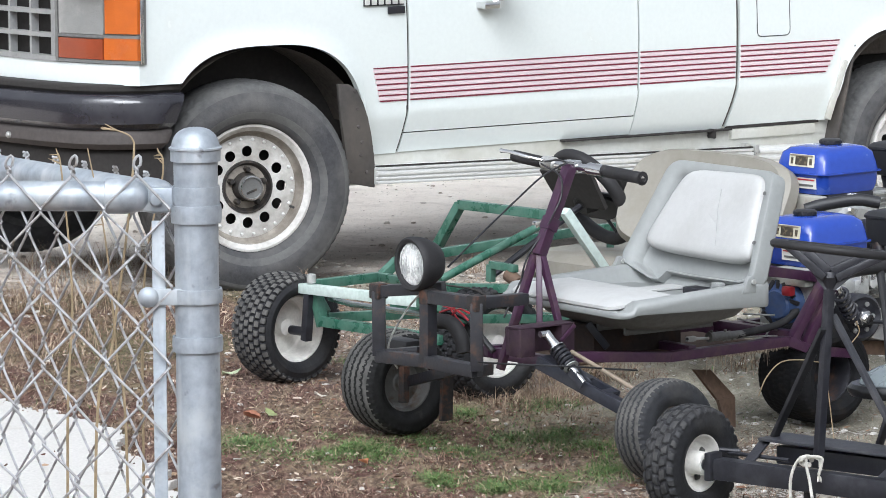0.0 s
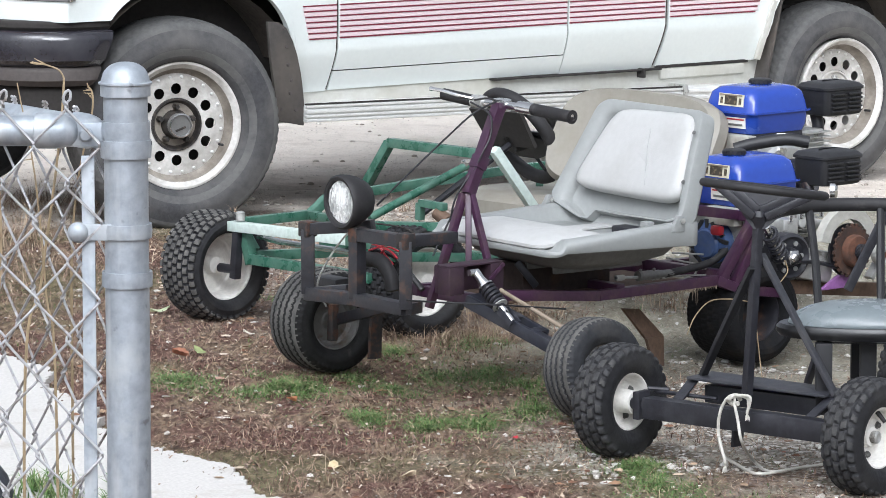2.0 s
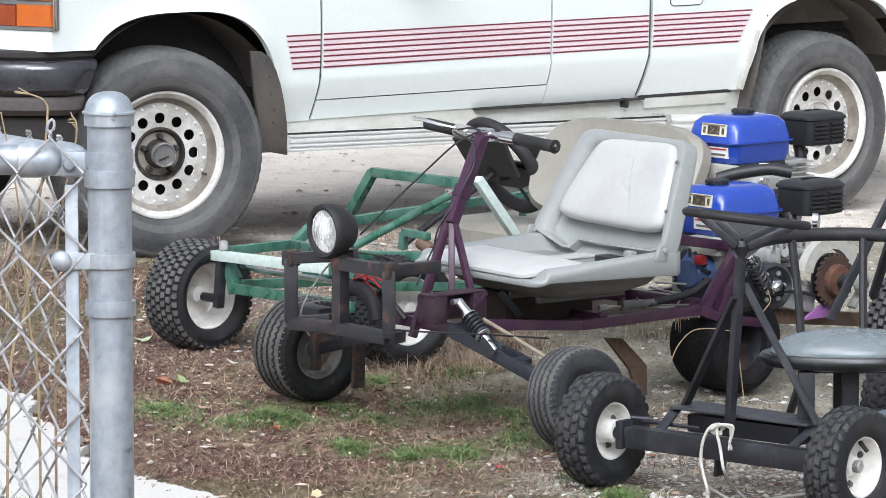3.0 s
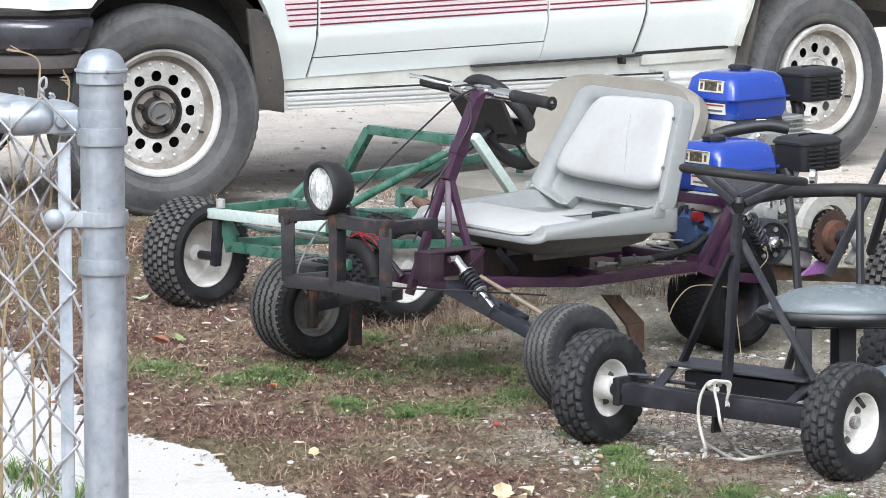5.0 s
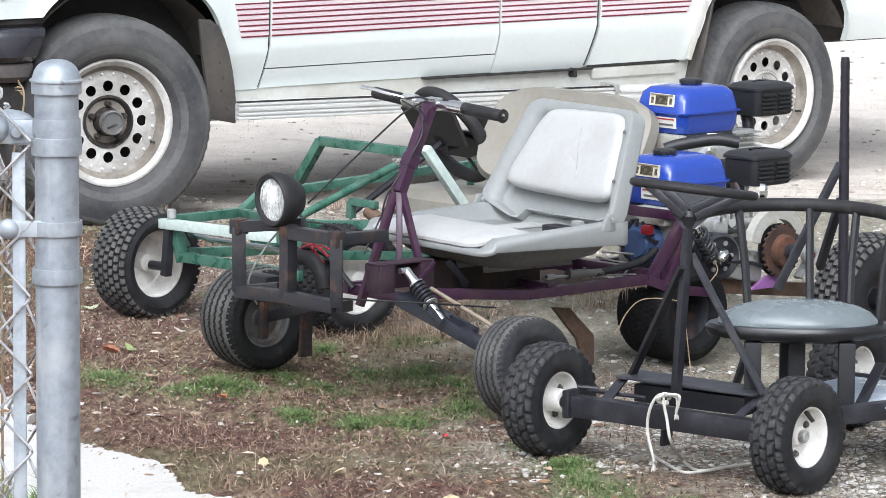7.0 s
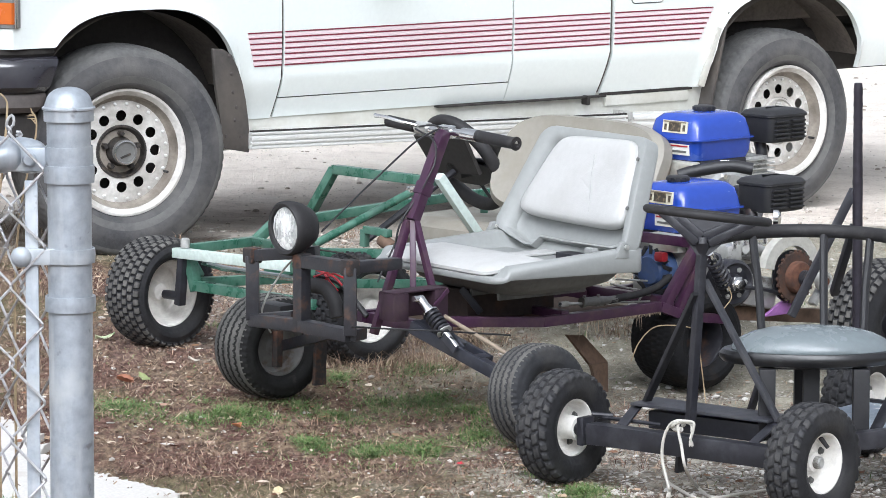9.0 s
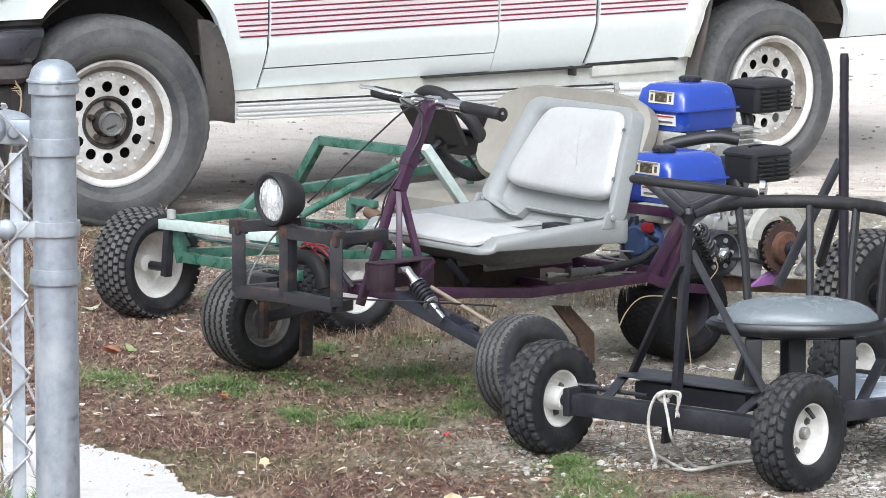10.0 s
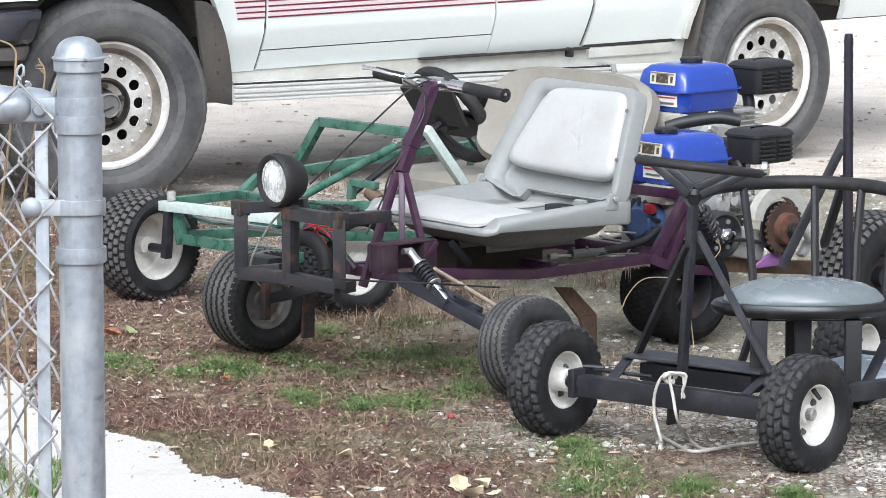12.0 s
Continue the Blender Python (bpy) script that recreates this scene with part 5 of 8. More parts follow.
part("grip_end", lathe(bmesh.new(), [(0.011, 0.0), (0.012, 0.003), (0.009, 0.0035), (0.008, -0.004), (0, -0.004)], aim(HB[4], Vector(HB[4]) + gr), 12), GRIP, handlebar)
part("clamp", box(bmesh.new(), HB[2], (0.05, 0.03, 0.035), pose(0, 0, 0, 0, 0, P_TURN - 90), 0.006), CHROME, handlebar)
part("lever_perch", pipe(bmesh.new(), [Vector(HB[1]) - (Vector(HB[1]) - Vector(HB[0])) * 0.0, Vector(HB[1]) + (Vector(HB[2]) - Vector(HB[1])) * 0.4], 0.018, 10), CAST, handlebar)
part("brake_lever", pipe(bmesh.new(), smooth_path([(-0.176, 11.546, 0.788), (-0.216, 11.561, 0.796), (-0.259, 11.595, 0.805), (-0.291, 11.630, 0.807)], 4), [0.005] * 12 + [0.0065], 8), CHROME, handlebar, "polished brake lever")
part("lever_perch", pipe(bmesh.new(), [(-0.050, 11.435, 0.777), (-0.011, 11.391, 0.775)], 0.017, 10), CHROME, handlebar)
for pts in ([(-0.170, 11.554, 0.784), (-0.134, 11.484, 0.795), (-0.110, 11.430, 0.793), (-0.133, 11.400, 0.785), (-0.178, 11.380, 0.760), (-0.243, 11.360, 0.702), (-0.325, 11.340, 0.625), (-0.427, 11.335, 0.524)], [(-0.180, 11.536, 0.780), (-0.129, 11.448, 0.756), (-0.125, 11.430, 0.704), (-0.148, 11.410, 0.653), (-0.193, 11.416, 0.561), (-0.231, 11.413, 0.485), (-0.279, 11.392, 0.381)], [(-0.096, 11.471, 0.772), (-0.171, 11.420, 0.614), (-0.223, 11.404, 0.524), (-0.239, 11.422, 0.392)], [(-0.569, 11.492, 0.228), (-0.593, 11.489, 0.274), (-0.583, 11.478, 0.322), (-0.536, 11.455, 0.402), (-0.490, 11.373, 0.459)]):
    part("control_cable", pipe(bmesh.new(), smooth_path(pts, 8), 0.0028, 6), CAST if pts[0][2] < 0.3 and pts[-1][2] > 0.4 else BLACK_PLASTIC, purple, "thin black control cable")
for k, pts in enumerate(([(-0.447, 11.505, 0.399), (-0.399, 11.451, 0.388), (-0.375, 11.425, 0.369)], [(-0.455, 11.514, 0.379), (-0.415, 11.469, 0.398), (-0.383, 11.434, 0.409)], [(-0.440, 11.527, 0.408), (-0.413, 11.497, 0.372), (-0.388, 11.468, 0.347)], [(-0.428, 11.499, 0.366), (-0.403, 11.470, 0.393), (-0.371, 11.435, 0.387)])):
    part("red_wire", pipe(bmesh.new(), smooth_path(pts, 6), 0.003, 5), RED, purple, "red electric wire")
part("air_hose", pipe(bmesh.new(), smooth_path([(-0.471, 11.532, 0.354), (-0.423, 11.478, 0.353), (-0.396, 11.448, 0.319), (-0.387, 11.437, 0.279)], 6), 0.021, 10), GRIP, purple, "black rubber hose")
part("battery_case", box(bmesh.new(), (-0.559, 11.600, 0.278), (0.06, 0.1, 0.035), pose(0, 0, 0, 0, 0, P_TURN), 0.012), BLACK_PLASTIC, purple)
part("wire_loom", pipe(bmesh.new(), smooth_path([(-0.448, 11.536, 0.384), (-0.385, 11.496, 0.366), (-0.346, 11.467, 0.324), (-0.308, 11.439, 0.282)], 6), 0.009, 8), BLACK_PLASTIC, purple, "black wire loom")

# near front suspension arm, coil shock and tie rod
arm0, arm1 = Vector((-0.187, 11.217, 0.287)), Vector((0.042, 11.020, 0.190))
side = P_BACK * 0.052
arm = part("suspension_arm", beam(bmesh.new(), arm0, arm1, 0.012, 0.034), NAVY_STEEL, purple, "dark navy steel suspension arm with a slot")
part("arm_bar", beam(bmesh.new(), arm0 + side, arm0.lerp(arm1, 0.76) + side, 0.012, 0.03), NAVY_STEEL, arm)
lift = Vector((0, 0, 0.013))
for k0, k1, wide in ((0.0, 0.5, 0.06), (0.7, 0.78, 0.06)):
    part("arm_plate", beam(bmesh.new(), arm0.lerp(arm1, k0) + side * 0.5 + lift, arm0.lerp(arm1, k1) + side * 0.5 + lift, wide, 0.006, 0.0015), NAVY_STEEL, arm)
part("arm_plate", beam(bmesh.new(), arm0.lerp(arm1, 0.78) + side * 0.2 + lift, arm0.lerp(arm1, 0.98) + side * 0.2 + lift, 0.03, 0.006, 0.0015), NAVY_STEEL, arm)
part("suspension_arm", beam(bmesh.new(), (-0.550, 11.737, 0.156), (-0.404, 11.506, 0.226), 0.02, 0.03), RUSTY_BLACK, purple)
part("kingpin", beam(bmesh.new(), (-0.562, 11.727, 0.200), (-0.565, 11.724, 0.098), 0.022, 0.022), RUSTY_JOINT, purple, "rusty kingpin bracket")
part("tie_rod", pipe(bmesh.new(), [(-0.097, 11.257, 0.309), (0.087, 11.059, 0.227)], 0.0062, 10), TAN_ROD, purple, "dull tan tie rod")
s0, s1 = Vector((-0.164, 11.211, 0.364)), Vector((-0.065, 11.105, 0.246))
sm, ln = aim(s0, s1), (s1 - s0).length
shock = part("shock_absorber", lathe(bmesh.new(), [(0, 0.0), (0.012, 0.0), (0.0135, 0.006), (0.0125, ln * 0.16), (0.0145, ln * 0.22), (0.0145, ln * 0.27), (0.023, ln * 0.29), (0.0235, ln * 0.315), (0.0, ln * 0.315)], sm, 20), CHROME, purple, "chrome coil-over shock absorber")
part("damper_rod", pipe(bmesh.new(), [sm @ Vector((0, 0, ln * 0.3)), sm @ Vector((0, 0, ln * 0.7))], 0.013, 10), BLACK_STEEL, shock)
bm = bmesh.new()
pipe(bm, [sm @ Vector((0.0185 * math.cos(a), 0.0185 * math.sin(a), ln * (0.34 + 0.3 * a / (2 * math.pi * 4.5)))) for a in np.arange(0, 2 * math.pi * 4.5, 0.4)], 0.0048, 7)
part("coil_spring", bm, BLACK_STEEL, shock, "black coil spring")
part("spring_seat", lathe(bmesh.new(), [(0, ln * 0.66), (0.022, ln * 0.66), (0.0225, ln * 0.675), (0.0, ln * 0.69)], sm, 20), CAST, shock)
part("shock_eye", lathe(bmesh.new(), [(0, ln * 0.68), (0.011, ln * 0.68), (0.0125, ln * 0.8), (0.0105, ln * 0.86), (0.0125, ln * 0.9), (0.011, ln), (0, ln)], sm, 16), CHROME, shock)
pin = Vector((-0.167, 11.201, 0.364))
part("shock_pin", pipe(bmesh.new(), [pin - P_BACK * 0.016, pin + P_BACK * 0.01], 0.0085, 10), CHROME, shock, "polished pivot bolt")
for s in (-1, 1):
    part("clevis_cheek", beam(bmesh.new(), sm @ Vector((0.015 * s, 0, ln * 0.74)), sm @ Vector((0.015 * s, 0.004, ln * 1.06)), 0.004, 0.02, 0.001), NAVY_STEEL, shock)
part("control_cable", pipe(bmesh.new(), smooth_path([(-0.339, 11.041, 0.313), (-0.253, 11.105, 0.298), (-0.12, 11.09, 0.295), (-0.009, 11.175, 0.276), (0.076, 11.25, 0.26)], 8), 0.0026, 6), BLACK_PLASTIC, purple, "thin black control cable")
for pts, nm in (([(0.229, 11.735, 0.19), (0.277, 11.818, 0.176), (0.345, 11.879, 0.093), (0.299, 11.798, 0.091)], "rusty_plate"), ([(0.297, 11.78, 0.099), (0.345, 11.863, 0.094), (0.347, 11.864, 0.008), (0.317, 11.797, 0.025)], "rusty_plate"), ([(-0.461, 11.696, 0.182), (-0.434, 11.721, 0.175), (-0.437, 11.718, 0.052), (-0.467, 11.691, 0.053)], "rusty_plate")):
    bm = bmesh.new()
    face = [bm.verts.new(p) for p in pts]
    bm.faces.new(face)
    ret = bmesh.ops.extrude_face_region(bm, geom=bm.faces[:])
    bmesh.ops.translate(bm, verts=[g for g in ret["geom"] if isinstance(g, bmesh.types.BMVert)], vec=P_NEAR * 0.012)
    part(nm, bm, RUSTY_PLATE if pts[0][0] > 0 else RUSTY_JOINT, purple, "brown rusted steel plate", smooth=False)

# floor pan, brackets and linkage under the seat
part("floor_pan", box(bmesh.new(), pw(0.4, -0.02, 0.255), (0.7, 0.26, 0.006), pose(0, 0, 0, 0, 0, P_TURN), 0.002), RUSTY_PLATE, purple, "rusty floor pan")
part("seat_box", box(bmesh.new(), pw(0.36, -0.02, 0.3), (0.32, 0.14, 0.09), pose(0, 0, 0, 0, 0, P_TURN), 0.006), DARK_RUST, purple, "dark rusted box under the seat")
part("seat_bracket", beam(bmesh.new(), (-0.055, 11.482, 0.353), (-0.002, 11.489, 0.285), 0.006, 0.02), NAVY_STEEL, purple)
pushrod = part("pushrod", pipe(bmesh.new(), [(0.23, 11.642, 0.288), (0.28, 11.687, 0.283)], 0.0042, 8), CAST, purple, "bright brake pushrod")
part("rod_end", box(bmesh.new(), (0.225, 11.631, 0.289), (0.032, 0.014, 0.015), pose(0, 0, 0, 0, 0, P_TURN), 0.004), PALE_STEEL, pushrod, "pale clevis")
part("clevis_pin", pipe(bmesh.new(), [(0.215, 11.622, 0.291), (0.215, 11.602, 0.293)], 0.0042, 8), BLACK_STEEL, pushrod)
c0, c1 = Vector((0.275, 11.682, 0.287)), Vector((0.372, 11.769, 0.284))
cm, ln = aim(c0, c1), (c1 - c0).length
part("brake_cylinder", lathe(bmesh.new(), [(0, 0), (0.0145, 0), (0.015, 0.006), (0.015, 0.012), (0.0125, 0.016), (0.0135, ln * 0.45), (0.0115, ln * 0.5), (0.0125, ln * 0.6), (0.0105, ln * 0.65), (0.0105, ln), (0, ln)], cm, 16), DULL_ALLOY, purple, "dull grey brake cylinder")
for p, q in (((0.283, 11.683, 0.295), (0.283, 11.683, 0.306)), ((0.321, 11.717, 0.291), (0.321, 11.716, 0.304))):
    part("bleed_nipple", pipe(bmesh.new(), [p, q], 0.004, 8), DULL_ALLOY, purple)
part("air_hose", pipe(bmesh.new(), smooth_path([(0.353, 11.752, 0.283), (0.396, 11.79, 0.287), (0.446, 11.835, 0.292), (0.489, 11.873, 0.303), (0.526, 11.906, 0.327)], 6), 0.0105, 10), GRIP, purple, "black rubber hose")
for pts in ([(0.317, 11.747, 0.268), (0.389, 11.811, 0.269), (0.487, 11.898, 0.26)], [(0.359, 11.851, 0.315), (0.408, 11.894, 0.298), (0.465, 11.945, 0.282)], [(0.375, 11.865, 0.326), (0.465, 11.945, 0.311)], [(0.438, 11.854, 0.267), (0.449, 11.864, 0.28), (0.47, 11.883, 0.279), (0.482, 11.893, 0.265), (0.462, 11.876, 0.261)]):
    part("linkage_rod", pipe(bmesh.new(), smooth_path(pts, 5), 0.0028, 6), CAST, purple, "thin grey linkage rod")


# ---- grey moulded seat ----
def rounded(w0, w1, b0, b1, r, n=6):
    pts = []
    for cx, cy, a0 in ((w1 - r, b1 - r, 0), (w0 + r, b1 - r, 90), (w0 + r, b0 + r, 180), (w1 - r, b0 + r, 270)):
        pts += [(cx + r * math.cos(radians(a0 + 90 * k / n)), cy + r * math.sin(radians(a0 + 90 * k / n))) for k in range(n + 1)]
    return pts


def loft(bm, rings, cap_first=True, cap_last=True):
    vs = [[bm.verts.new(p) for p in r] for r in rings]
    for a, b in zip(vs, vs[1:]):
        for i in range(len(a)):
            j = (i + 1) % len(a)
            bm.faces.new((a[i], a[j], b[j], b[i]))
    if cap_first:
        bm.faces.new(vs[0][::-1])
    if cap_last:
        bm.faces.new(vs[-1])
    return bm


# the seat stands a little askew on the frame: x to the near side, y towards the back, z up
SX, SY = P_NEAR * 0.9975 - P_BACK * 0.07, P_BACK * 0.9975 + P_NEAR * 0.07
sf = Matrix.Translation(pw(0.08, 0.043, 0.375)) @ Matrix((SX, SY, Vector((0, 0, 1)))).transposed().to_4x4()


def pan_top(x, y):
    """The rim: low in front, level along the arms, rising to the hinges."""
    return 0.043 + 0.027 * smoothstep(0.028, 0.055, y) + 0.018 * smoothstep(0.385, 0.44, y) * smoothstep(0.2, 0.25, abs(x))


def pan_low(x, y):
    return 0.022 + 0.02 * smoothstep(0.01, 0.09, y) - 0.026 * smoothstep(0.36, 0.5, y)


rings = []
for inset, low, drop in ((0.06, True, 0.012), (0.016, True, 0.001), (0.003, True, 0.003), (0.0, True, 0.009), (0.0, False, 0.008), (0.003, False, 0.002), (0.01, False, 0.0), (0.036, False, 0.001), (0.044, False, 0.006), (0.054, False, 0.024), (0.075, False, 0.034)):
    ring = []
    for x, y in rounded(-0.287 + inset, 0.287 - inset, inset * 0.6, 0.515 - inset, 0.045):
        ring.append(sf @ Vector((x, y, pan_low(x, y) + (drop if drop > 0.002 else 0.0) if low else min(pan_top(x, y) - drop, 0.075 if inset > 0.05 else 1.0))))
    rings.append(ring)
pan = part("seat_pan", loft(bmesh.new(), rings), GREY_PLASTIC, purple, "grey moulded seat pan")
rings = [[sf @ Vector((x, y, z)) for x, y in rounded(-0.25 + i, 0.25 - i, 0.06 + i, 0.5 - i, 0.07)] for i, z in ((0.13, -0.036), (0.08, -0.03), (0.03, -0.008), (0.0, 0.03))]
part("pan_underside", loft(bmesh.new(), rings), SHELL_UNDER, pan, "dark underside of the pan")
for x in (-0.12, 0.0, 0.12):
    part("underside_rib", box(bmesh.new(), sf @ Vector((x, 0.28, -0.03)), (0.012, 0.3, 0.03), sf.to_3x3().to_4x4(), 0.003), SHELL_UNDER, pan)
part("floor_strap", box(bmesh.new(), sf @ Vector((-0.06, 0.4, 0.044)), (0.07, 0.14, 0.006), sf.to_3x3().to_4x4(), 0.002), PALE_VINYL, pan, "pale strap on the pan floor")
part("recline_latch", box(bmesh.new(), sf @ Vector((0.08, 0.42, 0.048)), (0.09, 0.05, 0.02), sf.to_3x3().to_4x4(), 0.004), BLACK_STEEL, pan, "black recliner latch")


def cushion(m, w0, w1, b0, b1, r, thick, crown):
    """A soft pad that droops over its front edge."""
    rings = []
    for inset, z in ((0.01, 0.0), (0.0, thick * 0.3), (0.0, thick * 0.6), (0.006, thick * 0.85), (0.022, thick), (0.055, thick + crown * 0.6), (0.09, thick + crown * 0.95)):
        rings.append([m @ Vector((x, y, z - 0.008 * smoothstep(0.07, 0.0, y) + 0.004 * noise.noise((x * 9, y * 9, 1)))) for x, y in rounded(w0 + inset, w1 - inset, b0 + inset, b1 - inset, max(0.01, r - inset * 0.4))])
    return loft(bmesh.new(), rings)


part("seat_cushion", cushion(sf @ pose(0, 0, 0.046), -0.235, 0.236, 0.0, 0.225, 0.04, 0.026, 0.012), PALE_VINYL, pan, "pale grey vinyl cushion")
# the back leans on its two hinges: x across, y up the back, z out of its front
LEAN = radians(24.8)
up_back = SY * math.sin(LEAN) + Vector((0, 0, math.cos(LEAN)))
bf = Matrix.Translation(sf @ Vector((0, 0.475, 0.082))) @ Matrix((SX, up_back, SX.cross(up_back))).transposed().to_4x4()
BACK_W, BACK_TOP, BACK_H = 0.29, 0.232, 0.312


def back_outline(inset, n=8):
    """The back from its stepped lower edge up to rounded upper corners."""
    low, top, h, r = BACK_W - inset, BACK_TOP - inset, BACK_H - inset, 0.05 - 0.3 * inset
    foot = [(-low, 0.02), (-low + 0.006, -0.008 + inset * 0.2), (-0.16, -0.04 + inset * 0.2), (-0.128, -0.04 + inset * 0.2), (-0.106, -0.012 + inset * 0.2), (0.0, -0.014 + inset * 0.2), (low - 0.05, -0.016 + inset * 0.2), (low - 0.006, -0.008 + inset * 0.2), (low, 0.02)]
    pts = foot
    for a0, sx in ((6, 1), (90, -1)):
        for k in range(n + 1):
            a = radians(a0 + 84 * k / n)
            pts.append((sx * (top - r) - 0.012 + r * math.cos(a), h - r + r * math.sin(a)))
    return pts


rings = []
for inset, z in ((0.03, -0.045), (0.008, -0.042), (0.0, -0.034), (0.0, 0.004), (0.003, 0.012), (0.01, 0.016), (0.03, 0.014), (0.042, 0.007), (0.05, -0.006), (0.062, -0.012)):
    rings.append([bf @ Vector((x, y, z + (0.03 * (x / 0.27) ** 2) * (1.0 if inset < 0.045 else 0.5))) for x, y in back_outline(inset)])
back = part("seat_back", loft(bmesh.new(), rings), GREY_PLASTIC, purple, "grey moulded seat back")
# the pad's corners on the back: low far, low near, top near, top far
PAD = [Vector((-0.238, 0.046, 0)), Vector((0.243, 0.038, 0)), Vector((0.186, 0.298, 0)), Vector((-0.148, 0.288, 0))]


def pad_point(u, v, z):
    low, top = PAD[0].lerp(PAD[1], (u + 1) / 2), PAD[3].lerp(PAD[2], (u + 1) / 2)
    q = low.lerp(top, (v + 1) / 2)
    sag = 0.002 * noise.noise((q.x * 14, q.y * 14, 5.0)) - 0.004 * math.exp(-(((q.x - 0.03 - 0.3 * (0.2 - q.y)) / 0.012) ** 2)) * smoothstep(0.9, 0.5, abs(u)) * smoothstep(0.26, 0.15, q.y)
    return bf @ Vector((q.x, q.y, z + sag + 0.012 * (q.x / 0.27) ** 2))


pad_rings = []
for shrink, z in ((0.93, -0.008), (0.985, 0.004), (1.0, 0.016), (0.99, 0.027), (0.955, 0.036), (0.88, 0.041), (0.76, 0.043), (0.6, 0.044), (0.42, 0.045), (0.22, 0.0455), (0.04, 0.0455)):
    ring = []
    for k in range(88):
        a = 2 * math.pi * k / 88
        c, d = math.cos(a), math.sin(a)
        ring.append(pad_point(math.copysign(abs(c) ** 0.3, c) * shrink, math.copysign(abs(d) ** 0.3, d) * shrink, z))
    pad_rings.append(ring)
pad = part("back_pad", loft(bmesh.new(), pad_rings), PALE_VINYL, back, "pale grey vinyl back pad")
part("pad_seam", pipe(bmesh.new(), [bf @ Vector(p) for p in ((0.036, 0.235, 0.0462), (0.05, 0.18, 0.0468), (0.07, 0.13, 0.0462), (0.09, 0.075, 0.044))], 0.0011, 5), VINYL_SEAM, pad)
for sx in (-1, 1):
    knuckle = part("hinge", prism(bmesh.new(), [(-0.03, -0.02), (0.02, -0.022), (0.017, 0.0), (0.011, 0.02), (0.002, 0.026), (-0.007, 0.022), (-0.016, 0.004)], 0.016, sf @ Matrix.Translation((sx * 0.284 - 0.01, 0.428, 0.084)) @ Matrix(((0, 0, 1, 0), (1, 0, 0, 0), (0, 1, 0, 0), (0, 0, 0, 1))), 0.005), GREY_PLASTIC, back)
    part("hinge_pin", lathe(bmesh.new(), [(0.0075, 0), (0.0075, 0.004), (0, 0.006)], sf @ Matrix.Translation((sx * 0.284 + 0.01, 0.432, 0.094)) @ Matrix.Rotation(radians(90), 4, "Y"), 12), CAST, knuckle)
for v in (0.1, 0.24):
    part("frame_bolt", lathe(bmesh.new(), [(0.0055, 0), (0.0055, 0.003), (0, 0.004)], bf @ Matrix.Translation((0.262 - 0.19 * v, v, 0.044)), 10), SHELL_UNDER, back)
part("latch_knob", box(bmesh.new(), sf @ Vector((0.2, 0.387, 0.078)), (0.036, 0.024, 0.018), sf.to_3x3().to_4x4(), 0.006), GREY_PLASTIC, pan)


# ---- small blue petrol engine ----
RECOIL_BLUE = surface("dusty_blue_housing", (0.045, 0.085, 0.21), 0.45, dirt=(0.1, 0.12, 0.16), dirt_scale=20, dirt_from=0.45, dirt_to=0.75)
SPROCKET_BROWN = surface("oily_brown_rust", (0.04, 0.025, 0.02), 0.7, dirt=(0.09, 0.042, 0.025), dirt_scale=30, dirt_from=0.48, dirt_to=0.7, grain=0.3, bump=0.4)

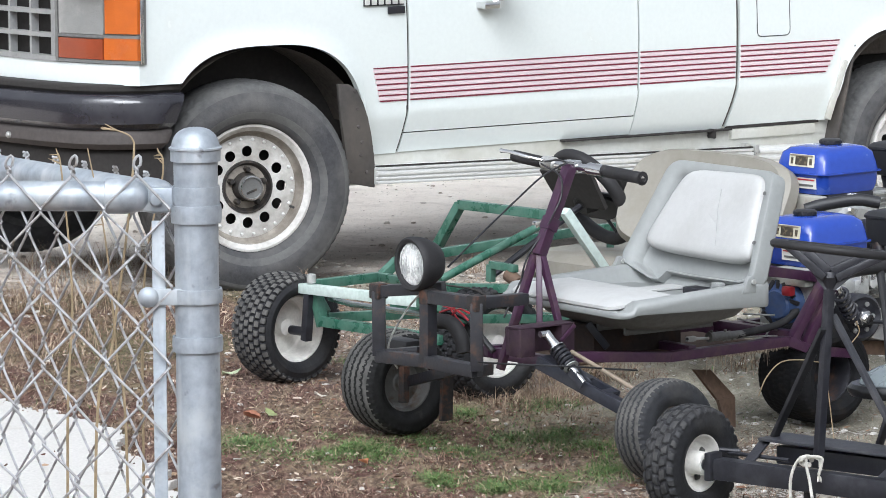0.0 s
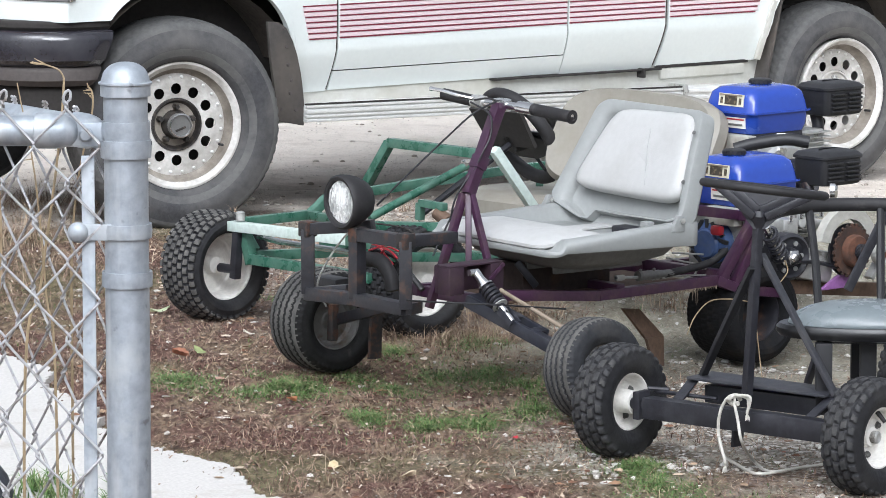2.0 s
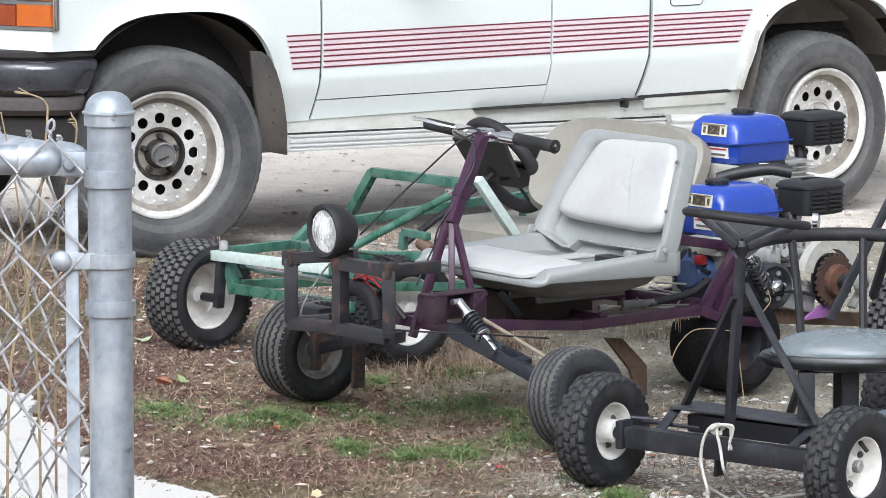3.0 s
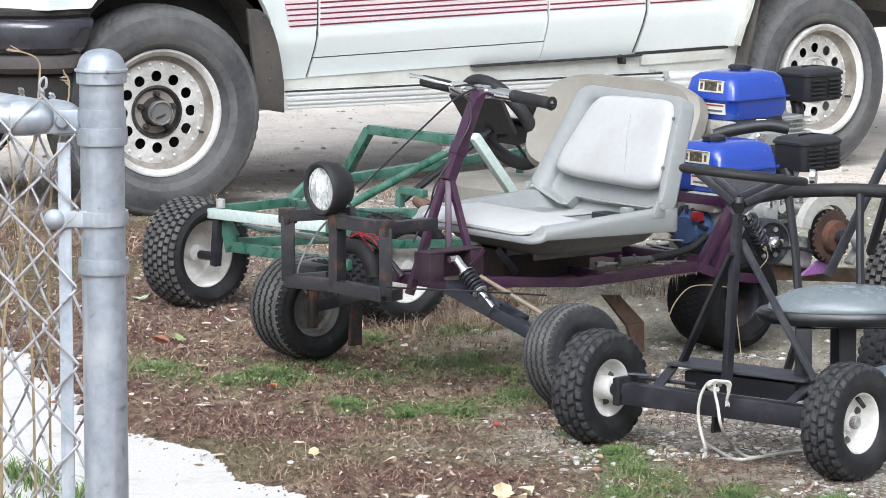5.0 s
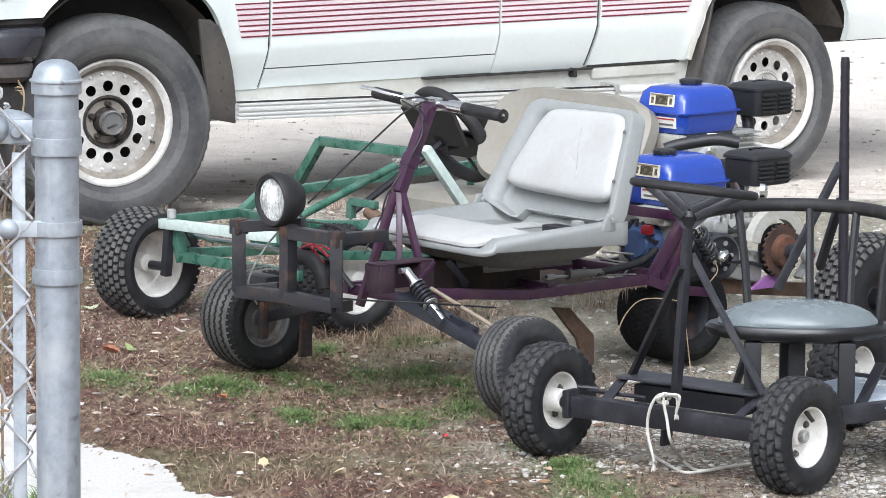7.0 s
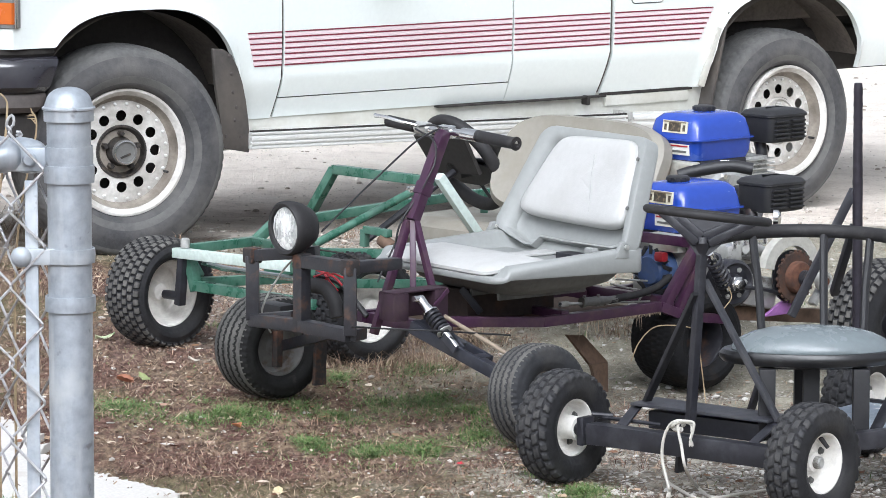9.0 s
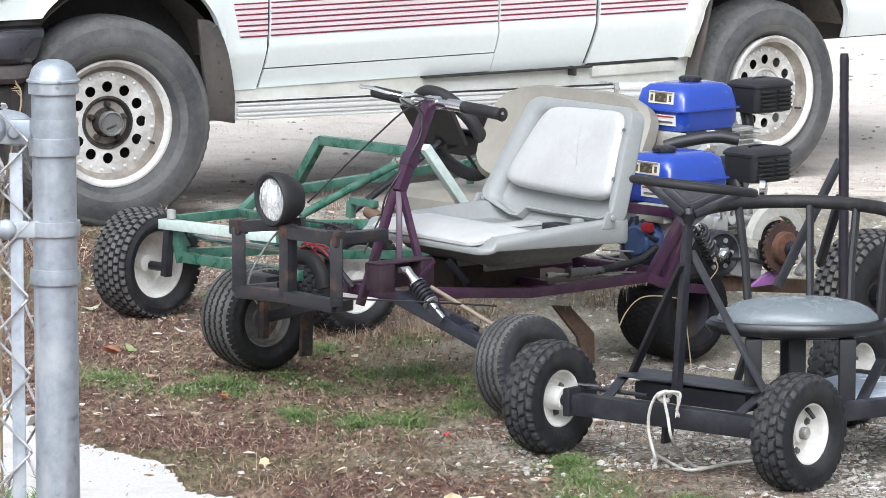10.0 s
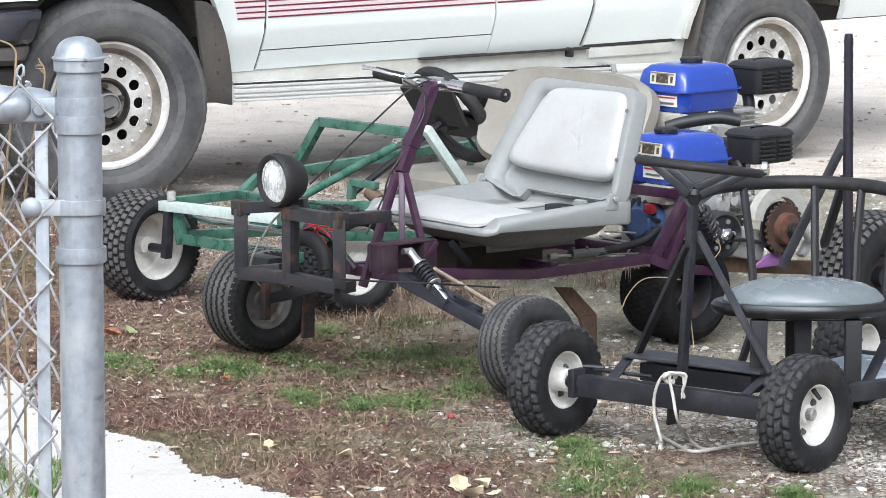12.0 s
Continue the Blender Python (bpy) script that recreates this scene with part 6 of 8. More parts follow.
def engine(parent_name, origin, turn, label, recoil_paint=None, cap_x=0.012, rear=0.0):
    en = thing(parent_name, origin, label, "engine", "blue engines", turn=turn)

    en.scale = (1.14, 1.14, 1.0)

    def rbox(name, c, s, mat, r=0.012, owner=None, lab="", m=None):
        return part(name, box(bmesh.new(), c, s, m, r), mat, owner or en, lab, local=True)

    def tank_ring(k, z, r=0.03):
        return [(x, y, z) for x, y in rounded(-0.108 - k, 0.108 + k, -0.09 - k, 0.09 + k, r)]

    bm = loft(bmesh.new(), [tank_ring(-0.02, 0.225), tank_ring(-0.006, 0.23), tank_ring(0.0, 0.25), tank_ring(0.002, 0.287), tank_ring(0.009, 0.288), tank_ring(0.009, 0.292), tank_ring(0.002, 0.293), tank_ring(-0.002, 0.32), tank_ring(-0.008, 0.345), tank_ring(-0.022, 0.36), tank_ring(-0.05, 0.366)])
    tank = part("fuel_tank", bm, BLUE, en, "glossy blue fuel tank", local=True)
    cap = part("fuel_cap", lathe(bmesh.new(), [(0.0, 0.36), (0.021, 0.362), (0.022, 0.366), (0.028, 0.367), (0.029, 0.378), (0.025, 0.381), (0, 0.382)], pose(cap_x, 0.0, 0), 24), BLACK_PLASTIC, tank, "black fuel cap", local=True)
    for i in range(12):
        a = 2 * math.pi * i / 12
        part("cap_ridge", box(bmesh.new(), (cap_x + 0.0285 * math.cos(a), 0.0285 * math.sin(a), 0.373), (0.0055, 0.0055, 0.009), pose(0, 0, 0, 0, 0, math.degrees(a)), 0.002), BLACK_PLASTIC, cap, local=True)
    # labels on the forward face: a picture panel and a small printed one
    lab = part("warning_label", box(bmesh.new(), (-0.1065, -0.012, 0.327), (0.003, 0.088, 0.036), pose(0, 0, 0, 0, 6, 0)), LABEL_CREAM, tank, "cream warning label", local=True)
    part("label_picture", box(bmesh.new(), (-0.1085, -0.012, 0.327), (0.002, 0.042, 0.026), pose(0, 0, 0, 0, 6, 0)), LABEL_DARK, lab, local=True)
    part("label_band", box(bmesh.new(), (-0.1085, -0.012, 0.342), (0.002, 0.08, 0.004), pose(0, 0, 0, 0, 6, 0)), TAN_ROD, lab, local=True)
    for y in (0.021, -0.045):
        part("label_figure", box(bmesh.new(), (-0.1085, y, 0.325), (0.002, 0.008, 0.018), pose(0, 0, 0, 0, 6, 0)), LABEL_DARK, lab, local=True)
    lab = part("maker_label", box(bmesh.new(), (-0.108, -0.03, 0.262), (0.003, 0.07, 0.032)), LABEL_WHITE, tank, "white printed label", local=True)
    part("label_bar", box(bmesh.new(), (-0.11, -0.03, 0.272), (0.002, 0.06, 0.004)), RED, lab, local=True)
    part("label_bar", box(bmesh.new(), (-0.11, -0.03, 0.256), (0.002, 0.05, 0.006)), SHELL_UNDER, lab, local=True)
    # black silencer cover: a squared shell with a domed lid and louvres on its near side
    def shell_ring(k, z):
        return [(x + rear, y, z) for x, y in rounded(0.145 - k, 0.285 + k, -0.103 - k, 0.012 + k, 0.02)]

    bm = loft(bmesh.new(), [shell_ring(-0.012, 0.262), shell_ring(-0.002, 0.266), shell_ring(0.0, 0.272), shell_ring(0.0, 0.338), shell_ring(0.004, 0.34), shell_ring(0.004, 0.347), shell_ring(-0.004, 0.357), shell_ring(-0.02, 0.362), shell_ring(-0.045, 0.364)])
    muffler = part("silencer", bm, BLACK_PLASTIC, en, "black louvred silencer cover", local=True)
    for col in range(2):
        for row in range(5):
            rbox("louvre", (0.183 + rear + 0.062 * col, -0.106, 0.277 + 0.0125 * row), (0.05, 0.01, 0.006), BLACK_PLASTIC, 0.0022, muffler)
    for i in range(7):
        rbox("cooling_fin", (0.155, 0.0, 0.13 + 0.014 * i), (0.1, 0.15, 0.004), CAST, 0.001)
    rbox("cylinder", (0.15, 0.0, 0.17), (0.09, 0.12, 0.11), CAST, 0.01)
    rbox("crankcase", (0.0, 0.0, 0.11), (0.2, 0.2, 0.2), CAST, 0.02, lab="cast grey crankcase")
    rbox("engine_foot", (0.0, 0.0, 0.008), (0.24, 0.18, 0.016), CAST, 0.004)
    rbox("tank_mount", (0.0, 0.0, 0.215), (0.17, 0.17, 0.03), BLACK_STEEL, 0.006)
    part("exhaust_pipe", pipe(bmesh.new(), smooth_path([(0.19, -0.03, 0.27), (0.19, -0.04, 0.22), (0.19, -0.02, 0.17)], 5), 0.016, 12), RUSTY_BLACK, en, local=True)
    # recoil starter in blue on the forward side, with a red switch
    face = Matrix.Translation((-0.1, 0.0, 0.12)) @ Matrix.Rotation(radians(-90), 4, "Y")
    recoil = part("recoil_housing", lathe(bmesh.new(), [(0.07, 0), (0.07, 0.012), (0.064, 0.024), (0.042, 0.03), (0.038, 0.036), (0, 0.038)], face, 36), recoil_paint or RECOIL_BLUE, en, "dusty blue recoil starter housing", local=True)
    for i in range(14):
        a = 2 * math.pi * i / 14
        part("vent_slot", box(bmesh.new(), face @ Vector((0.056 * math.cos(a), 0.056 * math.sin(a), 0.024)), (0.01, 0.012, 0.03), Matrix.Rotation(a, 4, "X"), 0.002), BLACK_PLASTIC, recoil, local=True)
    rbox("stop_switch", (-0.14, -0.05, 0.165), (0.022, 0.032, 0.028), RED, 0.008, lab="red stop switch")
    rbox("control_box", (-0.112, -0.045, 0.203), (0.03, 0.1, 0.05), CREAM_METAL, 0.004, lab="pale control box")
    # output side: clutch drum, bolts
    out = Matrix.Translation((-0.005, -0.09, 0.09)) @ Matrix.Rotation(radians(90), 4, "X")
    side = part("side_cover", lathe(bmesh.new(), [(0.105, 0), (0.105, 0.01), (0.095, 0.02), (0, 0.02)], out, 32), CAST, en, local=True)
    for i in range(7):
        a = 2 * math.pi * i / 7
        part("cover_bolt", lathe(bmesh.new(), [(0.008, 0.012), (0.008, 0.026), (0, 0.026)], out @ pose(0.094 * math.cos(a), 0.094 * math.sin(a), 0), 6), CHROME, side, local=True)
    clutch = part("clutch_drum", lathe(bmesh.new(), [(0.06, 0.04), (0.067, 0.045), (0.067, 0.08), (0.058, 0.086), (0.05, 0.076), (0.028, 0.076), (0.024, 0.09), (0.016, 0.094), (0, 0.094)], out, 32), BLACK_STEEL, en, "black clutch drum", local=True)
    part("clutch_nut", lathe(bmesh.new(), [(0.022, 0.08), (0.022, 0.096), (0.013, 0.098), (0.013, 0.11), (0, 0.112)], out, 6), CHROME, clutch, local=True)
    for i in range(6):
        a = 2 * math.pi * i / 6
        part("clutch_hole", lathe(bmesh.new(), [(0.007, 0.064), (0.007, 0.0675), (0, 0.0675)], out @ pose(0.041 * math.cos(a), 0.041 * math.sin(a), 0.012), 8), CAST, clutch, local=True)
    return en


engine("petrol_engine", tuple(pw(1.09, -0.01, 0.209)), P_TURN, "blue single-cylinder engine bolted to the purple go-kart", cap_x=-0.035, rear=0.034)

# chain drive and guard beside the engine
sp = Matrix.Translation((0.891, 12.098, 0.303)) @ aim((0, 0, 0), P_NEAR)
bm = lathe(bmesh.new(), [(0.0, 0.004), (0.07, 0.004), (0.07, -0.004), (0.0, -0.004)], sp, 36)
for i in range(24):
    a = 2 * math.pi * i / 24
    box(bm, sp @ Vector((0.072 * math.cos(a), 0.072 * math.sin(a), 0)), (0.009, 0.009, 0.006), (sp @ Matrix.Rotation(a, 4, "Z")).to_3x3().to_4x4(), 0.001)
sprocket = part("sprocket", bm, SPROCKET_BROWN, purple, "rusty chain sprocket")
part("sprocket_hub", lathe(bmesh.new(), [(0.046, 0.0), (0.046, 0.02), (0.042, 0.026), (0.02, 0.03), (0.016, 0.05), (0, 0.05)], sp, 24), RUST, sprocket)
for i in range(3):
    part("hub_gear", lathe(bmesh.new(), [(0.018, 0.032 + 0.008 * i), (0.022, 0.034 + 0.008 * i), (0.022, 0.037 + 0.008 * i), (0.018, 0.039 + 0.008 * i)], sp, 18), RUSTY_BLACK, sprocket)
bm = bmesh.new()
ring_in, ring_out = [], []
for k in range(21):
    a = radians(-20 + 190 * k / 20)
    p = sp @ Vector((0, 0, -0.01))
    up, bk = Vector((0, 0, 1)), P_BACK
    ring_in.append(p + bk * (0.076 * math.cos(a)) + up * (0.012 + 0.076 * math.sin(a)))
    ring_out.append(p + bk * (0.112 * math.cos(a)) + up * (0.014 + 0.108 * math.sin(a)))
vi, vo = [bm.verts.new(p) for p in ring_in], [bm.verts.new(p) for p in ring_out]
wi, wo = [bm.verts.new(p - P_NEAR * 0.03) for p in ring_in], [bm.verts.new(p - P_NEAR * 0.03) for p in ring_out]
for k in range(20):
    bm.faces.new((vi[k], vi[k + 1], vo[k + 1], vo[k]))
    bm.faces.new((vo[k], vo[k + 1], wo[k + 1], wo[k]))
    bm.faces.new((wi[k], wi[k + 1], vi[k + 1], vi[k]))
    bm.faces.new((wi[k], wo[k], wo[k + 1], wi[k + 1]))
part("chain_guard", bm, CREAM_METAL, purple, "cream painted chain guard")
part("guard_backing", lathe(bmesh.new(), [(0.076, -0.014), (0.076, -0.02), (0, -0.02)], sp @ pose(0, 0, 0), 32), RUSTY_BLACK, purple)
wm = Matrix.Translation((0.978, 12.176, 0.280)) @ aim((0, 0, 0), P_NEAR)
part("idler_pulley", lathe(bmesh.new(), [(0, 0.008), (0.016, 0.008), (0.018, 0.012), (0.026, 0.012), (0.03, 0.0), (0.026, -0.012), (0, -0.012)], wm, 24), CAST, purple, "grey idler pulley")
part("idler_bush", lathe(bmesh.new(), [(0, 0.014), (0.011, 0.014), (0.014, 0.004)], wm, 16), RUST, purple)
part("tensioner_arm", beam(bmesh.new(), (0.980, 12.205, 0.265), (0.946, 12.174, 0.213), 0.03, 0.014), CAST, purple, "grey tensioner arm")
q0, q1 = Vector((0.634, 11.842, 0.404)), Vector((0.691, 11.947, 0.288))
rs = part("shock_absorber", pipe(bmesh.new(), [q0, q1], 0.01, 10), CHROME, purple, "small coil shock absorber")
qm, ql = aim(q0, q1), (q1 - q0).length
part("coil_spring", pipe(bmesh.new(), [qm @ Vector((0.02 * math.cos(a), 0.02 * math.sin(a), ql * (0.15 + 0.7 * a / (2 * math.pi * 6)))) for a in np.arange(0, 2 * math.pi * 6, 0.45)], 0.005, 6), BLACK_STEEL, rs)
part("drive_chain", pipe(bmesh.new(), smooth_path([(0.720, 11.972, 0.288), (0.796, 12.040, 0.275), (0.880, 12.102, 0.246)], 6), 0.006, 6), RUSTY_BLACK, purple, "oily drive chain")
part("gearbox_casting", box(bmesh.new(), (0.775, 12.088, 0.264), (0.13, 0.06, 0.09), pose(0, 0, 0, 0, 12, P_TURN), 0.014), CAST, purple, "grey gearbox casting")
part("carburettor", box(bmesh.new(), (0.699, 12.047, 0.380), (0.06, 0.05, 0.045), pose(0, 0, 0, 0, 0, P_TURN), 0.012), CAST, purple, "grey carburettor")
part("intake_pipe", pipe(bmesh.new(), smooth_path([(0.751, 12.107, 0.382), (0.802, 12.153, 0.369), (0.840, 12.186, 0.340)], 5), 0.016, 10), CAST, purple)
for k in range(4):
    part("stud_nut", lathe(bmesh.new(), [(0.007, 0), (0.007, 0.02), (0, 0.022)], Matrix.Translation((0.713, 12.020, 0.394)) @ pose(0.03 * k, 0.02 * k, 0.006 * (k % 2)), 6), CHROME, purple)
part("exhaust_tip", lathe(bmesh.new(), [(0.0, 0.012), (0.016, 0.01), (0.026, 0.002), (0.028, -0.012), (0, -0.012)], Matrix.Translation((0.845, 12.191, 0.461)) @ aim((0, 0, 0), P_NEAR + P_BACK), 20), CHROME, purple, "bright exhaust shield")


# ---- green tube-framed go-kart with tan bucket seat ----
G_AT, G_TURN = (-0.656, 12.488), 43.0
G_BACK, G_NEAR = Vector((math.cos(radians(G_TURN)), math.sin(radians(G_TURN)), 0)), Vector((math.sin(radians(G_TURN)), -math.cos(radians(G_TURN)), 0))
green = thing("go_kart", (*G_AT, 0.0), "green tube-framed go-kart with tan bucket seat", "go-kart", turn=G_TURN)


def gw(b, w, z):
    return Vector((*G_AT, 0)) + G_BACK * b + G_NEAR * w + Vector((0, 0, z))


cart_wheel(green, (-0.970, 12.824, 0.155), G_NEAR + G_BACK * 0.05, 0.335, 0.155, 0.1, "turf", RUBBER, WHITE_RIM, "turf-tread front wheel on white rim", dish=-0.35, hub=0.026, hub_out=0.03, dust=DUST_TREAD)
cart_wheel(green, Vector((-0.354, 12.436, 0.000)) + Vector((0, 0, 0.166)), G_NEAR, 0.335, 0.14, 0.1, "turf", RUBBER, WHITE_RIM, "turf-tread front wheel on white rim", dish=0.3, hub=0.026)
cart_wheel(green, gw(1.45, -0.42, 0.18), G_NEAR * -1, 0.36, 0.18, 0.09, "turf", RUBBER, WHITE_RIM, "rear wheel on white rim", dish=0.2)
cart_wheel(green, gw(1.45, 0.4, 0.18), G_NEAR, 0.36, 0.18, 0.09, "turf", RUBBER, WHITE_RIM, "rear wheel on white rim", dish=0.2)
part("rear_axle", pipe(bmesh.new(), [gw(1.45, -0.42, 0.18), gw(1.45, 0.4, 0.18)], 0.013, 10), CAST, green)

# front: crossbar painted pale where it is lit, spindle bracket, lower bar
part("front_crossbar", beam(bmesh.new(), (-0.918, 12.769, 0.281), (-0.546, 12.371, 0.292), 0.032, 0.03), LIT_GREEN, green, "green crossbar with its lit top painted pale")
part("front_crossbar", beam(bmesh.new(), (-0.546, 12.371, 0.292), gw(0, 0.36, 0.29), 0.032, 0.03), GREEN, green)
part("kingpin", beam(bmesh.new(), (-0.894, 12.744, 0.271), (-0.906, 12.757, 0.123), 0.026, 0.026), BLACK_STEEL, green, "dark kingpin bracket")
part("kingpin_cap", lathe(bmesh.new(), [(0, -0.01), (0.014, -0.01), (0.014, 0.014), (0.008, 0.018), (0, 0.018)], Matrix.Translation((-0.887, 12.736, 0.311)), 12), CAST, green, "steel kingpin cap")
part("spindle", pipe(bmesh.new(), [(-0.954, 12.808, 0.149), (-0.899, 12.749, 0.150)], 0.014, 10), BLACK_STEEL, green)
bars("front_strut", green, GREEN, 0.03, 0.03, [(-0.876, 12.754, 0.274), (-0.853, 12.729, 0.170)], [(-0.877, 12.784, 0.253), (-0.848, 12.753, 0.206)])
bars("lower_bar", green, GREEN, 0.03, 0.03, [(-0.859, 12.735, 0.186), (-0.479, 12.328, 0.186)], [(-0.848, 12.760, 0.192), (-0.574, 13.015, 0.171), (-0.269, 13.300, 0.172)])
part("steering_rod", pipe(bmesh.new(), [(-0.835, 12.768, 0.249), (-0.762, 12.691, 0.242), (-0.473, 12.380, 0.245)], 0.009, 8), CHROME, green, "bright steering rod")
bars("frame_rail", green, GREEN, 0.028, 0.028, [(-0.873, 12.778, 0.292), (-0.688, 12.950, 0.293), (-0.639, 12.996, 0.337), (-0.509, 13.117, 0.345), (-0.092, 13.424, 0.375), (0.067, 13.573, 0.376)])
bars("frame_rail", green, GREEN, 0.026, 0.026, [(-0.687, 12.924, 0.294), (-0.553, 12.524, 0.325), (-0.468, 12.493, 0.318), (-0.267, 12.364, 0.332)], [gw(0.0, 0.33, 0.26), gw(0.6, 0.3, 0.2), gw(1.5, 0.3, 0.2)], [gw(0.3, -0.32, 0.2), gw(1.5, -0.3, 0.2)], [gw(0.5, -0.32, 0.2), gw(0.5, 0.32, 0.2)], [gw(1.5, -0.3, 0.2), gw(1.5, 0.3, 0.2)])
part("brace_tube", pipe(bmesh.new(), [(-0.501, 12.742, 0.309), (-0.207, 12.934, 0.449)], 0.0125, 12), GREEN, green, "round green brace tube")
part("tube_clamp", box(bmesh.new(), (-0.213, 12.928, 0.454), (0.03, 0.02, 0.02), pose(0, 0, 0, 0, 0, G_TURN), 0.004), CHROME, green)
# dash hoop, its near leg painted pale as brightly lit
HA, HB1, HC, HD = (-0.516, 12.954, 0.388), (-0.445, 12.878, 0.521), (-0.141, 12.552, 0.521), (-0.001, 12.636, 0.339)
bars("dash_hoop", green, GREEN, 0.028, 0.028, [HA, HB1, HC], label="green dash hoop")
bars("dash_hoop", green, LIT_GREEN, 0.028, 0.028, [(-0.127, 12.538, 0.539), HD])
bars("pedal_bracket", green, GREEN, 0.022, 0.022, [(-0.347, 12.597, 0.322), (-0.345, 12.595, 0.374), (-0.270, 12.514, 0.371)])
part("master_cylinder", pipe(bmesh.new(), [(-0.294, 12.540, 0.351), (-0.260, 12.503, 0.329)], 0.02, 10), RUSTY_PLATE, green)
part("cable", pipe(bmesh.new(), smooth_path([(-0.518, 12.487, 0.330), (-0.450, 12.444, 0.329), (-0.382, 12.370, 0.326), (-0.331, 12.316, 0.303)], 6), 0.003, 5), DARK, green)

# steering wheel
SWC = Vector((-0.050, 13.081, 0.520))
sw_axis = (G_BACK * 0.86 + Vector((0, 0, 0.5)) + G_NEAR * 0.1).normalized()
swm = aim(SWC, SWC + sw_axis)
sw = part("steering_wheel", pipe(bmesh.new(), [swm @ Vector((0.152 * math.cos(a), 0.152 * math.sin(a), 0)) for a in [2 * math.pi * k / 48 for k in range(48)]], 0.021, 12, closed=True), GRIP, green, "black padded steering wheel")
part("steering_hub", lathe(bmesh.new(), [(0, -0.05), (0.03, -0.05), (0.045, -0.01), (0.04, 0.012), (0, 0.015)], swm, 20), BLACK_PLASTIC, sw)
for k, a in enumerate((radians(0), radians(180), radians(250))):
    for off in (-0.018, 0.018) if k < 2 else (0.0,):
        side = Vector((-math.sin(a), math.cos(a), 0)) * off
        part("spoke", beam(bmesh.new(), swm @ (Vector((0.02 * math.cos(a), 0.02 * math.sin(a), 0)) + side), swm @ (Vector((0.14 * math.cos(a), 0.14 * math.sin(a), 0)) + side), 0.022, 0.01), BLACK_PLASTIC, sw)
part("spoke_plate", prism(bmesh.new(), [(-0.15, -0.005), (-0.06, 0.02), (0.06, 0.02), (0.15, -0.005), (0.14, -0.045), (0.05, -0.075), (-0.05, -0.075), (-0.14, -0.045)], 0.022, swm @ pose(0, 0, -0.012), 0.006), BLACK_PLASTIC, sw, "broad black spoke plate")
for y in (-0.012, -0.034):
    part("spoke_rib", box(bmesh.new(), swm @ Vector((0, y, 0.012)), (0.2, 0.006, 0.006), swm.to_3x3().to_4x4(), 0.002), BLACK_PLASTIC, sw)
part("steering_column", pipe(bmesh.new(), [SWC - sw_axis * 0.03, SWC - sw_axis * 0.42], 0.011, 8), BLACK_STEEL, green)
part("dash_panel", prism(bmesh.new(), [(-0.13, 0.0), (0.11, -0.01), (0.13, 0.12), (-0.14, 0.13)], 0.012, aim(SWC - sw_axis * 0.05, SWC)), DARK, green, "dark dash panel")


# tan bucket seat: a rounded shell back and cushion
def super_ring(m, w, h, y0, z, power=0.55, n=40):
    out = []
    for k in range(n):
        a = 2 * math.pi * k / n
        c, s = math.cos(a), math.sin(a)
        out.append(m @ Vector((math.copysign(abs(c) ** power, c) * w, y0 + math.copysign(abs(s) ** power, s) * h, z)))
    return out


rot = Matrix((G_NEAR, G_BACK, Vector((0, 0, 1)))).transposed().to_4x4()
back_c = Vector((0.292, 12.757, 0.53))
bm_m = Matrix.Translation(back_c) @ rot @ Matrix.Rotation(radians(-28), 4, "X") @ Matrix.Rotation(radians(90), 4, "X")
rings = [super_ring(bm_m, w, h, 0.0, z) for w, h, z in ((0.228, 0.096, -0.072), (0.308, 0.144, -0.058), (0.34, 0.168, -0.019), (0.34, 0.168, 0.019), (0.318, 0.154, 0.043), (0.245, 0.115, 0.029), (0.136, 0.058, 0.019))]
part("seat_back", loft(bmesh.new(), rings), TAN_VINYL, green, "tan bucket seat back")
base_m = Matrix.Translation((-0.065, 13.039, 0.321)) @ rot @ pose(0, 0.13, -0.02)
rings = [super_ring(base_m, w, h, 0.0, z) for w, h, z in ((0.17, 0.15, -0.07), (0.22, 0.21, -0.05), (0.24, 0.235, -0.01), (0.235, 0.23, 0.03), (0.2, 0.19, 0.05), (0.1, 0.09, 0.045))]
part("seat_base", loft(bmesh.new(), rings), TAN_VINYL, green, "tan seat cushion")
bars("seat_support", green, GREEN, 0.024, 0.024, [gw(0.75, 0.1, 0.2), gw(0.75, 0.1, 0.33)], [gw(1.0, -0.1, 0.2), gw(1.0, -0.1, 0.36)])
part("engine_deck", box(bmesh.new(), gw(1.4, 0.38, 0.337), (0.3, 0.3, 0.014), pose(0, 0, 0, 0, 0, G_TURN), 0.003), BLACK_STEEL, green)
bars("deck_post", green, GREEN, 0.026, 0.026, [gw(1.3, 0.3, 0.2), gw(1.3, 0.3, 0.33)], [gw(1.52, 0.3, 0.2), gw(1.52, 0.3, 0.33)])
engine("petrol_engine", ((0.649, 12.690, 0.620)[0], (0.649, 12.690, 0.620)[1], 0.353), G_TURN, "blue single-cylinder engine on the green go-kart", BLACK_STEEL, rear=0.014)
part("air_duct", pipe(bmesh.new(), smooth_path([(0.572, 12.429, 0.553), (0.620, 12.431, 0.567), (0.719, 12.434, 0.582), (0.788, 12.433, 0.573)], 5), 0.018, 10), BLACK_PLASTIC, green, "black rounded air duct")
part("wing_nut", box(bmesh.new(), (0.708, 12.435, 0.594), (0.03, 0.006, 0.012), None, 0.002), CHROME, green)


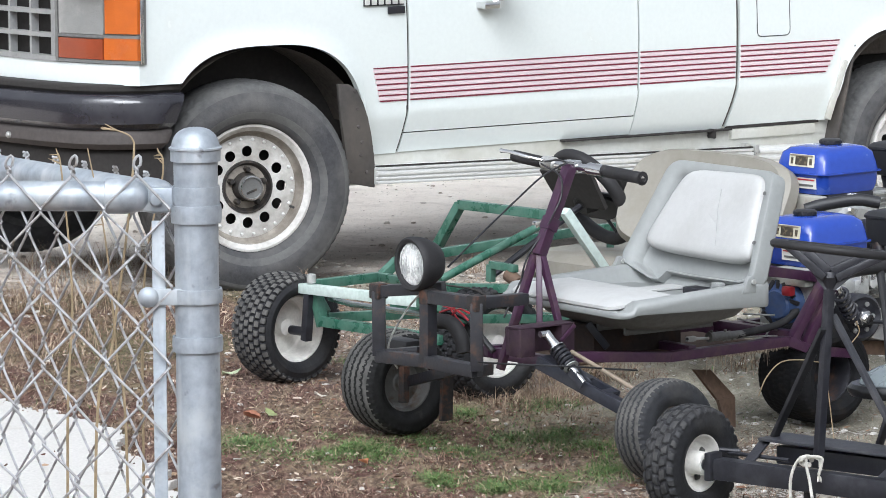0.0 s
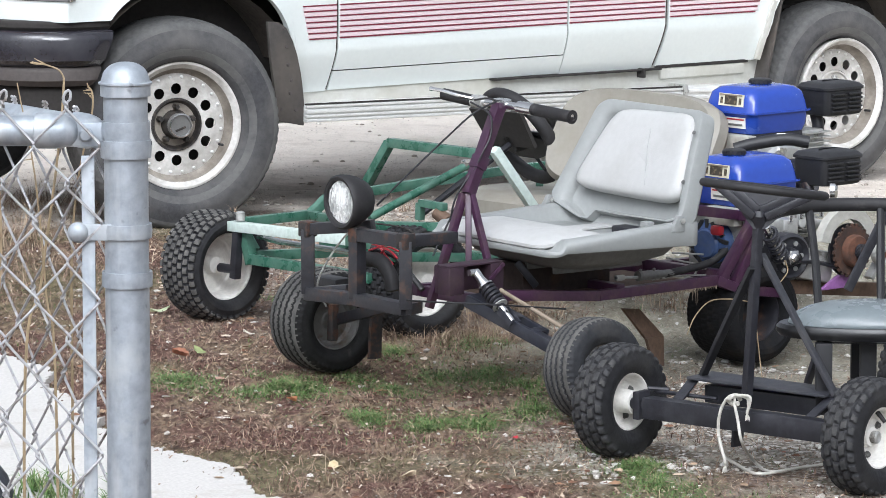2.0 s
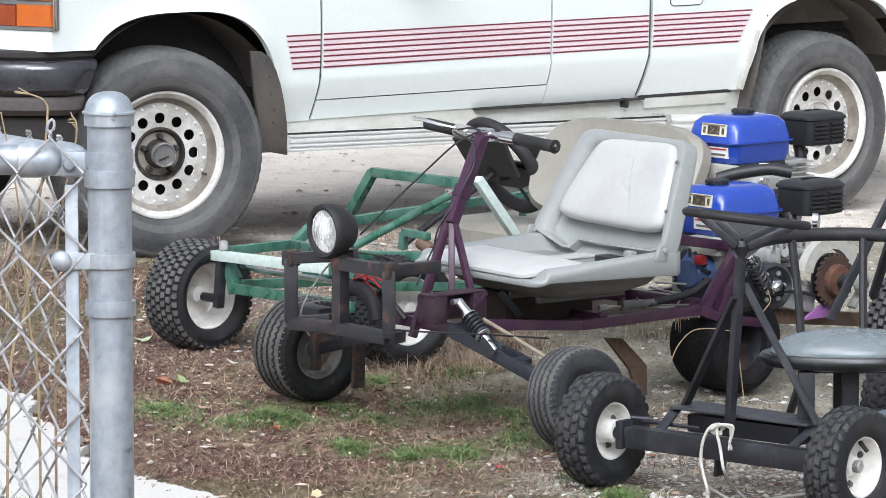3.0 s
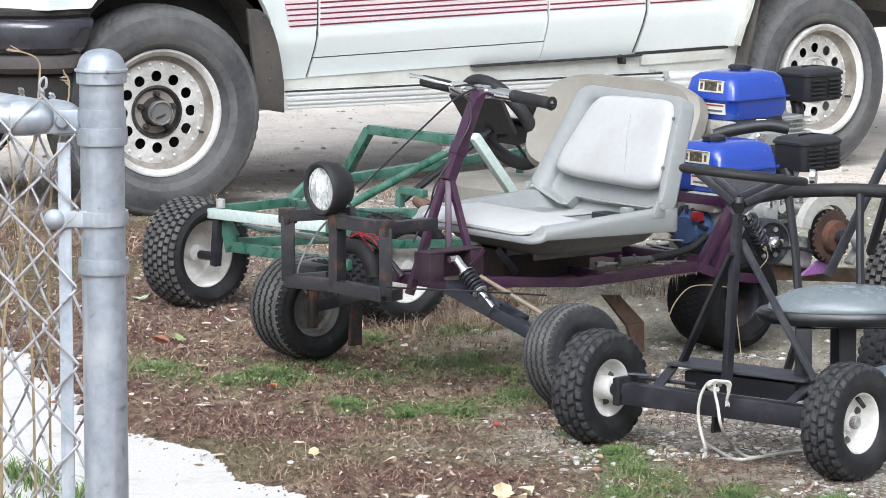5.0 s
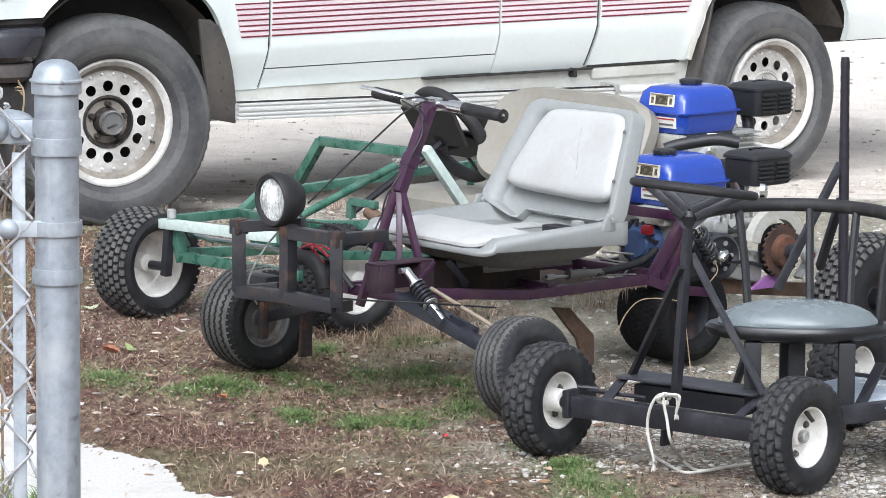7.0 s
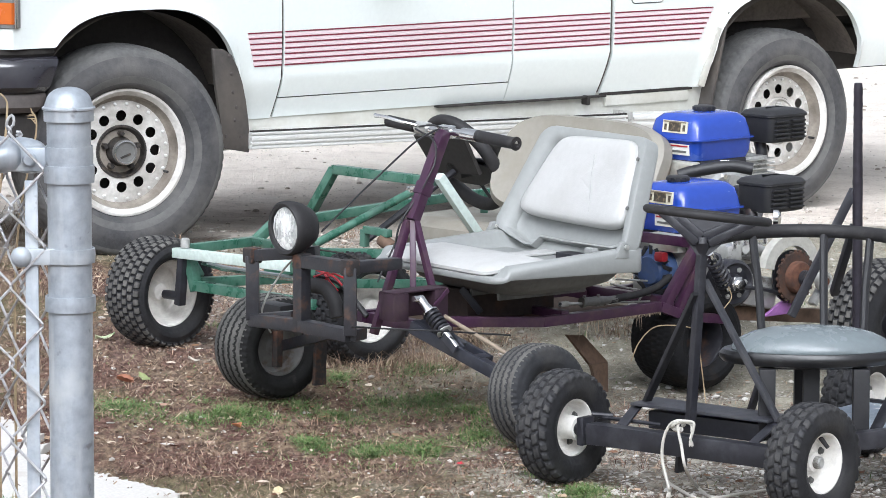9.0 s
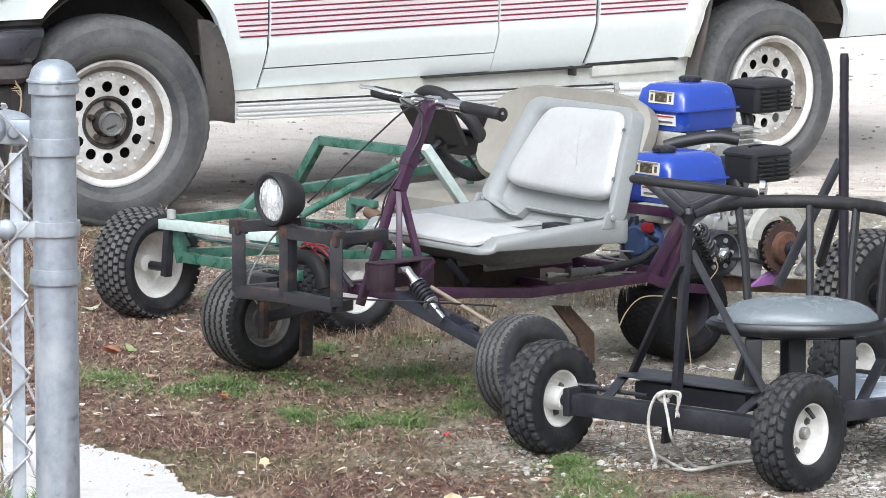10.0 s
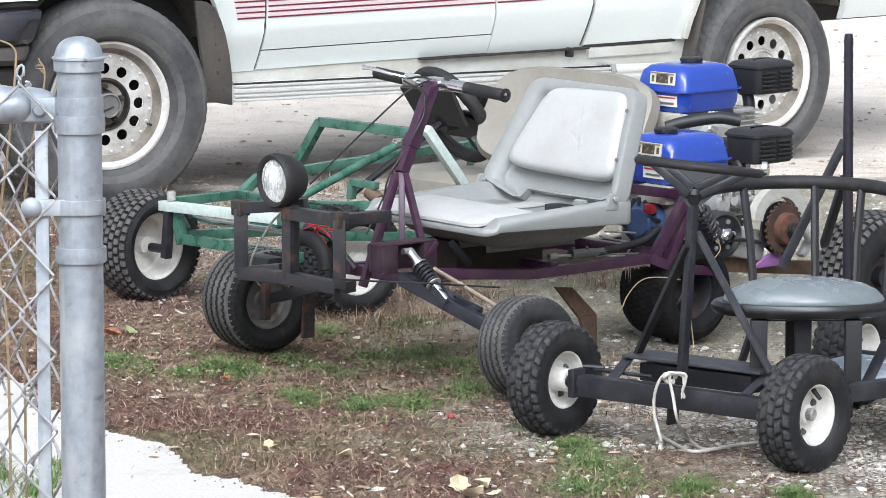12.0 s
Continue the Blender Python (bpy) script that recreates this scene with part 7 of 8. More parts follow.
# ---- black wagon-wheeled cart with a steering column and a low round chair ----
B_AT, B_TURN = (0.485, 10.272), 52.3
B_BACK, B_NEAR = Vector((math.cos(radians(B_TURN)), math.sin(radians(B_TURN)), 0)), Vector((math.sin(radians(B_TURN)), -math.cos(radians(B_TURN)), 0))
cart = thing("go_kart", (*B_AT, 0.0), "small black steel go-kart with knobby tyres on white rims", "go-kart", turn=B_TURN)


def bw(b, w, z):
    return Vector((*B_AT, 0)) + B_BACK * b + B_NEAR * w + Vector((0, 0, z))


cart_wheel(cart, bw(0.0, -0.375, 0.145) + Vector((0.016, 0, 0)), B_NEAR + B_BACK * -0.05, 0.292, 0.1, 0.07, "knob", RUBBER, WHITE_RIM, "knobby front wheel on white rim", dish=-0.05, hub=0.03, hub_out=0.052, holes=4, dust=SCUFFED_TREAD)
cart_wheel(cart, (0.788, 10.076, 0.133), B_NEAR + B_BACK * -0.05, 0.292, 0.1, 0.072, "knob", RUBBER, WHITE_RIM, "knobby front wheel on white rim", dish=-0.15, hub=0.024, hub_out=0.016, holes=3, dust=SCUFFED_TREAD)
cart_wheel(cart, (0.984, 10.925, 0.146), B_NEAR, 0.292, 0.1, 0.07, "knob", RUBBER, WHITE_RIM, "knobby rear wheel on white rim", dish=-0.25, hub=0.026, hub_out=0.03, holes=4)
cart_wheel(cart, bw(1.12, 0.62, 0.145), B_NEAR, 0.292, 0.1, 0.076, "knob", RUBBER, WHITE_RIM, "knobby rear wheel on white rim", dish=0.25, hub=0.026, hub_out=0.02, holes=4)
part("rear_axle", pipe(bmesh.new(), [bw(1.12, -0.02, 0.145), bw(1.12, 0.62, 0.145)], 0.01, 10), CAST, cart)
near_hub = Vector((0.788, 10.076, 0.133)) + B_NEAR * 0.008
part("axle_cap", lathe(bmesh.new(), [(0.015, -0.01), (0.015, 0.016), (0.011, 0.019), (0.007, 0.017), (0, 0.017)], Matrix.Translation(near_hub) @ aim((0, 0, 0), B_NEAR), 14), CAST, cart, "bright axle end")
part("valve_stem", pipe(bmesh.new(), [near_hub + Vector((0.012, 0.009, 0.058)), near_hub + B_NEAR * 0.022 + Vector((0.012, 0.009, 0.036))], [0.006, 0.005], 10), GRIP, cart, "black rubber valve stem")

part("front_beam", beam(bmesh.new(), (0.269, 10.439, 0.139), (0.718, 10.092, 0.138), 0.042, 0.052), BLACK_STEEL, cart, "black square-tube front beam")
part("spindle", pipe(bmesh.new(), [bw(0, -0.325, 0.145), bw(0, -0.26, 0.145)], 0.016, 12), BLACK_STEEL, cart)
part("spindle_plate", box(bmesh.new(), (0.257, 10.449, 0.143), (0.05, 0.02, 0.07), pose(0, 0, 0, 0, 0, B_TURN), 0.004), BLACK_STEEL, cart)
part("tie_rod", pipe(bmesh.new(), [(0.291, 10.498, 0.169), (0.332, 10.466, 0.169), (0.440, 10.383, 0.169)], 0.005, 8), BLACK_STEEL, cart)
part("tie_rod", pipe(bmesh.new(), [(0.274, 10.498, 0.176), (0.326, 10.484, 0.174)], 0.006, 8), BLACK_STEEL, cart)
# slate tone lightens the black plate: sky reflection put into its colour
part("foot_plate", beam(bmesh.new(), (0.400, 10.502, 0.208), (0.724, 10.251, 0.206), 0.11, 0.008), SLATE_STEEL, cart, "flat black foot plate")
part("floor_tray", box(bmesh.new(), Vector((0.573, 10.406, 0.168)), (0.1, 0.33, 0.045), pose(0, 0, 0, 0, 0, B_TURN), 0.004), BLACK_STEEL, cart, "black floor tray")
bars("gusset", cart, BLACK_STEEL, 0.03, 0.006, [(0.342, 10.408, 0.159), (0.388, 10.474, 0.204)], [(0.649, 10.171, 0.157), (0.709, 10.225, 0.202)])
CT = Vector((0.535, 10.336, 0.616))
part("column_post", beam(bmesh.new(), CT, (0.509, 10.317, 0.190), 0.021, 0.021), BLACK_STEEL, cart, "black steering column")
part("column_leg", beam(bmesh.new(), (0.520, 10.317, 0.503), (0.405, 10.486, 0.202), 0.022, 0.012), MATTE_BLACK, cart)
part("column_leg", beam(bmesh.new(), (0.543, 10.347, 0.532), (0.717, 10.219, 0.206), 0.02, 0.012), SLATE_STEEL, cart)
part("kick_stand", beam(bmesh.new(), (0.490, 10.306, 0.129), (0.485, 10.310, 0.065), 0.04, 0.01), BLACK_STEEL, cart)
bars("side_rail", cart, BLACK_STEEL, 0.032, 0.044, [(0.712, 10.097, 0.145), (0.884, 10.21, 0.158), (1.16, 10.37, 0.162), (1.22, 10.75, 0.155)], [(1.22, 10.75, 0.155), bw(1.12, 0.3, 0.15)])
bars("rear_brace", cart, BLACK_STEEL, 0.028, 0.01, [(0.947, 10.281, 0.156), (1.017, 10.420, 0.252)], [(0.678, 10.755, 0.126), (0.708, 10.731, 0.232)])
part("floor_sheet", box(bmesh.new(), bw(0.49, 0.36, 0.168), (0.34, 0.52, 0.005), pose(0, 0, 0, 0, 0, B_TURN), 0.0015), SKY_TINTED_SHEET, cart, "shiny pale sheet laid across the rails, sky reflection in its colour")
part("rear_bar", beam(bmesh.new(), bw(0.665, 0.1, 0.168), bw(0.665, 0.62, 0.168), 0.016, 0.022), MATTE_BLACK, cart)
part("bolt", lathe(bmesh.new(), [(0.008, 0), (0.008, 0.006), (0, 0.008)], Matrix.Translation((0.944, 10.244, 0.172)) @ aim((0, 0, 0), B_NEAR), 8), BLACK_STEEL, cart)

# nearly level steering wheel with a v-shaped spoke plate
wc = Vector((0.548, 10.353, 0.690))
wheel_x = (Vector((0.719, 10.574, 0.647)) - Vector((0.386, 10.144, 0.732))).normalized()
wx = Vector((wheel_x.x * 0.25 + 0.97, 0, wheel_x.z * 0.2 - 0.1)).normalized()
view = (wc - Vector((0, 0, 1.95))).normalized()
wy = (view + Vector((0, 0, 0.015)) - wx * view.dot(wx)).normalized()
wz = wx.cross(wy).normalized()
wy = wz.cross(wx)
wmat = Matrix.Translation(wc) @ Matrix((wx, wy, wz)).transposed().to_4x4()
bwheel = part("steering_wheel", pipe(bmesh.new(), [wmat @ Vector((0.148 * math.cos(a), 0.148 * math.sin(a), 0)) for a in [2 * math.pi * k / 48 for k in range(48)]], 0.0105, 10, closed=True), GRIP, cart, "thin black steering wheel")
hubp = CT + Vector((0, 0, 0.01))
for sx in (-1, 1):
    tip = wmat @ Vector((sx * 0.125, 0.0, 0.004))
    root = hubp + Vector((sx * 0.012, 0, -0.002))
    part("spoke_arm", beam(bmesh.new(), root, tip, 0.05, 0.02, 0.004, up=wz), BLACK_STEEL, bwheel)
    part("spoke_web", beam(bmesh.new(), hubp + Vector((0, 0, 0.012)), wmat @ Vector((sx * 0.07, 0.0, -0.012)), 0.03, 0.024, 0.004, up=wz), BLACK_STEEL, bwheel)
bm = bmesh.new()
ends = [hubp + Vector((0.014, 0, -0.03)), hubp + Vector((-0.014, 0, -0.03)), wmat @ Vector((-0.1, 0.0, -0.004)), wmat @ Vector((0.1, 0.0, -0.004))]
near_face = [bm.verts.new(q - Vector((0, 0.012, 0))) for q in ends]
far_face = [bm.verts.new(q + Vector((0, 0.012, 0))) for q in ends]
bm.faces.new(near_face)
bm.faces.new(far_face[::-1])
for k in range(4):
    bm.faces.new((near_face[k], far_face[k], far_face[(k + 1) % 4], near_face[(k + 1) % 4]))
part("spoke_plate", bm, BLACK_STEEL, bwheel, "solid black spoke plate", smooth=False)
part("wheel_hub", lathe(bmesh.new(), [(0, 0.014), (0.018, 0.014), (0.024, 0.0), (0.018, -0.015), (0.014, -0.03), (0, -0.03)], Matrix.Translation(hubp), 16), BLACK_STEEL, bwheel)

# low round chair with a hooped back, standing on the cart's rails
seat_c = Vector((0.807, 10.382, 0.365))
chair = thing("swivel_chair", (seat_c.x, seat_c.y, 0.16), "slate vinyl round chair with black hooped back on the cart", "chair")
sm = Matrix.Translation(seat_c)
oval = sm @ Matrix.Diagonal((1.0, 0.56, 1.0, 1.0))
part("seat_cushion", lathe(bmesh.new(), [(0, 0.05), (0.06, 0.049), (0.11, 0.044), (0.15, 0.034), (0.178, 0.021), (0.194, 0.006), (0.198, -0.004), (0.192, -0.012), (0.16, -0.014), (0, -0.014)], oval, 48), SLATE_VINYL, chair, "slate grey vinyl cushion")
part("seat_ring", lathe(bmesh.new(), [(0.0, -0.012), (0.19, -0.012), (0.204, -0.004), (0.217, -0.005), (0.226, -0.014), (0.226, -0.024), (0.217, -0.035), (0.2, -0.038), (0.0, -0.034)], oval, 48), BLACK_VINYL, chair, "shiny black padded seat rim")
hoop_z = 0.612 - seat_c.z
hoop = [sm @ Vector((0.245 * math.cos(a), 0.27 * math.sin(a) + 0.03, hoop_z)) for a in [radians(-18 + 178 * k / 24) for k in range(25)]]
part("back_hoop", pipe(bmesh.new(), hoop, 0.017, 12), GRIP, chair, "black padded back hoop")
for turn_at in (13, 46, 77, 122):
    p = hoop[round((turn_at + 18) / 178 * 24)]
    d = Vector((p.x - seat_c.x, p.y - seat_c.y, 0))
    q = seat_c + Vector((d.x * 0.84, d.y * 0.48, -0.02))
    part("back_spindle", pipe(bmesh.new(), [p, p.lerp(q, 0.5) + d * -0.03, q], 0.0105, 8), MATTE_BLACK, chair)
for px in ((0.692, 10.285, 0.252), (0.805, 10.364, 0.239), (0.920, 10.286, 0.253), (0.792, 10.483, 0.220)):
    top = Vector((px[0], px[1], seat_c.z - 0.04))
    foot = Vector((px[0], px[1], 0.15))
    part("chair_leg", beam(bmesh.new(), top, foot, 0.036, 0.04), MATTE_BLACK, chair)
part("under_plate", box(bmesh.new(), seat_c + Vector((0, 0, -0.04)), (0.26, 0.16, 0.012), None, 0.003), BLACK_STEEL, chair)

# tall taped mast with two stays behind the chair
MB = (0.972, 10.982, 0.263)
mast_foot = Vector((MB[0], MB[1], 0.17))
mast = part("mast", pipe(bmesh.new(), [mast_foot, (0.967, 10.986, 0.667)], 0.0135, 10), TAPE, cart, "dark purple mast")
bm = bmesh.new()
a, b = Vector((0.967, 10.986, 0.667)), Vector((0.965, 10.988, 0.956))
n = 26
pipe(bm, [a.lerp(b, i / n) for i in range(n + 1)], [0.0118 + 0.0006 * (i % 3 == 0) + 0.0016 * smoothstep(0.6, 0.0, i / n) for i in range(n)] + [0.010], 12)
part("taped_grip", bm, TAPE, mast, "black tape wrapped grip")
bars("mast_stay", cart, BLACK_STEEL, 0.02, 0.02, [(0.959, 10.993, 0.681), (0.796, 10.942, 0.357)], [(0.960, 10.992, 0.586), (0.921, 11.136, 0.389)])

# rope tied round the front beam
K = Vector((0.475, 10.242, 0.193))
rope = thing("rope", tuple((0.482, 10.347, 0.010)), "off-white rope looped over the front beam", "rope")
for pts in ([(0.491, 10.229, 0.201), (0.462, 10.246, 0.198), (0.442, 10.255, 0.159), (0.439, 10.258, 0.103), (0.456, 10.232, 0.034), (0.459, 10.396, 0.012)], [(0.508, 10.210, 0.181), (0.504, 10.213, 0.201), (0.475, 10.229, 0.198), (0.483, 10.217, 0.145), (0.493, 10.202, 0.093), (0.532, 10.398, 0.012), (0.563, 10.274, 0.010), (0.632, 10.320, 0.010), (0.697, 10.366, 0.010)], [(0.438, 10.251, 0.104), (0.456, 10.391, 0.030), (0.489, 10.352, 0.012), (0.532, 10.244, 0.010), (0.602, 10.279, 0.012), (0.661, 10.350, 0.010)], [(0.475, 10.229, 0.205), (0.509, 10.203, 0.206), (0.510, 10.202, 0.189), (0.504, 10.207, 0.164)]):
    part("rope_strand", pipe(bmesh.new(), smooth_path(pts, 7), 0.0039, 8), ROPE, rope)
part("rope_knot", pipe(bmesh.new(), smooth_path([K + Vector((0.014 * math.cos(a), 0.008 * math.sin(2 * a) - 0.01, 0.01 * math.sin(a))) for a in [2 * math.pi * k / 7 for k in range(7)]], 4), 0.006, 8), ROPE, rope)

# frayed rope ends
for end, way in (((0.504, 10.207, 0.164), (0.002, 0.0, -0.016)), ((0.459, 10.396, 0.012), (0.006, 0.0, -0.006)), ((0.456, 10.232, 0.034), (-0.004, 0.0, -0.018))):
    bm = bmesh.new()
    for k in range(9):
        a = 2 * math.pi * k / 9
        tip = Vector(end) + Vector(way) + Vector((0.005 * math.cos(a), 0.003 * math.sin(a), 0.003 * math.sin(3 * a)))
        pipe(bm, [end, Vector(end).lerp(tip, 0.6) + Vector((0.001 * math.cos(a), 0, 0)), tip], [0.002, 0.0016, 0.0008], 5)
    part("frayed_end", bm, ROPE, rope)


# ---- loose stuff on the ground: gravel, leaves, straw and grass ----
def island_material(name, stops, rough=0.85, trans=0.0):
    m = bpy.data.materials.new(name)
    m.use_nodes = True
    nt = m.node_tree
    b = nt.nodes["Principled BSDF"]
    g = nt.nodes.new("ShaderNodeNewGeometry")
    colour = ramp(nt, g.outputs["Random Per Island"], stops)
    colour = mix(nt, 0.25, colour, ramp(nt, noise_tex(nt, 80.0), [(0.3, stops[0][1]), (0.7, stops[-1][1])]))
    nt.links.new(colour, b.inputs["Base Color"])
    b.inputs["Roughness"].default_value = rough
    b.inputs["Specular IOR Level"].default_value = 0.25
    return m


def scatter_mesh(name, verts, faces, material, label, category):
    me = bpy.data.meshes.new(name)
    me.from_pydata(verts, [], faces)
    me.materials.append(material)
    return tagged(new(name, me), label, category, kind="stuff")


lit = random.Random(11)


def on_path(x, y):
    """Whether a spot lies on the concrete path."""
    for (x0, y0, _), (x1, y1, _) in zip(PATH_EDGE, PATH_EDGE[1:]):
        if x0 != x1 and min(x0, x1) <= x < max(x0, x1) and y < y0 + (y1 - y0) * (x - x0) / (x1 - x0) - 0.03:
            return True
    return False


def spill(x, y):
    """How much litter lies on the concrete close to its edge, 0 to 1."""
    for (x0, y0, _), (x1, y1, _) in zip(PATH_EDGE, PATH_EDGE[1:]):
        if x0 != x1 and min(x0, x1) <= x < max(x0, x1):
            deep = y0 + (y1 - y0) * (x - x0) / (x1 - x0) - y
            return smoothstep(0.16, 0.0, deep + 0.16 * noise.noise((x * 7, y * 7, 31.0)))
    return 0.0


def gravel_share(x, y):
    g = smoothstep(-0.15, 0.6, x + 0.5 * noise.noise((x * 2, y * 2, 9.0)))
    drift = smoothstep(-0.25, 0.45, noise.noise((x * 3.1, y * 2.2, 12.0)) + 0.25 * noise.noise((x * 9, y * 9, 13.0)))
    g *= max(smoothstep(10.15, 10.5, y + 0.3 * noise.noise((x * 4, y * 4, 17.0))), smoothstep(0.5, 0.8, x), 0.08)
    return max(0.02, g * (0.12 + 0.88 * drift) * (0.16 + 0.84 * smoothstep(11.5, 10.6, y)))


def bare_soil(x, y):
    """Where the ground is trodden bare, 0 to 1."""
    return smoothstep(-0.3, 0.15, x + 0.35 * noise.noise((x * 4, y * 2, 15.0))) * smoothstep(11.5, 12.0, y)


def make_gravel():
    b = bmesh.new()
    bmesh.ops.create_icosphere(b, subdivisions=1, radius=1.0)
    shape_v = [v.co.copy() for v in b.verts]
    shape_f = [[v.index for v in f.verts] for f in b.faces]
    b.free()
    verts, faces = [], []
    n = 0
    while n < 11000:
        x, y = lit.uniform(-2.3, 2.1), 9.2 + 6.4 * lit.random() ** 1.25
        if lit.random() > gravel_share(x, y) or on_path(x, y):
            continue
        s = 0.0022 + 0.0095 * lit.random() ** 3.0
        sx, sy, sz = s * lit.uniform(0.7, 1.7), s * lit.uniform(0.6, 1.3), s * lit.uniform(0.3, 0.75)
        a = lit.uniform(0, 6.28)
        c, d = math.cos(a), math.sin(a)
        z = ground_z(x, y) + sz * 0.35
        k = len(verts)
        for v in shape_v:
            w = lit.uniform(0.68, 1.25)
            px, py = v.x * sx * w, v.y * sy * w
            verts.append((x + px * c - py * d, y + px * d + py * c, z + v.z * sz * w))
        faces += [[k + i for i in f] for f in shape_f]
        n += 1
    mat = island_material("gravel_stones", [(0.0, (0.2, 0.18, 0.15)), (0.3, (0.38, 0.35, 0.31)), (0.55, (0.52, 0.49, 0.45)), (0.8, (0.62, 0.6, 0.56)), (1.0, (0.75, 0.73, 0.7))])
    scatter_mesh("gravel", verts, faces, mat, "pale grey gravel stones scattered over brown soil", "gravel")


def make_drive_stones():
    """Small stones, clods and crumbs strewn on the packed dirt."""
    verts, faces = [], []
    for n in range(9000):
        x, y = lit.uniform(-3.0, 4.0), 15.0 + 9.0 * lit.random() ** 1.2
        if noise.noise((x * 1.7, y * 0.9, 21.0)) < lit.uniform(-0.6, 0.35):
            continue
        s = 0.002 + 0.0085 * lit.random() ** 6
        z = ground_z(x, y)
        k = len(verts)
        m = 6
        for up, wide in ((-0.001, 1.0), (s * 0.5, 0.95), (s * lit.uniform(0.7, 1.0), 0.5)):
            for i in range(m):
                a = 6.283 * i / m + lit.uniform(-0.25, 0.25)
                w = wide * lit.uniform(0.85, 1.15)
                verts.append((x + s * 1.3 * w * math.cos(a), y + s * w * math.sin(a), z + up))
        for j in (0, m):
            faces += [[k + j + i, k + j + (i + 1) % m, k + j + m + (i + 1) % m, k + j + m + i] for i in range(m)]
        faces.append([k + 2 * m + i for i in range(m)])
    mat = island_material("dirt_clods", [(0.0, (0.22, 0.18, 0.145)), (0.4, (0.38, 0.33, 0.275)), (0.75, (0.55, 0.5, 0.44)), (1.0, (0.68, 0.64, 0.58))])
    scatter_mesh("small_stones", verts, faces, mat, "small stones and clods on pale packed dirt", "stones")


def make_leaves():
    verts, faces = [], []
    for n in range(6500):
        x, y = lit.uniform(-2.4, 2.1), 9.2 + 5.4 * lit.random()
        if on_path(x, y) and lit.random() < 0.93:
            continue
        if lit.random() < max(0.3 * smoothstep(0.2, 0.9, x), 0.8 * bare_soil(x, y)):
            continue
        s = 0.004 + 0.016 * lit.random() ** 4
        a, curl, tilt = lit.uniform(0, 6.28), lit.uniform(0.05, 0.4), lit.uniform(-0.6, 0.6)
        c, d = math.cos(a), math.sin(a)
        z = ground_z(x, y) + (0.02 if on_path(x, y) else 0.0) + 0.004
        k = len(verts)
        for u, w in ((-1.0, 0.0), (-0.3, -0.55), (0.5, -0.42), (1.0, 0.0), (0.5, 0.42), (-0.3, 0.55), (0.1, 0.0)):
            lx, ly = u * s, w * s
            lz = s * (curl * (abs(w) * 1.2 + 0.35 * u * u) + tilt * w * 0.6) + 0.002
            verts.append((x + lx * c - ly * d, y + lx * d + ly * c, z + max(0.0, lz)))
        faces += [[k + 6, k + i, k + (i + 1) % 6] for i in range(6)]
    mat = island_material("fallen_leaves", [(0.0, (0.06, 0.034, 0.025)), (0.3, (0.15, 0.085, 0.055)), (0.5, (0.28, 0.175, 0.105)), (0.68, (0.46, 0.35, 0.23)), (0.88, (0.62, 0.54, 0.42)), (0.97, (0.7, 0.64, 0.53)), (1.0, (0.32, 0.08, 0.045))])
    scatter_mesh("fallen_leaves", verts, faces, mat, "small dry brown leaves littering the yard", "leaves")


def make_mulch():
    """Chopped bark, leaf crumbs and twigs: thin chips lying at all angles."""
    verts, faces = [], []
    for n in range(46000):
        x, y = lit.uniform(-2.4, 2.0), 9.2 + 6.0 * lit.random() ** 1.15
        if on_path(x, y) and lit.random() < 0.985 - 0.95 * spill(x, y):
            continue
        if lit.random() < 0.6 * smoothstep(-0.1, 0.6, x + 0.4 * noise.noise((x * 2, y * 2, 9.0))):
            continue
        if lit.random() < 0.85 * bare_soil(x, y):
            continue
        if noise.noise((x * 2.5, y * 2.5, 7.0)) < -0.25 and lit.random() < 0.6:
            continue
        l, w = lit.uniform(0.002, 0.006) * (2.2 if lit.random() < 0.06 else 1.0), lit.uniform(0.0008, 0.0028)
        a, tilt, roll = lit.uniform(0, 6.28), lit.uniform(-0.9, 0.9), lit.uniform(-1.2, 1.2)
        c, d = math.cos(a), math.sin(a)
        z = ground_z(x, y) + (0.02 if on_path(x, y) else 0.0) + 0.003 + lit.uniform(0, 0.006)
        k = len(verts)
        for u, v in ((-1, -1), (1, -0.7), (1, 0.7), (-1, 1)):
            lx, ly = u * l, v * w
            verts.append((x + lx * c - ly * d, y + lx * d + ly * c, z + u * l * tilt + v * w * roll))
        faces.append([k, k + 1, k + 2, k + 3])
    mat = island_material("bark_mulch", [(0.0, (0.045, 0.025, 0.02)), (0.3, (0.12, 0.075, 0.055)), (0.55, (0.23, 0.15, 0.11)), (0.85, (0.38, 0.28, 0.2)), (0.96, (0.5, 0.4, 0.3)), (1.0, (0.62, 0.56, 0.47))])
    scatter_mesh("mulch", verts, faces, mat, "brown chopped bark and leaf crumbs over soil", "mulch")


def blade(verts, faces, x, y, h, lean, a, w, z0=None):
    z = ground_z(x, y) - 0.003 if z0 is None else z0
    dx, dy = math.cos(a), math.sin(a)
    k = len(verts)
    for t, ww in ((0.0, 1.0), (0.55, 0.75), (1.0, 0.12)):
        off = lean * t * t * h
        zz = z + h * t * (1 - 0.35 * min(1.5, lean) * t)
        cx, cy = x + dx * off, y + dy * off
        verts.append((cx - dy * w * ww, cy + dx * w * ww, max(zz, z + 0.003)))
        verts.append((cx + dy * w * ww, cy - dx * w * ww, max(zz, z + 0.003)))
    faces += [[k, k + 1, k + 3, k + 2], [k + 2, k + 3, k + 5, k + 4]]


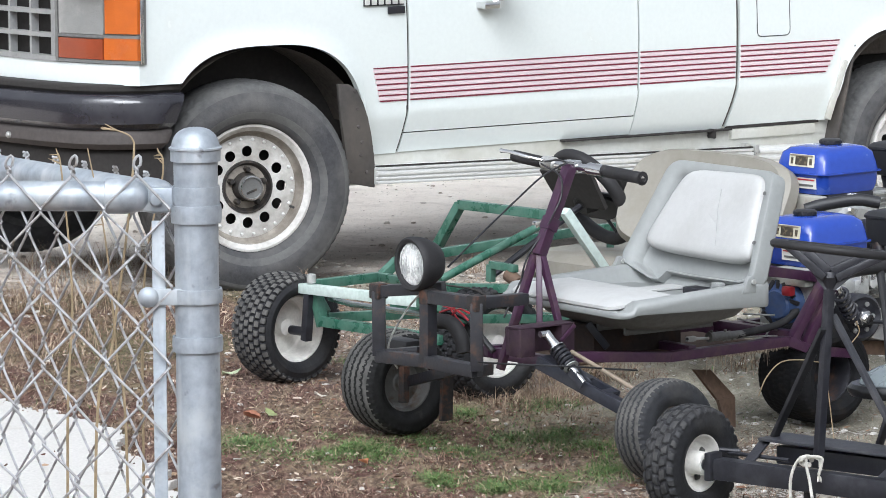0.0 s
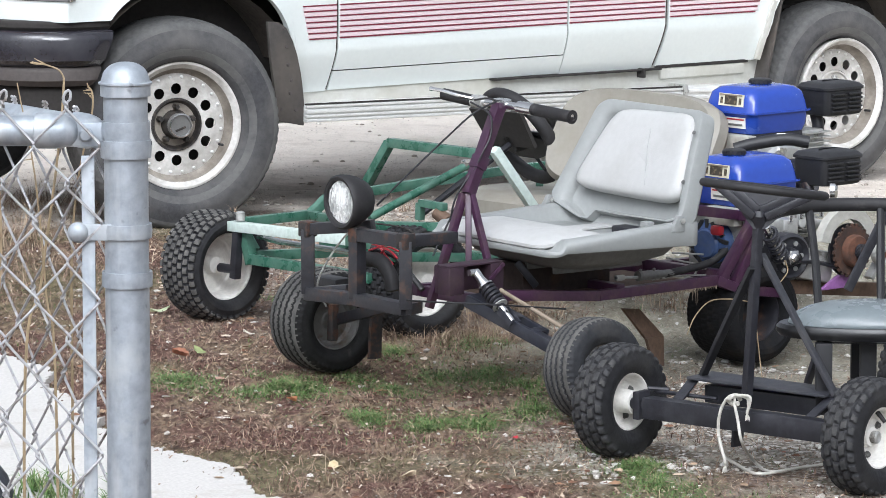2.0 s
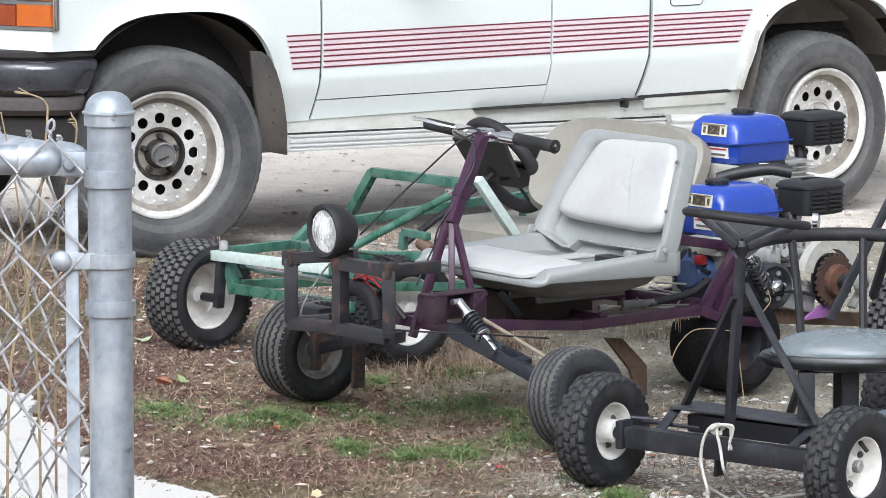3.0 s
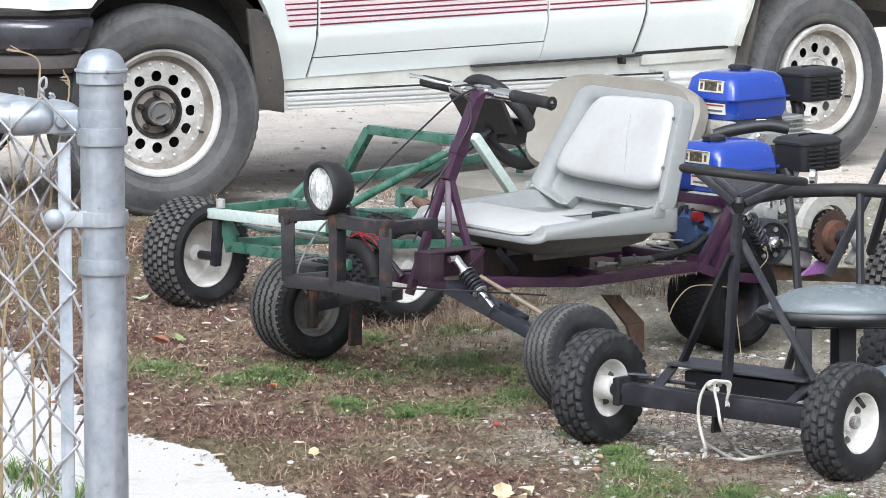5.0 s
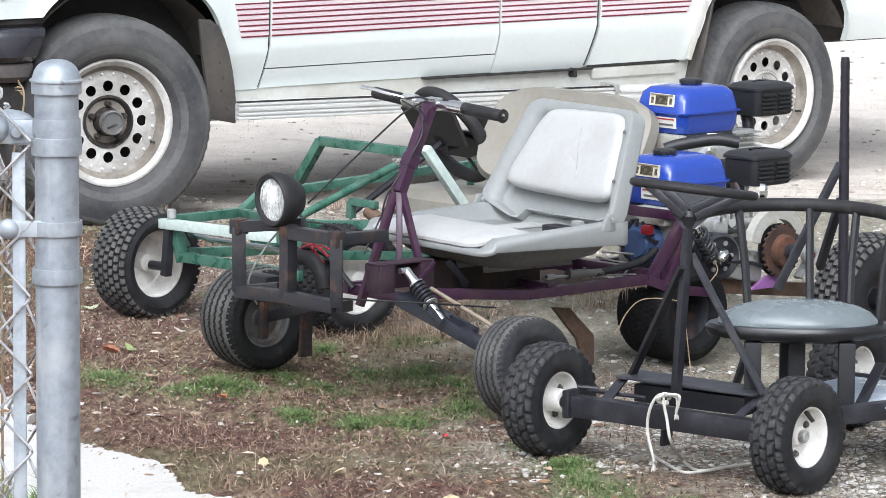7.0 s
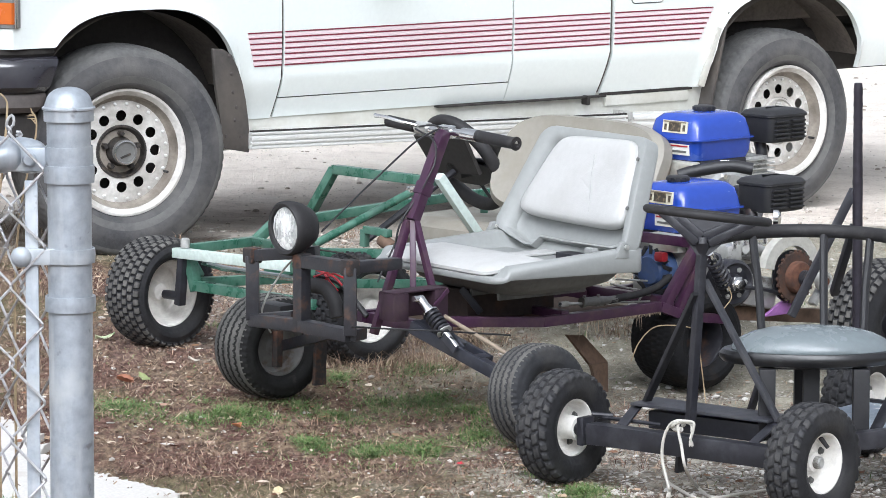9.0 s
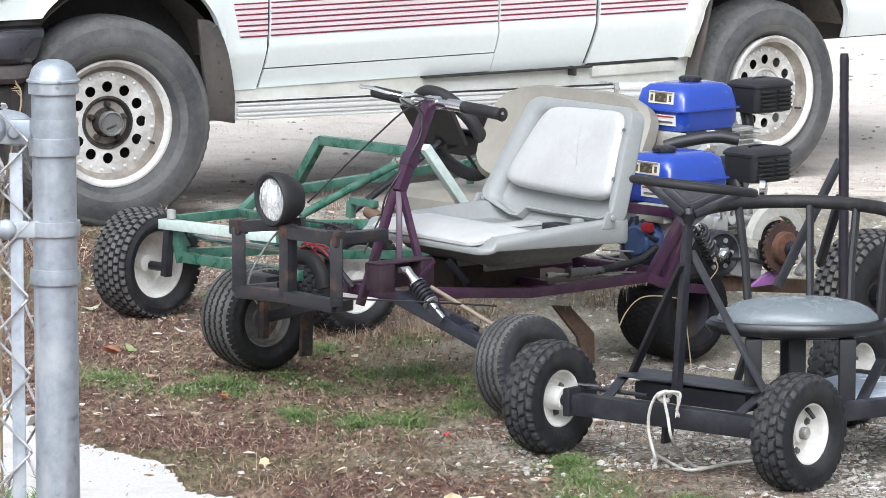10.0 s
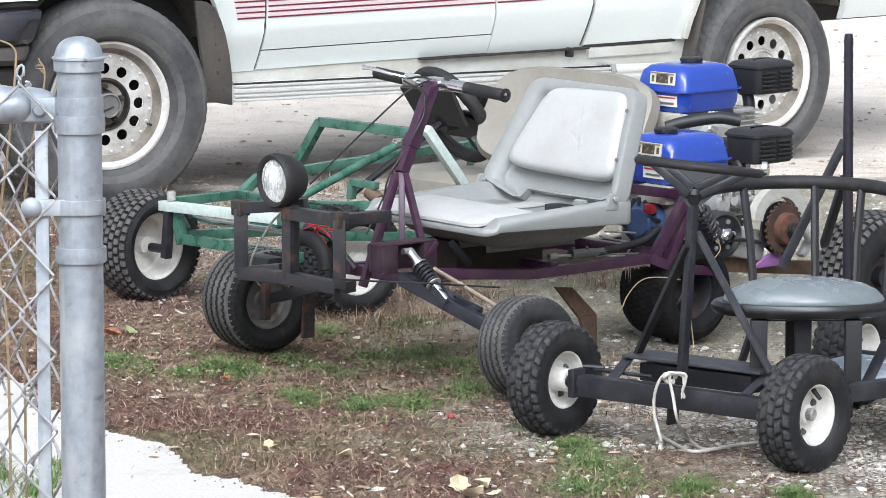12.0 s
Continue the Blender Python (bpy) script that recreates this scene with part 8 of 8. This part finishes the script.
# tufts: place, spread, blades
GRASS_PATCHES = [((-0.994, 11.624), 0.1, 700), ((-0.82, 11.58), 0.12, 950), ((-0.73, 11.56), 0.1, 600), ((-0.663, 11.536), 0.1, 700), ((-0.528, 11.631), 0.1, 1000), ((-0.458, 11.052), 0.09, 800), ((-0.285, 10.928), 0.1, 1000), ((-0.147, 10.972), 0.1, 800), ((-0.142, 11.73), 0.13, 700), ((-0.048, 11.544), 0.12, 900), ((-0.267, 11.729), 0.12, 600), ((-0.386, 11.539), 0.1, 500), ((0.0, 11.2), 0.1, 500), ((0.155, 10.612), 0.05, 250), ((0.248, 10.346), 0.08, 700), ((0.283, 10.128), 0.09, 700), ((0.316, 9.884), 0.1, 1000), ((0.25, 9.8), 0.1, 500), ((0.511, 9.82), 0.08, 600), ((0.742, 9.756), 0.08, 600), ((-0.83, 13.102), 0.08, 350), ((-0.215, 12.329), 0.09, 450), ((-0.149, 12.33), 0.08, 400), ((-1.158, 9.932), 0.1, 600), ((-1.135, 10.216), 0.07, 350), ((-0.88, 9.733), 0.03, 130), ((-1.49, 11.69), 0.12, 400), ((-0.404, 12.135), 0.1, 250)]


def make_grass():
    verts, faces = [], []
    for (px, py), r, count in GRASS_PATCHES:
        for n in range(int(count * 3.8)):
            q, a = r * 0.95 * abs(lit.gauss(0, 0.6)), lit.uniform(0, 6.28)
            x, y = px + q * 1.3 * math.cos(a), py + q * 2.6 * math.sin(a)
            if noise.noise((x * 9, y * 4, 3.0)) < lit.uniform(-0.45, 0.3):
                continue
            blade(verts, faces, x, y, lit.uniform(0.008, 0.036) * (1 - 0.55 * min(1.0, q / r)), lit.uniform(0.5, 2.0), lit.uniform(0, 6.28), lit.uniform(0.0008, 0.0019))
    # taller weeds in a soil strip on the near side of the path
    for n in range(1500):
        x, y = -1.22 + 0.26 * lit.random(), 9.6 + 0.45 * lit.random()
        if noise.noise((x * 8, y * 5, 23.0)) > lit.uniform(-0.3, 0.3):
            blade(verts, faces, x, y, lit.uniform(0.02, 0.065), lit.uniform(0.2, 1.6), lit.uniform(0, 6.28), lit.uniform(0.0012, 0.003), 0.016)
    for n in range(2200):
        x, y = lit.uniform(-2.2, 1.2), lit.uniform(9.4, 14.4)
        if not on_path(x, y) and noise.noise((x * 1.4, y * 1.4, 4.0)) > -0.05:
            blade(verts, faces, x, y, lit.uniform(0.01, 0.03), lit.uniform(0.3, 1.5), lit.uniform(0, 6.28), lit.uniform(0.0008, 0.0016))
    mat = island_material("grass_blades", [(0.0, (0.032, 0.08, 0.018)), (0.4, (0.068, 0.17, 0.035)), (0.72, (0.115, 0.24, 0.055)), (0.84, (0.19, 0.25, 0.095)), (1.0, (0.38, 0.32, 0.2))], 0.6)
    scatter_mesh("grass", verts, faces, mat, "short green grass tufts in brown soil", "grass")


STRAW_CLUMPS = [((-0.089, 12.907, 0.000), 0.18, 500, 0.1), ((-0.269, 12.42, 0.000), 0.24, 900, 0.075), ((-0.06, 12.463, 0.000), 0.1, 160, 0.06), ((-0.473, 15.360, 0.000), 0.06, 60, 0.12), ((-0.916, 12.915, 0.300), 0.012, 7, 0.035), ((0.395, 13.031, 0.000), 0.12, 70, 0.12), ((0.516, 13.033, 0.000), 0.15, 60, 0.1), ((-0.867, 14.437, 0.000), 0.2, 160, 0.06), ((-0.613, 13.888, 0.000), 0.2, 160, 0.06), ((-1.863, 14.497, 0.000), 0.3, 500, 0.14), ((-1.533, 13.949, 0.000), 0.3, 300, 0.1), ((-1.856, 15.421, 0.000), 0.35, 500, 0.14), ((-1.763, 13.425, 0.000), 0.25, 300, 0.1)]


def make_straw():
    verts, faces = [], []
    for n in range(30000):
        x, y = lit.uniform(-2.4, 1.9), 9.3 + 5.8 * lit.random() ** 1.25
        if on_path(x, y) or lit.random() < max(0.7 * smoothstep(0.3, 1.0, x), 0.85 * bare_soil(x, y)):
            continue
        blade(verts, faces, x, y, lit.uniform(0.01, 0.045), lit.uniform(1.0, 2.6), lit.uniform(0, 6.28), lit.uniform(0.0005, 0.0012))
    for (px, py, pz), r, count, h in STRAW_CLUMPS:
        for n in range(count):
            q, a = r * lit.random() ** 0.7, lit.uniform(0, 6.28)
            blade(verts, faces, px + q * math.cos(a), py + q * math.sin(a), h * lit.uniform(0.3, 1.2), lit.uniform(0.3, 2.3), lit.uniform(0, 6.28), lit.uniform(0.0007, 0.0014), pz if pz > 0.1 else None)
    mat = island_material("dry_grass_straw", [(0.0, (0.085, 0.048, 0.037)), (0.3, (0.18, 0.108, 0.08)), (0.55, (0.3, 0.2, 0.145)), (0.8, (0.47, 0.36, 0.25)), (1.0, (0.62, 0.52, 0.38))])
    scatter_mesh("dry_grass", verts, faces, mat, "dry straw-coloured dead grass lying on soil", "dry grass")


def make_thatch():
    verts, faces = [], []
    # matted brown thatch, standing in low mounds
    for n in range(80000):
        x, y = lit.uniform(-2.3, 1.3), 9.3 + 5.2 * lit.random() ** 1.2
        mound = noise.noise((x * 3.6, y * 3.6, 2.0))
        if on_path(x, y) or mound < lit.uniform(-0.5, 0.25) or lit.random() < max(smoothstep(0.1, 0.9, x), 0.9 * bare_soil(x, y)):
            continue
        blade(verts, faces, x, y, lit.uniform(0.008, 0.034) * (0.7 + max(0.0, mound)), lit.uniform(0.2, 2.0), lit.uniform(0, 6.28), lit.uniform(0.0006, 0.0016))
    mat = island_material("red_brown_leaf_mould", [(0.0, (0.04, 0.02, 0.017)), (0.35, (0.105, 0.053, 0.043)), (0.65, (0.22, 0.122, 0.095)), (0.9, (0.36, 0.225, 0.17)), (1.0, (0.5, 0.38, 0.28))])
    scatter_mesh("leaf_mould", verts, faces, mat, "matted red-brown leaf mould in low mounds", "leaf mould")


def make_big_leaves():
    """A few large single leaves and scraps that stand out."""
    spots = [((-1.014, 12.062), 0.05, (0.3, 0.125, 0.07), "orange-brown fallen leaf"), ((-0.657, 11.354), 0.035, (0.42, 0.17, 0.08), "orange-brown fallen leaf"), ((-0.054, 10.728), 0.022, (0.5, 0.04, 0.055), "small red leaf"), ((-1.144, 12.9), 0.06, (0.5, 0.56, 0.36), "pale green wilted leaf"), ((-0.962, 12.113), 0.042, (0.26, 0.3, 0.13), "yellow-green weed leaf"), ((-0.033, 9.825), 0.055, (0.6, 0.5, 0.33), "curled tan leaf"), ((-0.001, 9.712), 0.06, (0.58, 0.49, 0.33), "curled tan leaf"), ((0.019, 9.867), 0.05, (0.62, 0.53, 0.36), "curled tan leaf"), ((0.045, 9.733), 0.04, (0.6, 0.52, 0.38), "curled tan leaf"), ((-0.188, 10.03), 0.022, (0.78, 0.77, 0.74), "white scrap"), ((-0.846, 12.481), 0.035, (0.6, 0.56, 0.48), "pale dry leaf"), ((-0.5, 10.4), 0.03, (0.56, 0.47, 0.3), "pale dry leaf"), ((-0.31, 10.25), 0.035, (0.58, 0.48, 0.33), "pale dry leaf")]
    for i, ((x, y), s, col, text) in enumerate(spots):
        rnd = random.Random(i + 40)
        ob = thing("fallen_leaf", (x, y, ground_z(x, y)), text + " lying on the ground", "leaf", "single fallen leaves", turn=rnd.uniform(0, 360))
        m = surface(text.replace(" ", "_"), col, 0.7, grain=0.3, grain_scale=50, bump=0.3)
        bm = bmesh.new()
        rows = []
        for j in range(9):
            t = j / 8
            w = s * 0.42 * math.sin(math.pi * min(1, t * 0.97 + 0.03)) ** 0.7 * (1 + 0.25 * math.sin(t * 20))
            lift = s * (0.25 + 0.25 * math.sin(3 * t + i))
            rows.append([bm.verts.new((s * (t - 0.5), k * w, 0.006 + lift * abs(k) * 0.7 + s * 0.2 * t * t)) for k in (-1, -0.5, 0, 0.5, 1)])
        for a, b in zip(rows, rows[1:]):
            for k in range(4):
                bm.faces.new((a[k], a[k + 1], b[k + 1], b[k]))
        part("leaf_blade", bm, m, ob, local=True)


def make_stems():
    """A few dry weed stems draped over the rails and the drive wheel."""
    vine = thing("weed_stems", tuple((0.601, 11.479, 0.000)), "dry tan weed stems caught on the purple go-kart", "weed stems")
    for pts in ([(0.411, 11.670, 0.125), (0.434, 11.691, 0.175), (0.476, 11.728, 0.211), (0.536, 11.782, 0.209), (0.585, 11.825, 0.196)], [(0.598, 11.730, 0.187), (0.607, 11.737, 0.115), (0.619, 11.748, 0.018), (0.616, 11.572, 0.000)], [(0.690, 11.905, 0.300), (0.700, 11.914, 0.270), (0.683, 11.899, 0.246), (0.667, 11.885, 0.232)]):
        part("stem", pipe(bmesh.new(), smooth_path(pts, 5), 0.0018, 5), STRAW, vine)


def make_fringe():
    """Dead grass and mud caught along the underside of the near rail and the drive wheel."""
    verts, faces = [], []
    for n in range(420):
        k = lit.random()
        p = Vector((0.255, 11.598, 0.242)).lerp(Vector((0.487, 11.804, 0.246)), k ** 0.8)
        dx, dz = lit.uniform(-0.007, 0.007), -lit.uniform(0.002, 0.012) * (4.0 if lit.random() < 0.04 else 1.0)
        w = lit.uniform(0.0007, 0.002)
        i, near = len(verts), P_NEAR * lit.uniform(-0.012, 0.017)
        for q in (p - P_BACK * w, p + P_BACK * w, p + P_BACK * (dx + w * 0.3) + Vector((0, 0, dz)), p + P_BACK * (dx - w * 0.3) + Vector((0, 0, dz))):
            verts.append(tuple(q + near))
        faces.append([i, i + 1, i + 2, i + 3])
    mat = island_material("caught_dead_grass", [(0.0, (0.1, 0.075, 0.055)), (0.5, (0.24, 0.19, 0.14)), (1.0, (0.45, 0.38, 0.28))])
    scatter_mesh("caught_grass", verts, faces, mat, "dry grass and mud caught under a purple rail", "dry grass")


def make_round_object():
    """A dark rounded object of unknown kind beyond the fence, modelled as a bowl."""
    bowl = thing("bowl", (-1.34, 9.789, 0.018), "dark navy rounded object of unknown kind among weeds", "bowl")
    part("shell", lathe(bmesh.new(), [(0.0, 0.128), (0.03, 0.126), (0.06, 0.116), (0.09, 0.095), (0.112, 0.066), (0.125, 0.032), (0.13, 0.0)], Matrix(), 40), NAVY_STEEL, bowl, local=True)
    part("rim", lathe(bmesh.new(), [(0.129, 0.0), (0.136, 0.0), (0.138, 0.004), (0.136, 0.009), (0.128, 0.01)], Matrix(), 40), NAVY_STEEL, bowl, local=True)


make_stems()
make_round_object()
make_fringe()
make_gravel()
make_drive_stones()
make_mulch()
make_leaves()
make_straw()
make_thatch()
make_grass()
make_big_leaves()
